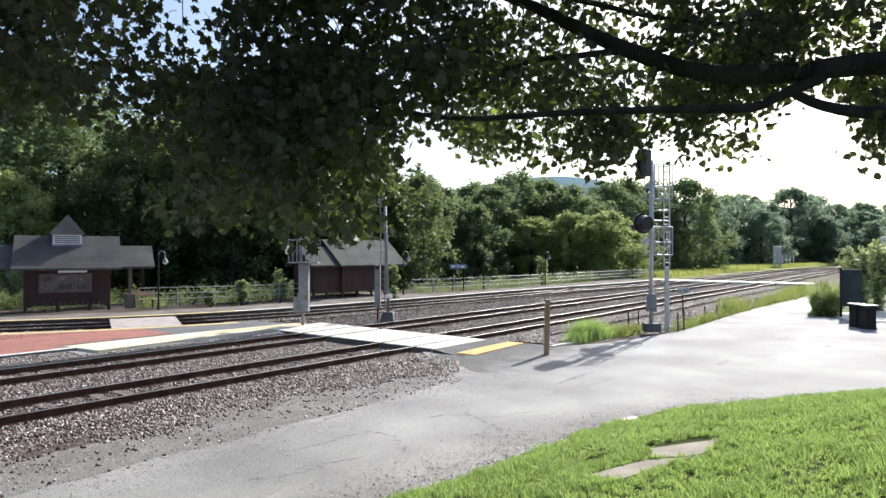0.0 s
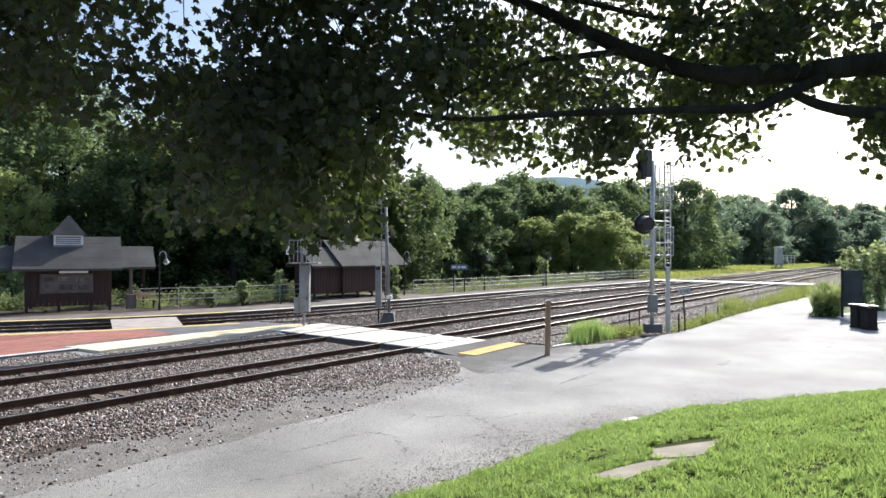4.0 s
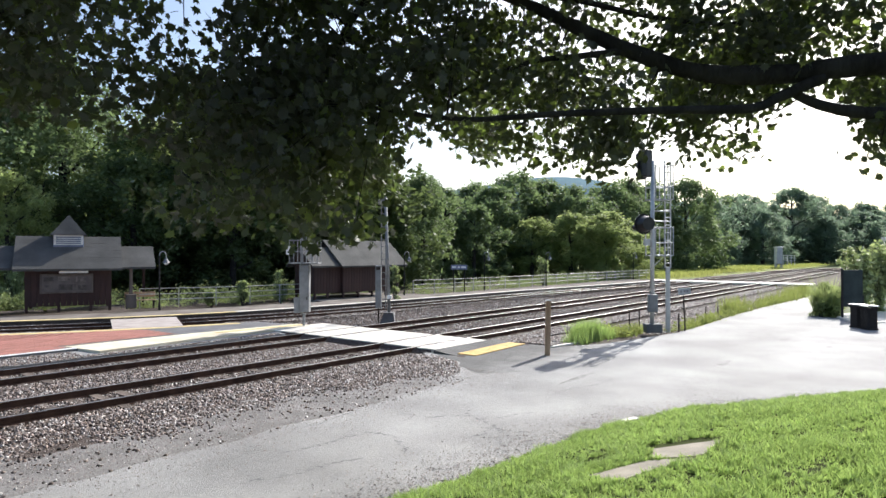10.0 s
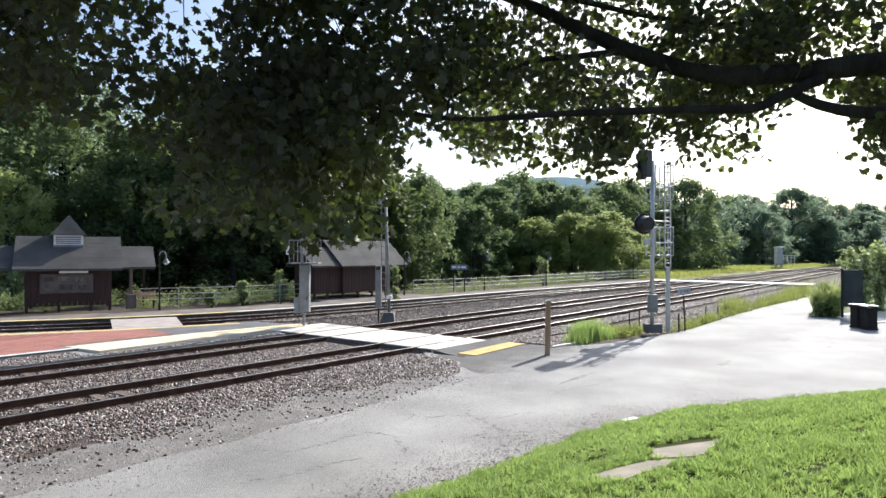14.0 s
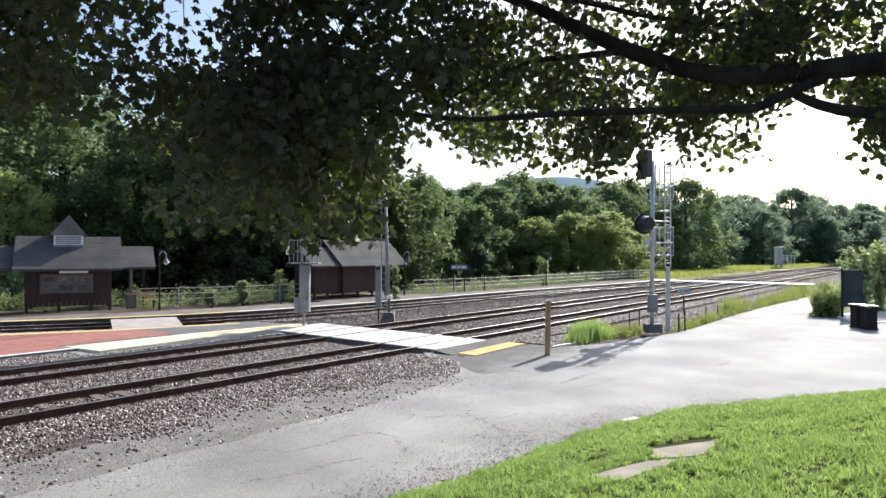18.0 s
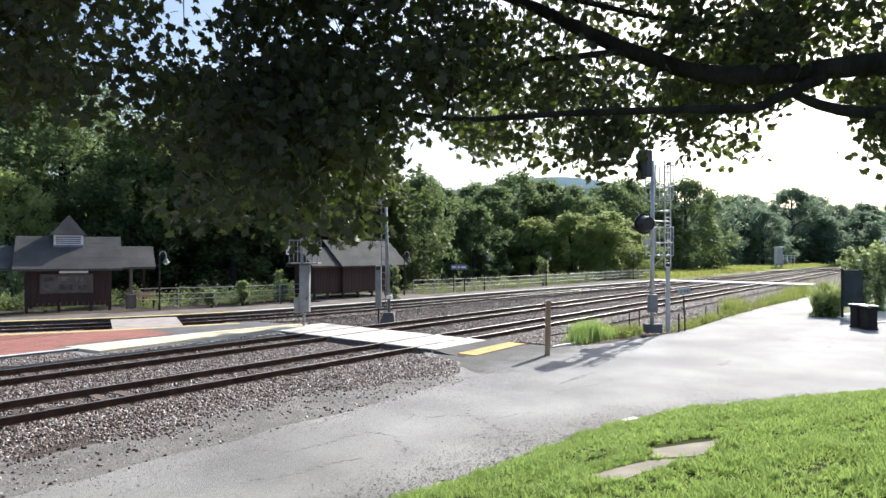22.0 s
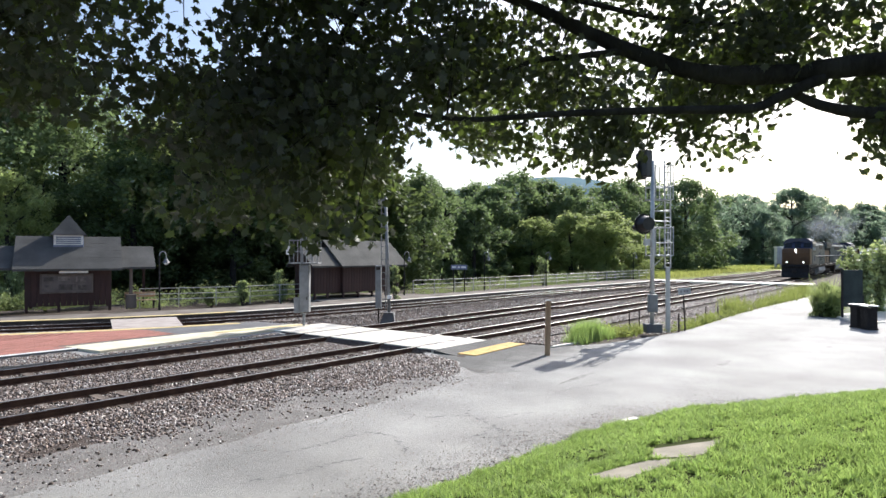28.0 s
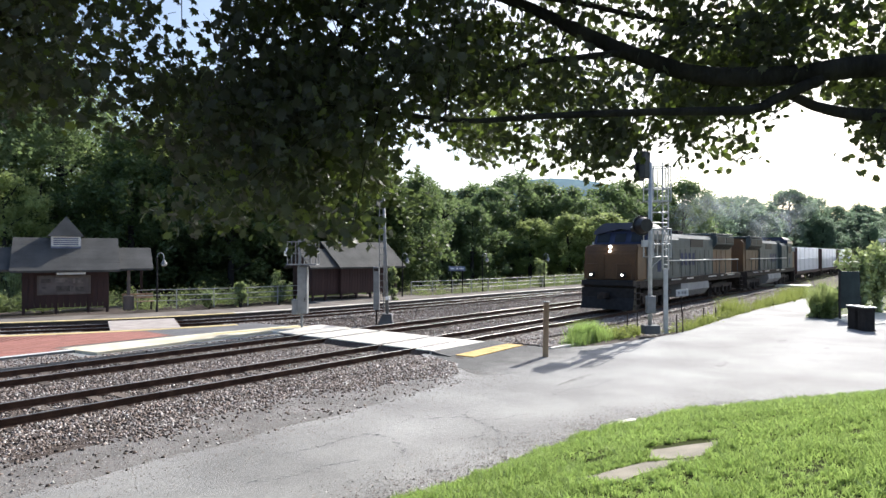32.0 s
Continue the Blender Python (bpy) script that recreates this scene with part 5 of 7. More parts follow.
# ---- lineside things ----
def cracks():
    """Branching cracks in the drive, thin tar-dark ribbons with wandering edges."""
    t = thing("road_crack", pose(0, 0, 0), "dark branching cracks in the worn asphalt", "crack")
    rng = random.Random(2)
    runs = ([(9.23, 8.53), (9.35, 7.83), (9.87, 7.32), (9.81, 6.99), (9.63, 6.58), (9.47, 6.31), (9.56, 5.97), (9.84, 5.51)],
            [(6.25, 8.22), (6.79, 8.06), (7.27, 8.06), (7.85, 7.98), (8.0, 7.58), (7.8, 7.2), (7.49, 6.72)], [(7.16, 6.06), (7.11, 5.85), (7.34, 5.72), (8.14, 5.91)],
            [(8.84, 9.3), (7.82, 9.1), (7.03, 9.1)], [(10.6, 7.9), (10.1, 7.5), (9.87, 7.32)], [(9.47, 6.31), (9.05, 6.05), (8.7, 5.75), (8.4, 5.5)], [(9.81, 6.99), (10.3, 6.7), (10.9, 6.5)], [(5.2, 7.6), (5.7, 7.3), (6.3, 7.25), (6.8, 7.05)], [(12.4, 6.9), (13.1, 7.0), (14.2, 6.7), (15.3, 6.75)], [(20.75, 4.86), (21.53, 4.57), (22.46, 4.12)], [(9.63, 6.58), (9.1, 6.4), (8.6, 6.5)])
    for run in runs:
        line = bend(run, 10)
        verts, faces = [], []
        for k, p in enumerate(line):
            w = 0.012 * (0.15 + rng.random() ** 2 * 1.6)
            jx, jy = rng.uniform(-0.06, 0.06), rng.uniform(-0.06, 0.06)
            verts += [(p.x + jx - w, p.y + jy - w, -0.096), (p.x + jx + w, p.y + jy + w, -0.096)]
        for k in range(len(line) - 1):
            faces.append((2 * k, 2 * k + 1, 2 * k + 3, 2 * k + 2))
        o = new("branch", poly_mesh("branch", verts, faces, "asphalt_dark"))
        o.parent = t
    for x, y, rx, ry in ((25.6, 4.9, 0.5, 0.16), (24.6, 3.4, 0.3, 0.1), (18.9, 5.2, 0.7, 0.12), (14.6, 7.4, 0.8, 0.1)):
        ring = [(x + rx * math.cos(a) * (1 + 0.5 * noise.noise((a * 2, x, 1))), y + ry * math.sin(a) * (1 + 0.5 * noise.noise((a * 2, y, 5))), -0.0965) for a in np.linspace(0, 6.28, 22)[:-1]]
        o = new("stain", poly_mesh("stain", ring, [tuple(range(21))], "worn_tar"))
        o.parent = t
    # exposed kerb pieces
    for x, y, rz, L, z in ((11.42, 4.86, -14, 0.75, -0.137), (19.6, 10.3, -8, 1.9, -0.09)):
        bm = bmesh.new()
        box(bm, (0, 0, 0), (L, 0.13, 0.1), 0.03)
        o = solid("kerb_stone", bm, "concrete", "exposed pale concrete kerb stone at the drive's edge", "kerb")
        o.matrix_basis = pose(x, y, z, 0, 0, rz)


def timber_post():
    x, y = spot(3.16, 19.55)
    t = thing("timber_post", pose(x, y, -0.1, 0, 1.2, -51), "weathered square timber post beside the crossing", "post")
    bm = bmesh.new()
    box(bm, (0, 0, 0.77), (0.15, 0.15, 1.76), 0.015)
    part("shaft", bm, "post_wood", t)
    bm = bmesh.new()
    box(bm, (0, 0, 1.665), (0.17, 0.17, 0.03), 0.008)
    part("cap", bm, "galv", t, "flat metal cap")


def bars(name, runs, r, material, parent):
    """Round bars, each a part of its own."""
    for a, b in runs:
        part(name, rod(bmesh.new(), a, b, r, n=6), material, parent)


def ladder(bm, x, y, z0, z1, w=0.24, step=0.3, r=0.022):
    for s in (-w / 2, w / 2):
        rod(bm, (x + s, y, z0), (x + s, y, z1), r, n=6)
    for z in np.arange(z0 + 0.2, z1, step):
        rod(bm, (x - w / 2, y, z), (x + w / 2, y, z), r * 0.7, n=6)


def signal_right():
    """Two-headed colour-light signal with its ladder and cages. Local x to the standpoint's right, y ahead."""
    x, y = spot(8.17, 25.2)
    t = thing("railway_signal", pose(x, y, -0.1, 0, 0, -51.2), "silver two-headed railway signal mast with ladder and cages", "signal")
    bm = bmesh.new()
    box(bm, (0.02, 0, 0.17), (0.6, 0.5, 0.34), 0.03)
    part("footing", bm, "asphalt_dark", t)
    bm = bmesh.new()
    rod(bm, (0, 0, 0.3), (0.03, 0, 6.7), 0.085, 0.075, 14)
    part("mast", bm, "silver", t, smooth=True)
    bm = bmesh.new()
    box(bm, (-0.03, -0.16, 1.15), (0.34, 0.26, 0.68), 0.03)
    jb = part("junction_box", bm, "grey_paint", t)
    bm = bmesh.new()
    box(bm, (-0.03, -0.297, 1.15), (0.27, 0.014, 0.58), 0.005)
    part("door", bm, "grey_paint", jb)
    # upper head: oblong backboard with hooded lamps facing away
    bm = bmesh.new()
    pts = [(0.30 * math.cos(a), (0.32 if math.sin(a) > 0 else -0.32) + 0.30 * math.sin(a)) for a in np.linspace(0, 2 * math.pi, 28)[:-1]]
    extrude_y(bm, [(px - 0.24, pz + 6.6) for px, pz in pts], 0.18, 0.21)
    head = part("upper_head", bm, "signal_black", t, "black oblong signal head")
    bm = bmesh.new()
    box(bm, (-0.24, 0.02, 6.6), (0.36, 0.34, 1.05), 0.05)
    part("housing", bm, "signal_black", head)
    for k in (-0.36, 0, 0.36):
        bm = bmesh.new()
        rod(bm, (-0.24, 0.2, 6.6 + k), (-0.24, 0.46, 6.57 + k), 0.13, 0.12, 12)
        part("hood", bm, "signal_black", head)
    bm = bmesh.new()
    for a in np.linspace(0, math.pi, 9)[:-1]:
        b = a + math.pi / 8
        rod(bm, (-0.33 + 0.2 * math.cos(a), -0.16, 6.95 + 0.2 * math.sin(a)), (-0.33 + 0.2 * math.cos(b), -0.16, 6.95 + 0.2 * math.sin(b)), 0.02, n=6)
    part("rim", bm, "iron", head)
    hub = Vector((-0.24, 0.08, 0))
    turned = Matrix.Translation(hub) @ Matrix.Rotation(radians(32), 4, "Z") @ Matrix.Translation(-hub)
    head.matrix_basis = turned
    # lower head: round
    bm = bmesh.new()
    rod(bm, (-0.24, 0.16, 4.24), (-0.24, 0.2, 4.24), 0.40, n=26)
    low = part("lower_head", bm, "signal_black", t, "black round signal head")
    bm = bmesh.new()
    rod(bm, (-0.24, -0.2, 4.24), (-0.24, 0.16, 4.24), 0.26, 0.34, 20)
    part("housing", bm, "signal_black", low)
    for k in range(3):
        a = math.pi / 2 + k * 2.094
        bm = bmesh.new()
        rod(bm, (-0.32 + 0.19 * math.cos(a), 0.2, 4.22 + 0.19 * math.sin(a)), (-0.32 + 0.19 * math.cos(a), 0.42, 4.2 + 0.19 * math.sin(a)), 0.12, n=12)
        part("hood", bm, "signal_black", low)
    low.matrix_basis = Matrix.Translation(hub) @ Matrix.Rotation(radians(14), 4, "Z") @ Matrix.Translation(-hub)
    bm = bmesh.new()
    box(bm, (-0.2, 0, 3.52), (0.22, 0.18, 0.26), 0.02)
    part("relay_box", bm, "silver", t)
    bm = bmesh.new()
    for z in (4.22, 6.3, 6.85):
        rod(bm, (-0.3, 0, z), (0.02, 0, z), 0.035, n=8)
    part("bracket", bm, "silver", t)
    # ladder with its foot post and spikes
    bm = bmesh.new()
    ladder(bm, 0.74, 0.35, 2.5, 6.75, 0.22, 0.3, 0.03)
    rod(bm, (0.63, 0.35, 6.75), (0.63, 0.35, 7.1), 0.012, n=5)
    rod(bm, (0.85, 0.35, 6.75), (0.85, 0.35, 7.05), 0.012, n=5)
    part("ladder", bm, "silver", t)
    bm = bmesh.new()
    box(bm, (0.74, 0.35, 1.25), (0.16, 0.1, 2.6), 0.01)
    part("ladder_foot", bm, "silver", t)
    for z0, z1 in ((3.0, 4.1), (5.2, 6.55)):
        bm = bmesh.new()
        box(bm, (0.38, 0.3, z0), (0.95, 0.62, 0.035))
        cage = part("cage_floor", bm, "galv", t)
        posts = ((-0.05, 0.6), (0.15, 0.02), (0.3, 0.6), (0.5, 0.02), (0.5, 0.6), (0.84, 0.6), (0.84, 0.02))
        bars("cage_post", [((*p, z0), (*p, z1)) for p in posts], 0.024, "galv", cage)
        sides = (((-0.05, 0.6), (0.84, 0.6)), ((0.84, 0.6), (0.84, 0.02)), ((0.84, 0.02), (0.1, 0.02)), ((-0.05, 0.6), (0.1, 0.02)))
        bars("cage_rail", [((*p, z), (*q, z)) for z in (z0 + 0.5, z1) for p, q in sides], 0.024, "galv", cage)
        bm = bmesh.new()
        rod(bm, (0.02, 0, z0 - 0.45), (0.6, 0.3, z0), 0.02, n=6)
        rod(bm, (0.02, 0, z0), (0.85, 0.35, z0), 0.03, n=6)
        part("strut", bm, "silver", t)
    bm = bmesh.new()
    for z in (4.35, 4.75):
        rod(bm, (0.02, 0, z), (0.85, 0.35, z), 0.025, n=6)
    part("stay", bm, "silver", t)


def signal_middle_left():
    x, y = spot(-5.75, 26.5)
    t = thing("railway_signal", pose(x, y, -0.2, 0, 0, -51.2), "grey signal mast with tall cabinet and railed service deck", "signal")
    bm = bmesh.new()
    box(bm, (0.04, 0, 0.35), (0.09, 0.09, 0.75), 0.01)
    part("leg", bm, "grey_paint", t)
    bm = bmesh.new()
    box(bm, (0.08, 0, 1.75), (0.4, 0.36, 1.95), 0.02)
    c = part("cabinet", bm, "grey_paint", t)
    bm = bmesh.new()
    box(bm, (0.08, -0.19, 1.75), (0.34, 0.016, 1.86), 0.004)
    d = part("door", bm, "grey_paint", c)
    bm = bmesh.new()
    box(bm, (0.2, -0.21, 1.35), (0.03, 0.03, 0.14), 0.005)
    part("handle", bm, "iron", d)
    bm = bmesh.new()
    box(bm, (-0.24, 0, 1.05), (0.22, 0.3, 0.62), 0.02)
    part("side_box", bm, "grey_paint", t)
    bm = bmesh.new()
    rod(bm, (-0.07, 0.05, 0.7), (-0.09, 0.05, 5.6), 0.06, 0.05, 12)
    part("mast", bm, "grey_paint", t, smooth=True)
    bm = bmesh.new()
    box(bm, (0.06, 0.1, 2.78), (1.2, 0.8, 0.05), 0.005)
    deck = part("deck", bm, "grey_paint", t)
    posts = ((-0.5, -0.28), (-0.32, -0.28), (-0.16, -0.28), (0.05, -0.28), (0.42, -0.28), (0.64, -0.28), (0.64, 0.48), (-0.5, 0.48), (0.2, 0.48))
    bars("deck_post", [((*p, 2.8), (*p, 3.72)) for p in posts], 0.02, "grey_paint", deck)
    sides = (((-0.5, -0.28), (0.64, -0.28)), ((0.64, -0.28), (0.64, 0.48)), ((0.64, 0.48), (-0.5, 0.48)), ((-0.5, 0.48), (-0.5, -0.28)))
    bars("deck_rail", [((*p, z), (*q, z)) for z in (3.25, 3.72) for p, q in sides], 0.018, "grey_paint", deck)
    bm = bmesh.new()
    ladder(bm, 0.22, 0.2, 2.8, 5.6, 0.26)
    part("ladder", bm, "grey_paint", t)
    bm = bmesh.new()
    box(bm, (-0.52, -0.34, 3.3), (0.16, 0.22, 0.34), 0.03)
    part("floodlight", bm, "white_steel", t)


def signal_middle_right():
    x, y = spot(-2.45, 29.4)
    t = thing("railway_signal", pose(x, y, -0.2, 0, 0, -51.2), "grey signal mast on a dark footing with ladder", "signal")
    bm = bmesh.new()
    extrude_y(bm, [(-0.4, 0), (0.28, 0), (0.2, 0.5), (-0.22, 0.5)], -0.3, 0.3)
    part("footing", bm, "asphalt_dark", t)
    bm = bmesh.new()
    rod(bm, (0.0, 0, 0.45), (-0.17, 0, 5.75), 0.075, 0.065, 12)
    part("mast", bm, "grey_paint", t, smooth=True)
    bm = bmesh.new()
    ladder(bm, -0.28, 0.2, 0.6, 5.7, 0.2)
    part("ladder", bm, "grey_paint", t)
    bm = bmesh.new()
    box(bm, (-0.5, 0.1, 1.65), (0.26, 0.3, 1.95), 0.02)
    c = part("cabinet", bm, "grey_paint", t)
    bm = bmesh.new()
    box(bm, (-0.5, -0.06, 2.5), (0.2, 0.02, 0.14), 0.004)
    part("vent", bm, "iron", c)
    bm = bmesh.new()
    box(bm, (-0.5, 0.1, 0.38), (0.07, 0.07, 0.7), 0.01)
    part("leg", bm, "iron", t)
    bm = bmesh.new()
    box(bm, (0.02, -0.1, 1.2), (0.2, 0.16, 0.16), 0.01)
    part("junction_box", bm, "white_steel", t)
    bm = bmesh.new()
    rod(bm, (-0.17, 0, 5.6), (-0.5, 0, 5.62), 0.03, n=8)
    box(bm, (-0.42, 0, 5.5), (0.16, 0.14, 0.2), 0.02)
    part("arm", bm, "grey_paint", t)


def platform_lamp(x, y, tall=3.0):
    t = thing("platform_lamp", pose(x, y, 0.06, 0, 0, -51.2), "black platform lamp post with a pale hooked lantern", "lamp", "lamps along the far platform")
    bm = bmesh.new()
    rod(bm, (0, 0, 0), (0, 0, 0.35), 0.07, 0.05, 10)
    part("base", bm, "black", t)
    bm = bmesh.new()
    rod(bm, (0, 0, 0.3), (0, 0, tall - 0.25), 0.04, 0.035, 10)
    part("pole", bm, "black", t)
    bm = bmesh.new()
    prev = Vector((0, 0, tall - 0.25))
    for a in np.linspace(0.3, math.pi, 7):
        q = Vector((0.17 - 0.17 * math.cos(a), 0, tall - 0.25 + 0.22 * math.sin(a)))
        rod(bm, prev, q, 0.02, n=6)
        prev = q
    rod(bm, prev, prev + Vector((0, 0, -0.12)), 0.02, n=6)
    part("hook_arm", bm, "galv", t)
    bm = bmesh.new()
    rod(bm, (0.34, 0, tall - 0.62), (0.34, 0, tall - 0.37), 0.17, 0.04, 14)
    part("shade", bm, "grey_paint", t)
    bm = bmesh.new()
    ball(bm, (0.34, 0, tall - 0.65), 0.11, (1, 1, 0.7), 2)
    part("globe", bm, "lamp_glass", t, "clear glass globe", True)


def fence():
    post = bmesh.new()
    box(post, (0, 0, 0.5), (0.05, 0.05, 1.1), 0.006)
    pm = finish(post, "post", "fence_paint")
    for run in ([(-6, 47.0), (4, 42.0), (11.3, 38.6)], [(17.2, 35.2), (22, 33.2), (28.0, 32.6)], [(34.8, 30.7), (42, 29.5), (54, 28.9), (74, 28.2)]):
        line = bend(run, 5)
        t = thing("platform_fence", pose(0, 0, 0), "grey metal rail fence along the far platform", "fence", "fences behind the far platform")
        dist = 0.0
        for a, b in zip(line, line[1:]):
            d = b - a
            L = d.length
            while dist < L:
                p = a + d * dist / L
                piece("post", pm, t, pose(p.x, p.y, 0))
                dist += 2.0
            dist -= L
            for z in (1.03, 0.72, 0.42):
                bm = bmesh.new()
                rod(bm, (a.x, a.y, z), (b.x, b.y, z), 0.024, n=6)
                part("rail", bm, "fence_paint", t)


def name_board():
    x, y = spot(1.22, 49.2)
    t = thing("station_sign", pose(x, y, 0.06, 0, 0, -51.2), "blue station name board on two posts", "sign")
    for px in (-0.42, 0.42):
        bm = bmesh.new()
        box(bm, (px, 0, 0.98), (0.07, 0.07, 1.96), 0.006)
        part("post", bm, "black", t)
    bm = bmesh.new()
    box(bm, (0, -0.05, 1.85), (1.25, 0.05, 0.36), 0.01)
    b = part("board", bm, "blue_sign", t)
    for k, w in ((-0.36, 0.3), (0, 0.18), (0.34, 0.36)):
        bm = bmesh.new()
        box(bm, (k, -0.079, 1.86), (w, 0.008, 0.12))
        part("lettering", bm, "white_paint", b, "pale unreadable lettering")


def small_things():
    # leaning marker stake on the shoulder
    x, y = spot(12.35, 33.0)
    bm = bmesh.new()
    box(bm, (0, 0, 0.62), (0.06, 0.05, 1.55), 0.006)
    t = thing("track_sign", pose(x, y, -0.22, 0, -3, -51.2), "small pale grey lineside board on a thin dark stake", "sign")
    part("stake", bm, "iron", t)
    bm = bmesh.new()
    box(bm, (0.05, -0.045, 1.26), (0.64, 0.03, 0.34), 0.006)
    b = part("board", bm, "silver", t)
    for k in (-0.12, 0.06, 0.2):
        bm = bmesh.new()
        box(bm, (k, -0.064, 1.26), (0.1, 0.006, 0.12))
        part("lettering", bm, "grey_paint", b, "faint unreadable marks")
    # thin stakes in the weeds
    for u, a, h in ((9.25, 25.3, 0.75), (9.6, 25.6, 0.85), (11.9, 29.2, 0.7), (13.0, 30.5, 0.6), (7.8, 27.0, 0.7), (8.4, 27.6, 0.7)):
        x, y = spot(u, a)
        bm = bmesh.new()
        box(bm, (0, 0, h / 2 - 0.15), (0.045, 0.045, h + 0.3), 0.004)
        rod(bm, (0, 0, h - 0.02), (0, 0, h + 0.02), 0.03, n=6)
        o = solid("marker_stake", bm, "iron", "thin dark stake among the weeds", "stake", "stakes beside the track")
        o.matrix_basis = pose(x, y, -0.15)
    # litter bins
    for u, a, rz, k in ((17.24, 26.8, 6, 0.76), (17.24, 26.1, 0, 0.82)):
        x, y = spot(u, a)
        t = thing("litter_bin", pose(x, y, -0.1, 0, 0, -51.2 + rz), "black slatted park litter bin with a pale flared lid", "bin", "bins beside the drive")
        bm = bmesh.new()
        box(bm, (0, 0, 0.48), (0.46, 0.46, 0.84), 0.04)
        part("liner", bm, "black", t)
        for v in (-0.22, -0.147, -0.073, 0, 0.073, 0.147, 0.22):
            for side in range(4):
                bm = bmesh.new()
                px, py = ((v, -0.245), (v, 0.245), (-0.245, v), (0.245, v))[side]
                ox, oy = ((0, -0.05), (0, 0.05), (-0.05, 0), (0.05, 0))[side]
                w, d = (0.05, 0.022) if side < 2 else (0.022, 0.05)
                box(bm, (px, py, 0.46), (w, d, 0.78), 0.004)
                rod(bm, (px, py, 0.8), (px + ox, py + oy, 0.98), 0.022, 0.022, 5)
                rod(bm, (px, py, 0.1), (px + ox * 0.6, py + oy * 0.6, 0.02), 0.022, 0.022, 5)
                part("slat", bm, "black", t)
        bm = bmesh.new()
        box(bm, (0, 0, 0.03), (0.58, 0.58, 0.06), 0.02)
        part("base", bm, "iron", t)
        bm = bmesh.new()
        box(bm, (0, 0, 0.99), (0.66, 0.64, 0.05), 0.02)
        lid = part("lid", bm, "galv", t, "pale worn lid")
        bm = bmesh.new()
        rod(bm, (0, 0, 1.01), (0, 0, 1.03), 0.17, 0.16, 16)
        part("opening", bm, "black", lid, "round dark opening")
        t.scale = (k, k, 0.97)
    # dark upright panel with a post beside the shrub
    x, y = spot(19.1, 30.5)
    t = thing("notice_panel", pose(x, y, -0.1, 0, 0, -51.2), "dark upright notice panel with a black post", "panel")
    bm = bmesh.new()
    box(bm, (-0.22, 0, 1.18), (0.08, 0.08, 2.4), 0.008)
    part("post", bm, "black", t)
    bm = bmesh.new()
    box(bm, (0.32, 0.05, 1.42), (0.92, 0.05, 1.75), 0.01)
    part("panel", bm, "panel_tint", t, "dark green tinted sheet")
    bm = bmesh.new()
    box(bm, (0.8, 0.05, 0.5), (0.06, 0.06, 1.2), 0.008)
    part("post", bm, "black", t)
    # white canopy seen over the shrubs
    x, y = spot(25.6, 36.5)
    t = thing("garden_canopy", pose(x, y, -0.3, 0, 0, -51.2), "small white flat-topped canopy behind the shrubs", "canopy")
    bm = bmesh.new()
    box(bm, (0.35, 0, 4.1), (1.5, 1.2, 0.2), 0.03)
    part("top", bm, "white_paint", t)
    for px in (-0.3, 1.0):
        for py in (-0.5, 0.5):
            bm = bmesh.new()
            box(bm, (px, py, 2.0), (0.09, 0.09, 4.1), 0.008)
            part("post", bm, "white_paint", t)
    # far cabinet on a railed deck in the meadow
    x, y = spot(61.4, 118.0)
    t = thing("equipment_cabinet", pose(x, y, 0.4, 0, 0, -51.2), "pale grey trackside cabinet beside a railed deck", "cabinet")
    bm = bmesh.new()
    box(bm, (0, 0, 2.1), (1.05, 1.0, 3.0), 0.06)
    part("body", bm, "silver", t)
    for px in (-0.5, 0.5):
        bm = bmesh.new()
        box(bm, (px, 0, 0.2), (0.2, 0.6, 1.0), 0.02)
        part("leg", bm, "galv", t)
    bm = bmesh.new()
    box(bm, (0, 0, 3.68), (1.2, 1.15, 0.14), 0.03)
    part("lid", bm, "white_steel", t)
    bm = bmesh.new()
    box(bm, (1.7, 0, 1.2), (2.2, 1.0, 0.1), 0.01)
    deck = part("deck", bm, "galv", t)
    bm = bmesh.new()
    for px in (0.7, 1.4, 2.1, 2.75):
        box(bm, (px, -0.45, 1.3), (0.08, 0.08, 1.7))
    for z in (1.7, 2.15):
        box(bm, (1.7, -0.45, z), (2.2, 0.07, 0.09))
    part("deck_rail", bm, "white_paint", deck)


# ---- shelters ----
def gable_roof(t, x0, x1, y0, y1, ze, zr, over, courses=9, material="shingle"):
    """Two roof slopes with shingle courses; ridge along x."""
    ym = (y0 + y1) / 2
    for side in (-1, 1):
        ye = (y0 - over) if side < 0 else (y1 + over)
        drop = ze
        bm = bmesh.new()
        a, b = (ye, drop), (ym, zr)
        extrude_x(bm, [(a[0], a[1]), (b[0], b[1]), (b[0], b[1] - 0.1), (a[0], a[1] - 0.1)], x0 - over, x1 + over)
        r = part("roof", bm, material, t)
        for k in range(courses):
            f0, f1 = k / courses, (k + 1) / courses
            p0 = (ye + (ym - ye) * f0, drop + (zr - drop) * f0)
            p1 = (ye + (ym - ye) * f1, drop + (zr - drop) * f1)
            bm = bmesh.new()
            extrude_x(bm, [(p0[0], p0[1] + 0.005), (p1[0], p1[1] + 0.002), (p1[0], p1[1] - 0.02), (p0[0], p0[1] - 0.02)], x0 - over - 0.01, x1 + over + 0.01)
            part("shingle_course", bm, material, r)
    for xe in (x0, x1):
        bm = bmesh.new()
        extrude_x(bm, [(y0, ze + 0.02), (y1, ze + 0.02), (ym, zr - 0.12)], xe - 0.04, xe + 0.04)
        part("gable", bm, "brown_wood", t)


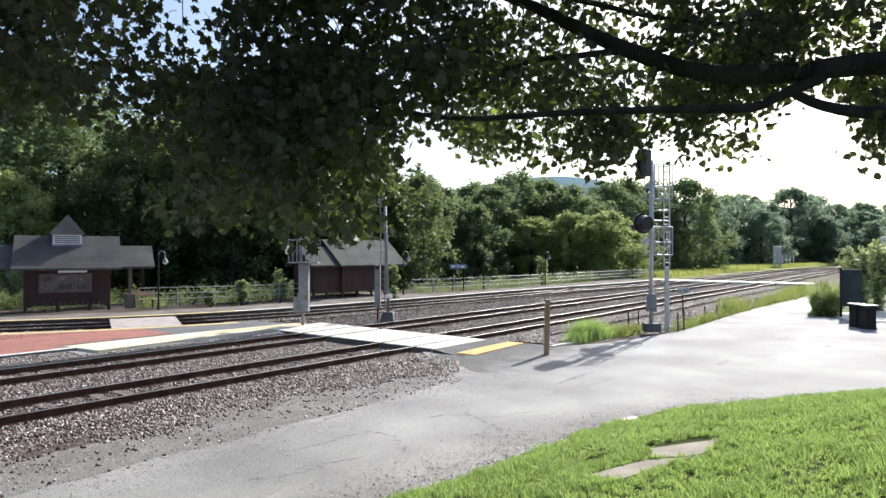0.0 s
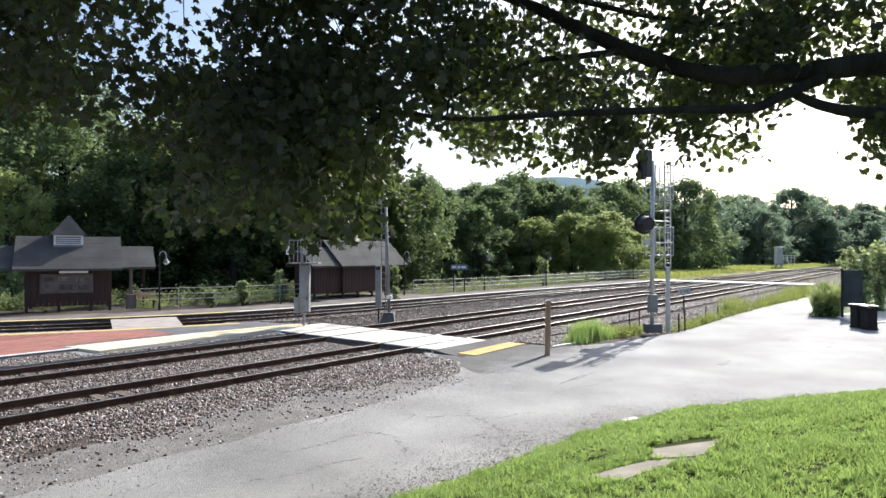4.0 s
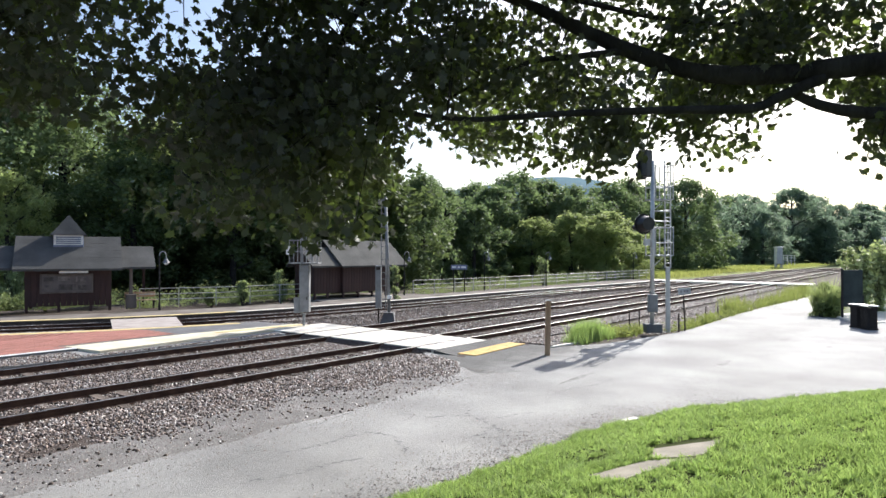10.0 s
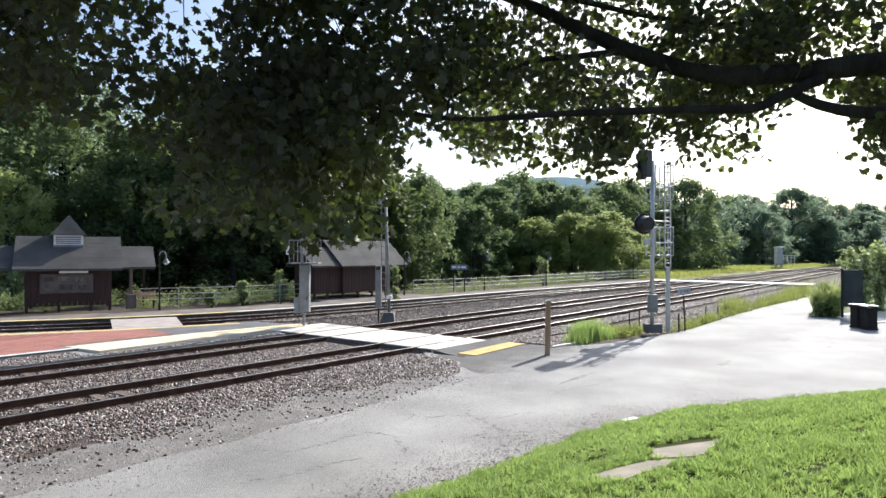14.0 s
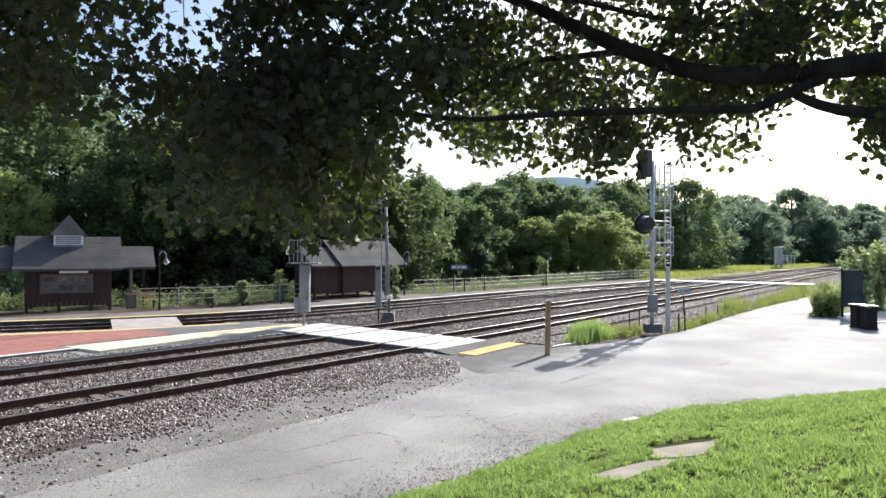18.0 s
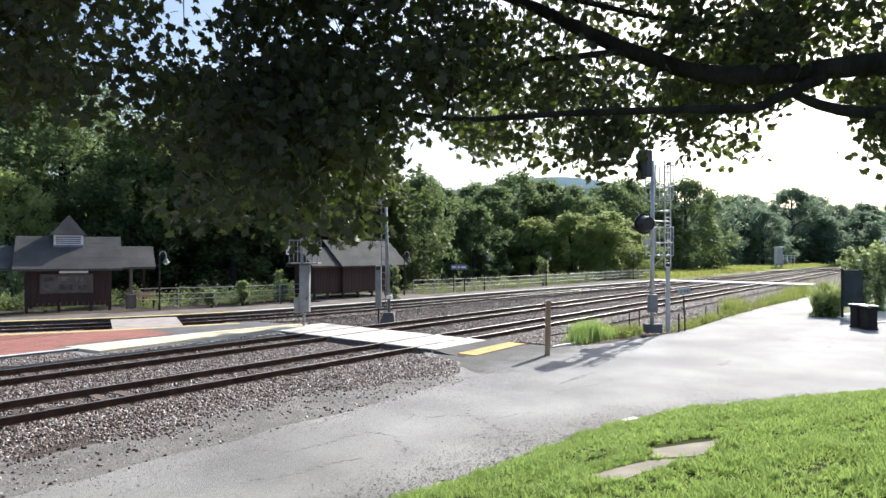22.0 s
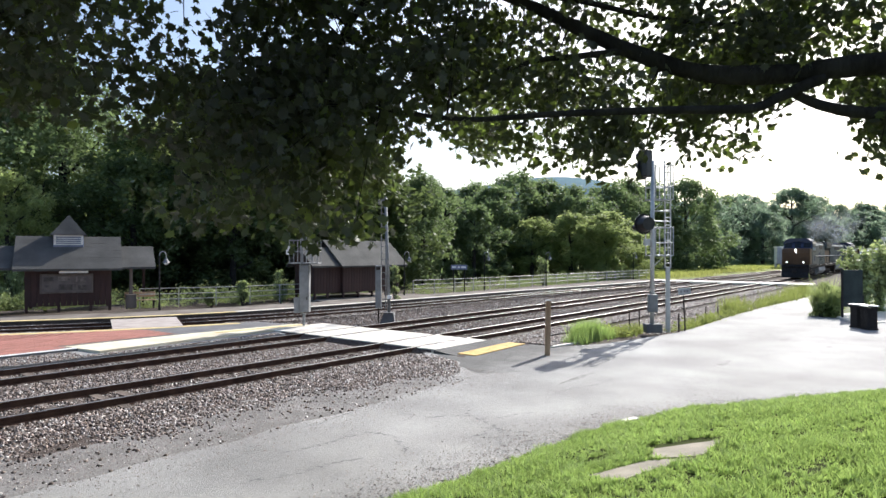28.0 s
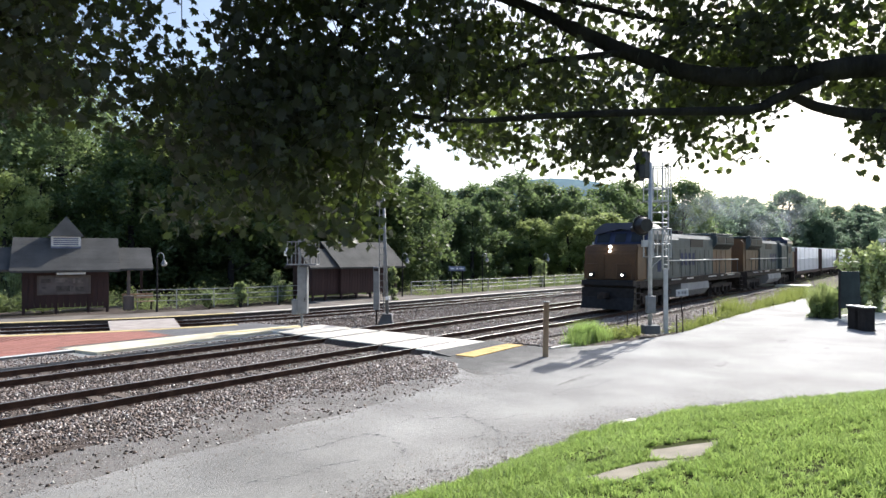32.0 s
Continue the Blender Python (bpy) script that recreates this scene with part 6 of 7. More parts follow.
def boards(t, x0, x1, y, z0, z1, name="wall_board", axis="x", material="brown_wood", n=None):
    """A wall of upright boards, each a piece."""
    n = n or max(2, round(abs(x1 - x0) / 0.24))
    w = (x1 - x0) / n
    bm = bmesh.new()
    box(bm, (0, 0, 0), ((abs(w) - 0.012), 0.06, z1 - z0), 0.008) if axis == "x" else box(bm, (0, 0, 0), (0.06, abs(w) - 0.012, z1 - z0), 0.008)
    me = finish(bm, name, material)
    for k in range(n):
        c = x0 + w * (k + 0.5)
        piece(name, me, t, pose(c, y, (z0 + z1) / 2) if axis == "x" else pose(y, c, (z0 + z1) / 2))


def shelter_small():
    """Shelter aligned with the far platform: near corner at its origin."""
    t = thing("platform_shelter", pose(27.6, 31.3, 0.06), "brown timber platform shelter with a grey shingled gable roof", "shelter")
    L, D = 5.1, 3.0
    boards(t, 1.0, L, 0, 0.36, 2.15)
    boards(t, -1.2, 0.96, 0.2, 0.36, 2.15)
    boards(t, 0.2, 2.1, -1.2, 0.36, 2.15, axis="y")
    boards(t, 0, D, 1.0, 0.36, 2.15, axis="y")
    boards(t, 0, D, L, 0.36, 2.15, axis="y")
    bm = bmesh.new()
    box(bm, (L / 2 + 0.5, D - 0.05, 1.25), (L - 1.1, 0.06, 1.7))
    part("back_wall", bm, "brown_wood", t)
    for px, py in ((-1.14, 0.26), (1.06, 0.06), (L - 0.06, 0.06), (2.4, 0.05), (3.7, 0.05), (-0.1, 0.26), (-1.14, 2.04), (L - 0.06, D - 0.06), (6.3, 0.1), (6.3, D - 0.1)):
        bm = bmesh.new()
        box(bm, (px, py, 1.1), (0.13, 0.13, 2.2), 0.01)
        part("post", bm, "brown_wood", t)
    gable_roof(t, 1.0, 6.4, 0, D, 2.1, 3.8, 0.42)
    gable_roof(t, -1.35, 0.5, 0.15, 2.15, 2.12, 3.3, 0.3, 7)


def shelter_station():
    t = thing("station_shelter", pose(11.7, 35.4, 0.06, 0, 0, -22), "brown timber station shelter with grey roofs and a louvred cupola", "shelter")
    L, D = 3.7, 3.2
    boards(t, 0, L, 0, 0.3, 2.2)
    boards(t, 0, D, 0, 0.3, 2.2, axis="y")
    boards(t, 0, D, L, 0.3, 2.2, axis="y")
    bm = bmesh.new()
    box(bm, (L / 2, D - 0.05, 1.25), (L, 0.06, 1.9))
    part("back_wall", bm, "brown_wood", t)
    for px, py in ((0.05, 0.05), (L - 0.05, 0.05), (1.4, 0.04), (2.8, 0.04), (0.05, D - 0.1), (L - 0.05, D - 0.1), (L + 1.75, D - 0.3), (-2.4, 0.3), (-2.4, D - 0.3)):
        bm = bmesh.new()
        box(bm, (px, py, 1.1), (0.14, 0.14, 2.2), 0.01)
        part("post", bm, "brown_wood", t)
    bm = bmesh.new()
    box(bm, (L + 0.95, 0.3, 1.1), (0.16, 0.16, 2.2), 0.015)
    part("porch_post", bm, "dull_wood", t, "weathered wooden porch post")
    bm = bmesh.new()
    box(bm, (L + 0.95, 0.3, 0.42), (0.5, 0.5, 0.72), 0.03)
    part("post_casing", bm, "dull_wood", t, "weathered wooden casing round the post")
    gable_roof(t, -0.1, L + 0.1, 0, D, 2.15, 3.8, 0.4)
    gable_roof(t, L + 0.55, L + 1.8, 0.3, D - 0.3, 2.2, 3.3, 0.3, 7)
    gable_roof(t, -2.6, -0.55, 0.3, D - 0.3, 2.2, 3.3, 0.3, 7)
    # cupola
    bm = bmesh.new()
    box(bm, (1.8, D / 2, 3.5), (1.34, 1.34, 0.8), 0.01)
    c = part("cupola", bm, "blue_sign", t, "boxy roof cupola with a pale louvre")
    bm = bmesh.new()
    box(bm, (1.8, D / 2 - 0.69, 3.6), (1.3, 0.04, 0.5), 0.01)
    part("louvre_frame", bm, "white_paint", c)
    for k in range(4):
        bm = bmesh.new()
        box(bm, (1.8, D / 2 - 0.72, 3.44 + k * 0.1), (1.1, 0.03, 0.05), 0, 0, 30)
        part("louvre", bm, "blue_sign", c)
    bm = bmesh.new()
    bmesh.ops.create_cone(bm, cap_ends=True, segments=4, radius1=1.16, radius2=0.02, depth=1.05, matrix=Matrix.Translation((1.8, D / 2, 4.38)) @ Matrix.Rotation(radians(45), 4, "Z"))
    part("cupola_roof", bm, "shingle", c)
    # notice board with posters, and the name strip
    bm = bmesh.new()
    for c, size in (((1.75, -0.06, 1.86), (2.3, 0.07, 0.08)), ((1.75, -0.06, 0.98), (2.3, 0.07, 0.08)), ((0.64, -0.06, 1.42), (0.08, 0.07, 0.8)), ((2.86, -0.06, 1.42), (0.08, 0.07, 0.8))):
        box(bm, c, size, 0.008)
    part("notice_board_frame", bm, "dull_wood", t, "weathered wooden notice board frame")
    bm = bmesh.new()
    box(bm, (1.75, -0.045, 1.42), (2.16, 0.03, 0.82), 0.004)
    w = part("notice_board", bm, "board_paint", t, "faded notice board with posters")
    for px, pz, pw, ph in ((0.98, 1.64, 0.42, 0.2), (1.62, 1.66, 0.5, 0.22), (2.36, 1.62, 0.44, 0.24), (0.98, 1.22, 0.36, 0.26), (1.7, 1.24, 0.6, 0.28), (2.42, 1.2, 0.38, 0.24), (2.1, 1.22, 0.1, 0.3)):
        bm = bmesh.new()
        box(bm, (px, -0.066, pz), (pw, 0.008, ph))
        part("poster", bm, "poster", w)
    bm = bmesh.new()
    box(bm, (2.05, -0.3, 2.02), (1.25, 0.04, 0.16), 0.005)
    part("sign_board", bm, "white_paint", t, "white blank name strip under the eaves")
    # bench and box beside the shelter
    x, y = 16.6, 33.9
    b = thing("bench", pose(x, y, 0.06, 0, 0, -22), "weathered platform bench beside the shelter", "bench")
    for k in range(3):
        bm = bmesh.new()
        box(bm, (0, -0.15 + k * 0.15, 0.45), (1.5, 0.12, 0.04), 0.005)
        part("seat_slat", bm, "post_wood", b)
    for k in range(2):
        bm = bmesh.new()
        box(bm, (0, 0.27, 0.65 + k * 0.16), (1.5, 0.04, 0.11), 0.005)
        part("back_slat", bm, "post_wood", b)
    for px in (-0.65, 0.65):
        bm = bmesh.new()
        box(bm, (px, 0.05, 0.22), (0.06, 0.45, 0.44), 0.01)
        part("leg", bm, "iron", b)


# ---- train ----
SPEED, FRONT = 13.1, 31.25


def wheelset(t, x, parent_truck):
    bm = bmesh.new()
    rod(bm, (0, -0.82, 0), (0, 0.82, 0), 0.09, n=10)
    ax = part("wheelset", bm, "iron", parent_truck)
    ax.matrix_basis = pose(x, 0, 0.52)
    for s in (-1, 1):
        bm = bmesh.new()
        rod(bm, (0, s * 0.68, 0), (0, s * 0.82, 0), 0.53, n=24)
        rod(bm, (0, s * 0.64, 0), (0, s * 0.68, 0), 0.56, n=24)
        for k in range(6):
            a = k * 1.047
            box(bm, (0.3 * math.cos(a), s * 0.83, 0.3 * math.sin(a)), (0.12, 0.02, 0.12), 0, 0, 0, math.degrees(-a))
        part("wheel", bm, "iron", ax)
    AXLES.append(ax)
    return ax


AXLES = []


def truck(t, x, n=3, gap=1.95, spring=True):
    bm = bmesh.new()
    L = gap * (n - 1) + 1.3
    for s in (-1, 1):
        box(bm, (x, s * 1.02, 0.78), (L, 0.16, 0.26), 0.03)
        for k in range(n):
            xx = x + (k - (n - 1) / 2) * gap
            box(bm, (xx, s * 1.08, 0.55), (0.36, 0.2, 0.42), 0.03)
        for k in range(n - 1):
            xx = x + (k - (n - 2) / 2) * gap
            rod(bm, (xx, s * 1.08, 0.3), (xx, s * 1.08, 0.68), 0.13, n=10)
    box(bm, (x, 0, 0.85), (L * 0.6, 1.9, 0.25), 0.02)
    tr = part("truck", bm, "iron", t, "dark grimy truck frame")
    for k in range(n):
        wheelset(t, x + (k - (n - 1) / 2) * gap, tr)
    return tr


def locomotive(label):
    """Six-axle hood diesel: nose at x = 0 facing -x, length 22.3."""
    t = thing("locomotive", pose(0, 0, 0), label, "locomotive", "locomotives of the train")
    P = lambda name, bm, material, parent=t, lab="", smooth=False: part(name, bm, material, parent, lab, smooth)
    bm = bmesh.new()
    box(bm, (11.3, 0, 1.42), (21.0, 2.9, 0.34), 0.03)
    P("frame", bm, "iron")
    # plough, coupler and steps at the front
    bm = bmesh.new()
    extrude_y(bm, [(0.75, 0.12), (0.45, 0.14), (0.62, 0.75), (0.62, 1.25), (0.95, 1.25), (0.95, 0.12)], -1.45, 1.45)
    P("plough", bm, "black")
    bm = bmesh.new()
    box(bm, (0.25, 0, 0.86), (0.7, 0.26, 0.3), 0.05)
    box(bm, (-0.02, 0.06, 0.86), (0.24, 0.36, 0.34), 0.06)
    P("coupler", bm, "iron")
    for x in (0.95, 21.75):
        for s in (-1, 1):
            bm = bmesh.new()
            for k in range(4):
                box(bm, (x, s * 1.36, 0.36 + k * 0.32), (0.62, 0.34, 0.05))
            box(bm, (x + 0.32, s * 1.36, 0.85), (0.03, 0.34, 1.1))
            P("steps", bm, "iron")
    bm = bmesh.new()
    box(bm, (22.1, 0, 0.86), (0.6, 0.28, 0.32), 0.05)
    P("rear_coupler", bm, "iron")
    bm = bmesh.new()
    box(bm, (21.9, 0, 0.9), (0.12, 2.7, 1.0), 0.03)
    P("rear_pilot", bm, "iron")
    bm = bmesh.new()
    box(bm, (0.7, 0, 1.5), (0.35, 2.9, 0.3), 0.05)
    P("anticlimber", bm, "black")
    # nose
    bm = bmesh.new()
    extrude_y(bm, [(0.95, 1.6), (0.95, 3.1), (1.12, 3.5), (2.5, 3.58), (2.5, 1.6)], -1.48, 1.48)
    bmesh.ops.bevel(bm, geom=bm.edges[:], offset=0.09, segments=3, affect="EDGES")
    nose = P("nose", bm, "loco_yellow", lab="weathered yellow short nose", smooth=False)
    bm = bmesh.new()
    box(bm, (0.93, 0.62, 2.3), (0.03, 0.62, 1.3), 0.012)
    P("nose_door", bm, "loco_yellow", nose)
    # cab
    bm = bmesh.new()
    extrude_y(bm, [(2.2, 1.6), (2.2, 3.45), (2.62, 4.25), (2.8, 4.48), (5.0, 4.48), (5.0, 1.6)], -1.52, 1.52)
    bmesh.ops.bevel(bm, geom=[e for e in bm.edges if abs(e.verts[0].co.y - e.verts[1].co.y) < 0.01], offset=0.10, segments=3, affect="EDGES")
    cab = P("cab", bm, "loco_grey", lab="grey cab side")
    bm = bmesh.new()
    prof = [(-1.56, 4.1), (-1.53, 4.3), (-1.05, 4.68), (-0.9, 4.73), (0.9, 4.73), (1.05, 4.68), (1.53, 4.3), (1.56, 4.1), (1.5, 4.1), (0, 4.4), (-1.5, 4.1)]
    extrude_x(bm, prof, 2.35, 5.15)
    P("cab_roof", bm, "loco_blue", cab, "dark blue cab roof")
    bm = bmesh.new()
    extrude_y(bm, [(2.17, 3.5), (2.6, 4.3), (2.66, 4.3), (2.24, 3.5)], -1.5, 1.5)
    P("cab_front", bm, "loco_mark", cab, "dark blue cab front")
    for y in (-0.98, 0.0, 0.98):
        bm = bmesh.new()
        extrude_y(bm, [(2.225, 3.66), (2.46, 4.14), (2.49, 4.14), (2.255, 3.66)], y - (0.36 if y else 0.3), y + (0.36 if y else 0.3))
        P("windscreen", bm, "glass", cab)
    for s in (-1, 1):
        for x0 in (3.25, 4.1):
            bm = bmesh.new()
            box(bm, (x0 + 0.32, s * 1.53, 3.45), (0.68, 0.03, 0.72), 0.01)
            w = P("side_window", bm, "black", cab)
            bm = bmesh.new()
            box(bm, (x0 + 0.32, s * 1.548, 3.45), (0.56, 0.012, 0.6), 0.004)
            P("pane", bm, "loco_pane", w)
        bm = bmesh.new()
        box(bm, (2.62, s * 1.66, 3.5), (0.05, 0.26, 0.4), 0.01)
        P("mirror", bm, "silver", cab)
        bm = bmesh.new()
        box(bm, (4.0, s * 1.535, 2.35), (0.5, 0.01, 0.62))
        P("number_patch", bm, "loco_mark", cab, "blue unreadable marking")
    # lights
    for k in (-0.13, 0.13):
        bm = bmesh.new()
        rod(bm, (1.05, 0, 3.3 + k * 0.9), (0.92, 0, 3.29 + k * 0.9), 0.07, n=14)
        P("headlight", bm, "headlight", nose, "lit headlight")
    for s in (-1, 1):
        bm = bmesh.new()
        box(bm, (0.6, s * 0.86, 1.93), (0.2, 0.26, 0.26), 0.03)
        d = P("ditch_light_box", bm, "black")
        bm = bmesh.new()
        rod(bm, (0.5, s * 0.86, 1.93), (0.485, s * 0.86, 1.93), 0.06, n=14)
        P("ditch_light", bm, "headlight", d, "lit ditch light")
        bm = bmesh.new()
        box(bm, (2.42, s * 0.62, 4.4), (0.12, 0.55, 0.16), 0.02)
        P("number_board", bm, "white_paint", cab)
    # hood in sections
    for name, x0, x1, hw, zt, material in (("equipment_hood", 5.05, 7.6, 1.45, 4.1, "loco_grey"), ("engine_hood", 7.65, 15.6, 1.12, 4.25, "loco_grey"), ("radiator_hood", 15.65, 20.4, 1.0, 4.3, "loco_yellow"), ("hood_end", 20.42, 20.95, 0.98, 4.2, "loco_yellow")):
        bm = bmesh.new()
        extrude_x(bm, [(-hw, 1.6), (-hw, zt - 0.25), (-hw + 0.22, zt), (hw - 0.22, zt), (hw, zt - 0.25), (hw, 1.6)], x0, x1)
        h = P(name, bm, material)
        n = int((x1 - x0) / 0.95)
        for k in range(n):
            for s in (-1, 1):
                bm = bmesh.new()
                xx = x0 + (k + 0.5) * (x1 - x0) / n
                box(bm, (xx, s * (hw + 0.012), 2.55), ((x1 - x0) / n - 0.06, 0.03, 1.55), 0.006)
                dd = P("hood_door", bm, material, h)
                bm = bmesh.new()
                box(bm, (xx + 0.3, s * (hw + 0.035), 2.5), (0.04, 0.03, 0.16))
                P("latch", bm, "iron", dd)
    for s in (-1, 1):
        bm = bmesh.new()
        extrude_x(bm, [(s * 1.0, 3.35), (s * 1.36, 3.75), (s * 1.36, 4.3), (s * 1.0, 4.35)], 15.7, 20.2)
        wing = P("radiator_wing", bm, "loco_grey", lab="flared grey radiator wing")
        for k in range(2):
            bm = bmesh.new()
            box(bm, (16.9 + k * 2.2, s * 1.37, 4.02), (1.9, 0.02, 0.42))
            P("grille", bm, "black", wing)
            bm = bmesh.new()
            box(bm, (16.9 + k * 2.2, s * 1.19, 3.53), (1.9, 0.4, 0.02), 0, 0, s * 48)
            P("under_grille", bm, "black", wing)
        bm = bmesh.new()
        box(bm, (12.0, s * 1.145, 3.72), (2.6, 0.02, 0.5))
        P("intake_grille", bm, "black")
        bm = bmesh.new()
        for k in range(4):
            box(bm, (9.0 + k * 0.75, s * 1.155, 2.7), (0.45, 0.008, 0.75))
        P("side_marking", bm, "loco_mark", lab="dark blue unreadable marking")
    bm = bmesh.new()
    box(bm, (17.9, 0, 4.42), (4.4, 2.66, 0.14), 0.03)
    P("radiator_roof", bm, "loco_grey")
    bm = bmesh.new()
    box(bm, (11.2, 0, 4.38), (1.1, 0.7, 0.3), 0.04)
    P("exhaust_stack", bm, "iron")
    bm = bmesh.new()
    box(bm, (6.3, 0, 4.2), (2.0, 1.9, 0.24), 0.05)
    P("air_intake", bm, "loco_grey")
    for k in range(3):
        bm = bmesh.new()
        rod(bm, (5.6, -0.3 + k * 0.15, 4.42), (5.1, -0.3 + k * 0.15, 4.48), 0.04, 0.09, 10)
        P("horn", bm, "iron")
    # walkway, handrails, tank, trucks
    for s in (-1, 1):
        bm = bmesh.new()
        box(bm, (13.2, s * 1.28, 1.6), (15.6, 0.5, 0.05))
        P("walkway", bm, "iron")
        bm = bmesh.new()
        rod(bm, (5.3, s * 1.5, 2.65), (20.9, s * 1.5, 2.65), 0.022, n=6)
        hr = P("handrail", bm, "white_steel")
        for x in np.arange(7.8, 20.9, 1.6):
            bm = bmesh.new()
            rod(bm, (x, s * 1.5, 1.6), (x, s * 1.5, 2.65), 0.02, n=6)
            P("stanchion", bm, "loco_grey", hr)
        bm = bmesh.new()
        for y0 in (0.5, 1.3):
            rod(bm, (0.62, s * y0, 1.6), (0.62, s * y0, 2.5), 0.02, n=6)
        rod(bm, (0.62, s * 0.5, 2.5), (0.62, s * 1.3, 2.5), 0.02, n=6)
        P("front_rail", bm, "loco_yellow")
        # painted highlights: white dashes where the walkway's edge catches the sun
        bm = bmesh.new()
        for x0, x1 in ((6.2, 7.9), (9.0, 10.2), (13.4, 15.2), (16.4, 17.0), (18.0, 19.8)):
            box(bm, ((x0 + x1) / 2, s * 1.465, 1.55), (x1 - x0, 0.02, 0.1))
        P("sill_stripe", bm, "white_steel", lab="white painted-in sun glints along the walkway's edge")
    bm = bmesh.new()
    extrude_x(bm, [(-1.4, 1.25), (-1.45, 0.8), (-1.15, 0.42), (1.15, 0.42), (1.45, 0.8), (1.4, 1.25)], 8.0, 13.6)
    P("fuel_tank", bm, "tank", lab="pale grey fuel tank")
    truck(t, 4.6)
    truck(t, 18.0)
    return t


def freight_car(label, load, length=18.0):
    t = thing("flat_car", pose(0, 0, 0), label, "freight car", "freight cars of the train")
    bm = bmesh.new()
    box(bm, (length / 2, 0, 1.0), (length - 0.8, 2.8, 0.26), 0.02)
    part("deck", bm, "car_red", t)
    bm = bmesh.new()
    box(bm, (length / 2, 0, 0.75), (length - 1.5, 0.7, 0.4), 0.02)
    part("sill", bm, "iron", t)
    for x in (0.5, length - 0.5):
        bm = bmesh.new()
        box(bm, (x, 0, 2.4), (0.18, 2.8, 2.7), 0.02)
        part("bulkhead", bm, "car_red", t)
    for x in (0.0, length):
        bm = bmesh.new()
        box(bm, (x, 0, 0.86), (0.7, 0.26, 0.3), 0.05)
        part("coupler", bm, "iron", t)
    rng = random.Random(5)
    n = 3
    w = (length - 2.4) / n
    for k in range(n):
        for j in range(2):
            bm = bmesh.new()
            box(bm, (1.2 + (k + 0.5) * w, rng.uniform(-0.05, 0.05), 1.82 + j * 1.32), (w - 0.02, 2.62, 1.31), 0.05)
            part("wrapped_bundle", bm, load, t, "white plastic-wrapped lumber bundle")
    for x in np.arange(2.6, length - 1, 3.1):
        bm = bmesh.new()
        rod(bm, (x, -1.345, 1.1), (x, -1.345, 3.8), 0.012, n=5)
        rod(bm, (x, -1.345, 3.8), (x, 1.345, 3.8), 0.012, n=5)
        part("strap", bm, "tank", t)
    truck(t, 2.6, 2, 1.75)
    truck(t, length - 2.6, 2, 1.75)
    return t


def exhaust(label, x):
    """Thin diesel smoke over a locomotive, in see-through flakes that travel with it."""
    rng = np.random.default_rng(int(x))
    n = 22
    f = np.sort(rng.random(n))
    p = np.stack((x + 26 * f ** 1.2, rng.normal(0, 0.35 + 1.3 * f), 4.9 + 3.0 * f ** 0.6 + rng.normal(0, 0.3 + 0.6 * f)), 1)
    me = stamp("smoke", [(-0.5, -0.4, 0), (0.1, -0.55, 0.1), (0.55, -0.05, 0), (0.3, 0.5, -0.1), (-0.4, 0.45, 0.05)], [(0, 1, 2, 3, 4)], p, random_turns(n, rng, 2.0 + 2.4 * f), "smoke")
    o = tagged(new("exhaust_smoke", me), label, "smoke", kind="stuff")
    return o


TRAIN = []


def train():
    a = locomotive("grey diesel locomotive with yellow nose and lit headlights")
    m1 = len(AXLES)
    TRAIN.append((a, 0.0, 0, AXLES[:m1]))
    b = locomotive("grey diesel locomotive running cab-last behind the leader")
    TRAIN.append((b, 45.6, 180, AXLES[m1:]))
    TRAIN.append((exhaust("thin blue-grey diesel exhaust drifting over the locomotive", 11.0), 0.0, 0, []))
    TRAIN.append((exhaust("thin blue-grey diesel exhaust drifting over the locomotive", 33.0), 0.0, 0, []))
    m2 = len(AXLES)
    off = 46.4
    for k in range(3):
        c = freight_car("flat car carrying white plastic-wrapped lumber", "wrap")
        TRAIN.append((c, off, 0, AXLES[m2:]))
        m2 = len(AXLES)
        off += 19.0


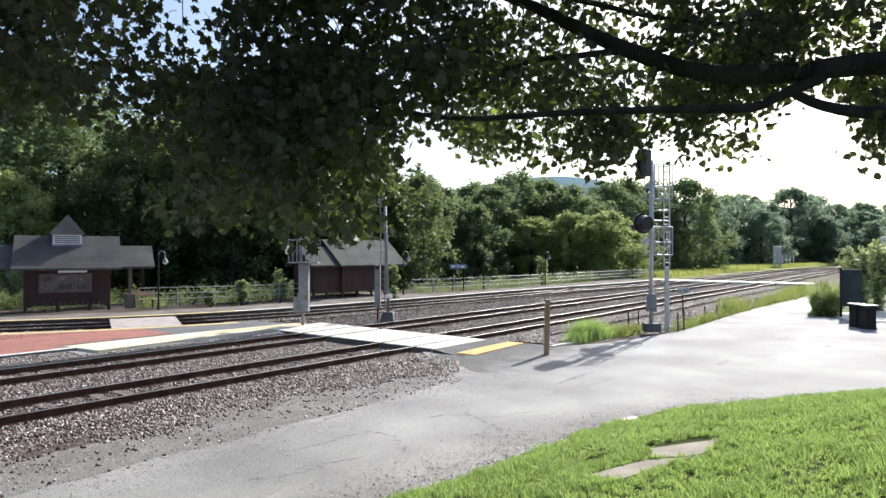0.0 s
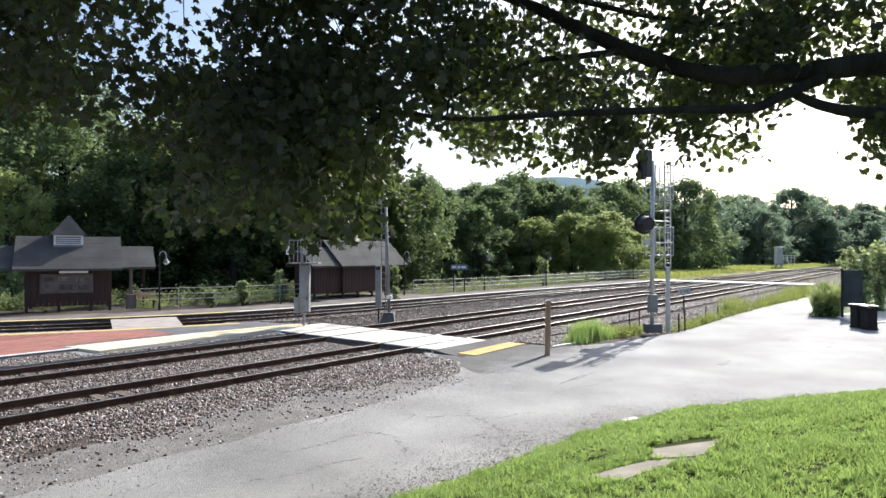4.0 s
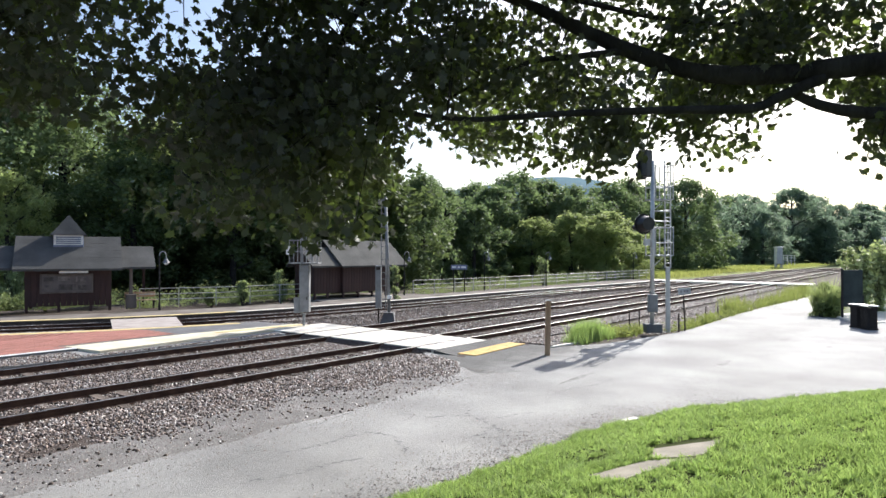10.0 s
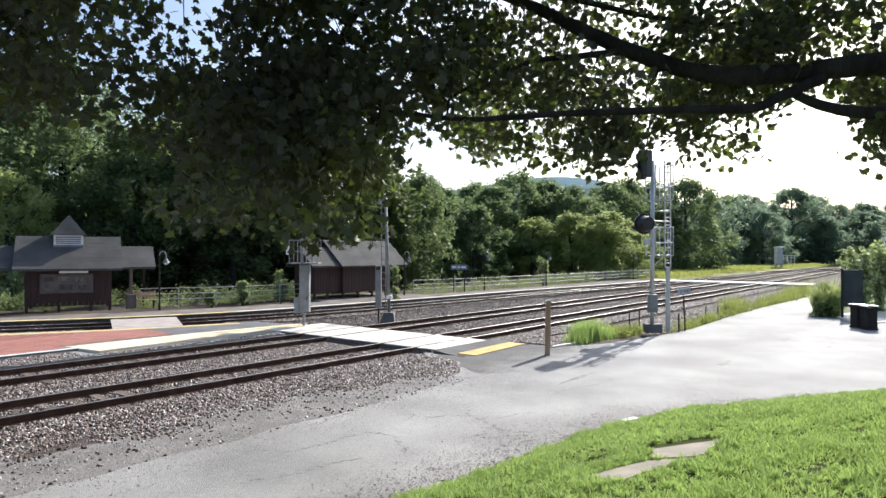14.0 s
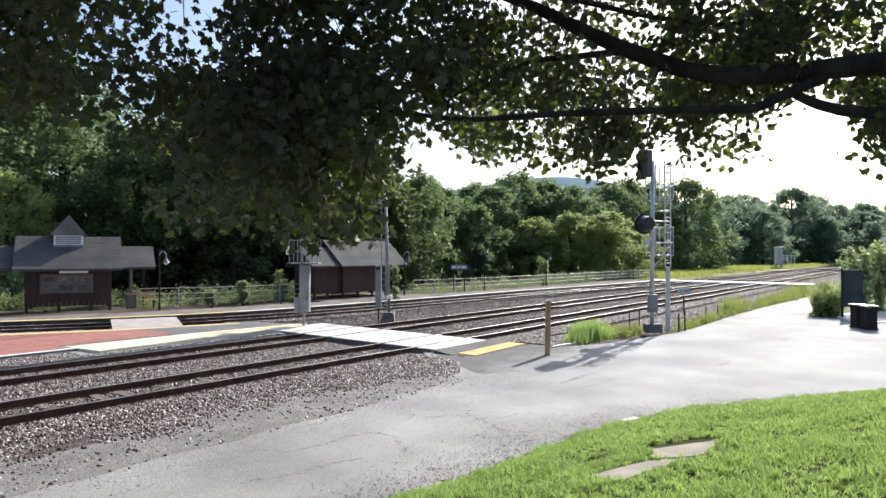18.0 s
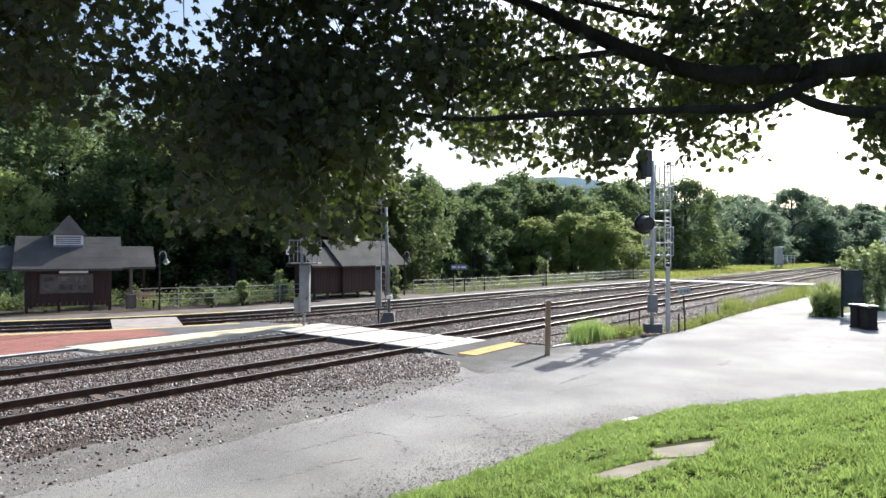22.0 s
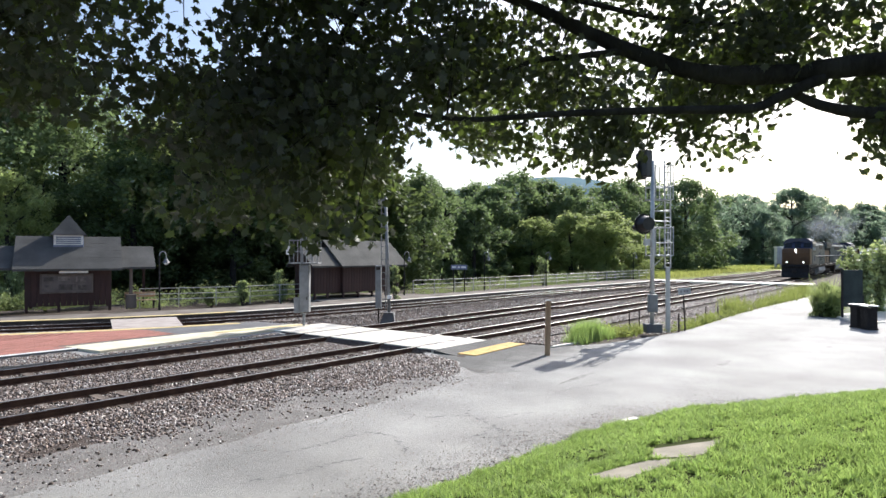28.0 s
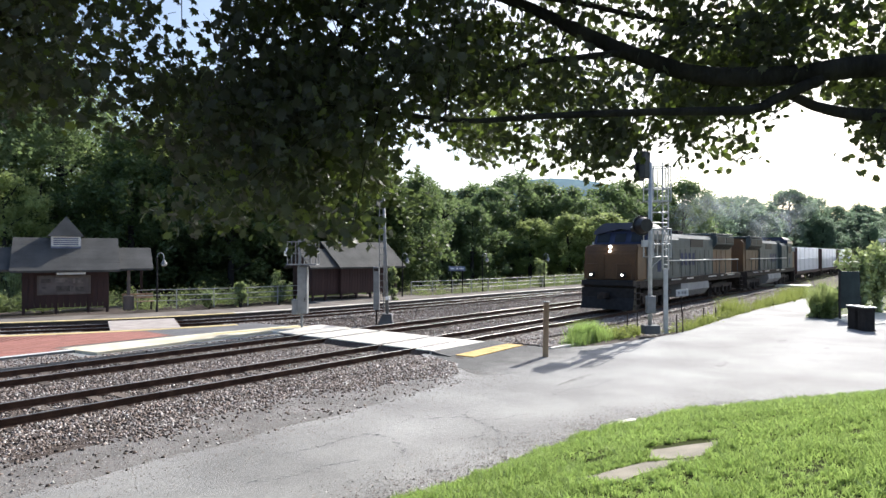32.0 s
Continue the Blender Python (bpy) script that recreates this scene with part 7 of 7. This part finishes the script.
def motions():
    """Sprays of the maple stir; the train runs down the near track at a steady speed and its wheels turn with it."""
    times = [float(t) for t in range(0, 25)] + [round(24.0 + 0.1 * k, 1) for k in range(10, 81)]
    for k, (ob, much) in enumerate(STIRRED):
        c = ob.matrix_basis.translation.copy()
        rows = []
        for j in range(97):
            t = j / 3
            a = much * (math.sin(t * 5.1 + k) * 0.45 + math.sin(t * 2.3 + 2 * k) * 0.35 + math.sin(t * 0.9 + 3 * k) * 0.4) * (0.6 + 0.4 * math.sin(t * 0.31 + k))
            rows.append((t, pose(c.x, c.y, c.z, a, 0.8 * a, 0.5 * a)))
        walk(ob, rows)
    for ob, off, rz, axles in TRAIN:
        rows = []
        for t in times:
            x = FRONT + SPEED * (32 - t) + off
            a = math.degrees(math.atan((sway(x + 5) - sway(x - 5)) / 10))
            rows.append((t, pose(x, T1 + sway(x), 0, 0, 0, rz + a)))
        walk(ob, rows)
        turn = math.degrees(SPEED / 30 / 0.53) * (1 if rz == 0 else -1)
        for ax in axles[:12]:
            x, y, z = ax.matrix_basis.translation
            spin = [(0.0, pose(x, y, z)), (25.0, pose(x, y, z))]
            for k in range(1, 211):
                spin.append((25.0 + k / 30, Matrix.Translation((x, y, z)) @ Matrix.Rotation(radians(-turn * k), 4, "Y")))
            walk(ax, spin)


ground()
road()
field()
ballast()
track("track_near", [Vector((x, T1 + sway(x))) for x in range(-60, 661, 8)], (1, 30), "near railway track with rusty rails on wooden ties")
track("track_middle", [Vector((x, T2 + sway(x))) for x in range(-60, 661, 8)], (1, 30), "second railway track with rusty rails on wooden ties")
track("track_loop", LOOP, (4, 30), "curving far railway track beside the platform")
crossing()
far_crossing()
platforms()
woods()
hill()
maple()
lawn()
flagstones()
weeds()
shrubs()
shelter_small()
shelter_station()
signal_right()
signal_middle_left()
signal_middle_right()
timber_post()
cracks()
fence()
for u, a in ((-14.6, 33.2), (-2.7, 45.0), (3.3, 51.3), (9.2, 57.5), (21.3, 72.2)):
    platform_lamp(*spot(u, a), 3.05)
name_board()
small_things()
train()
stones()
grit()
brick_paving()
motions()
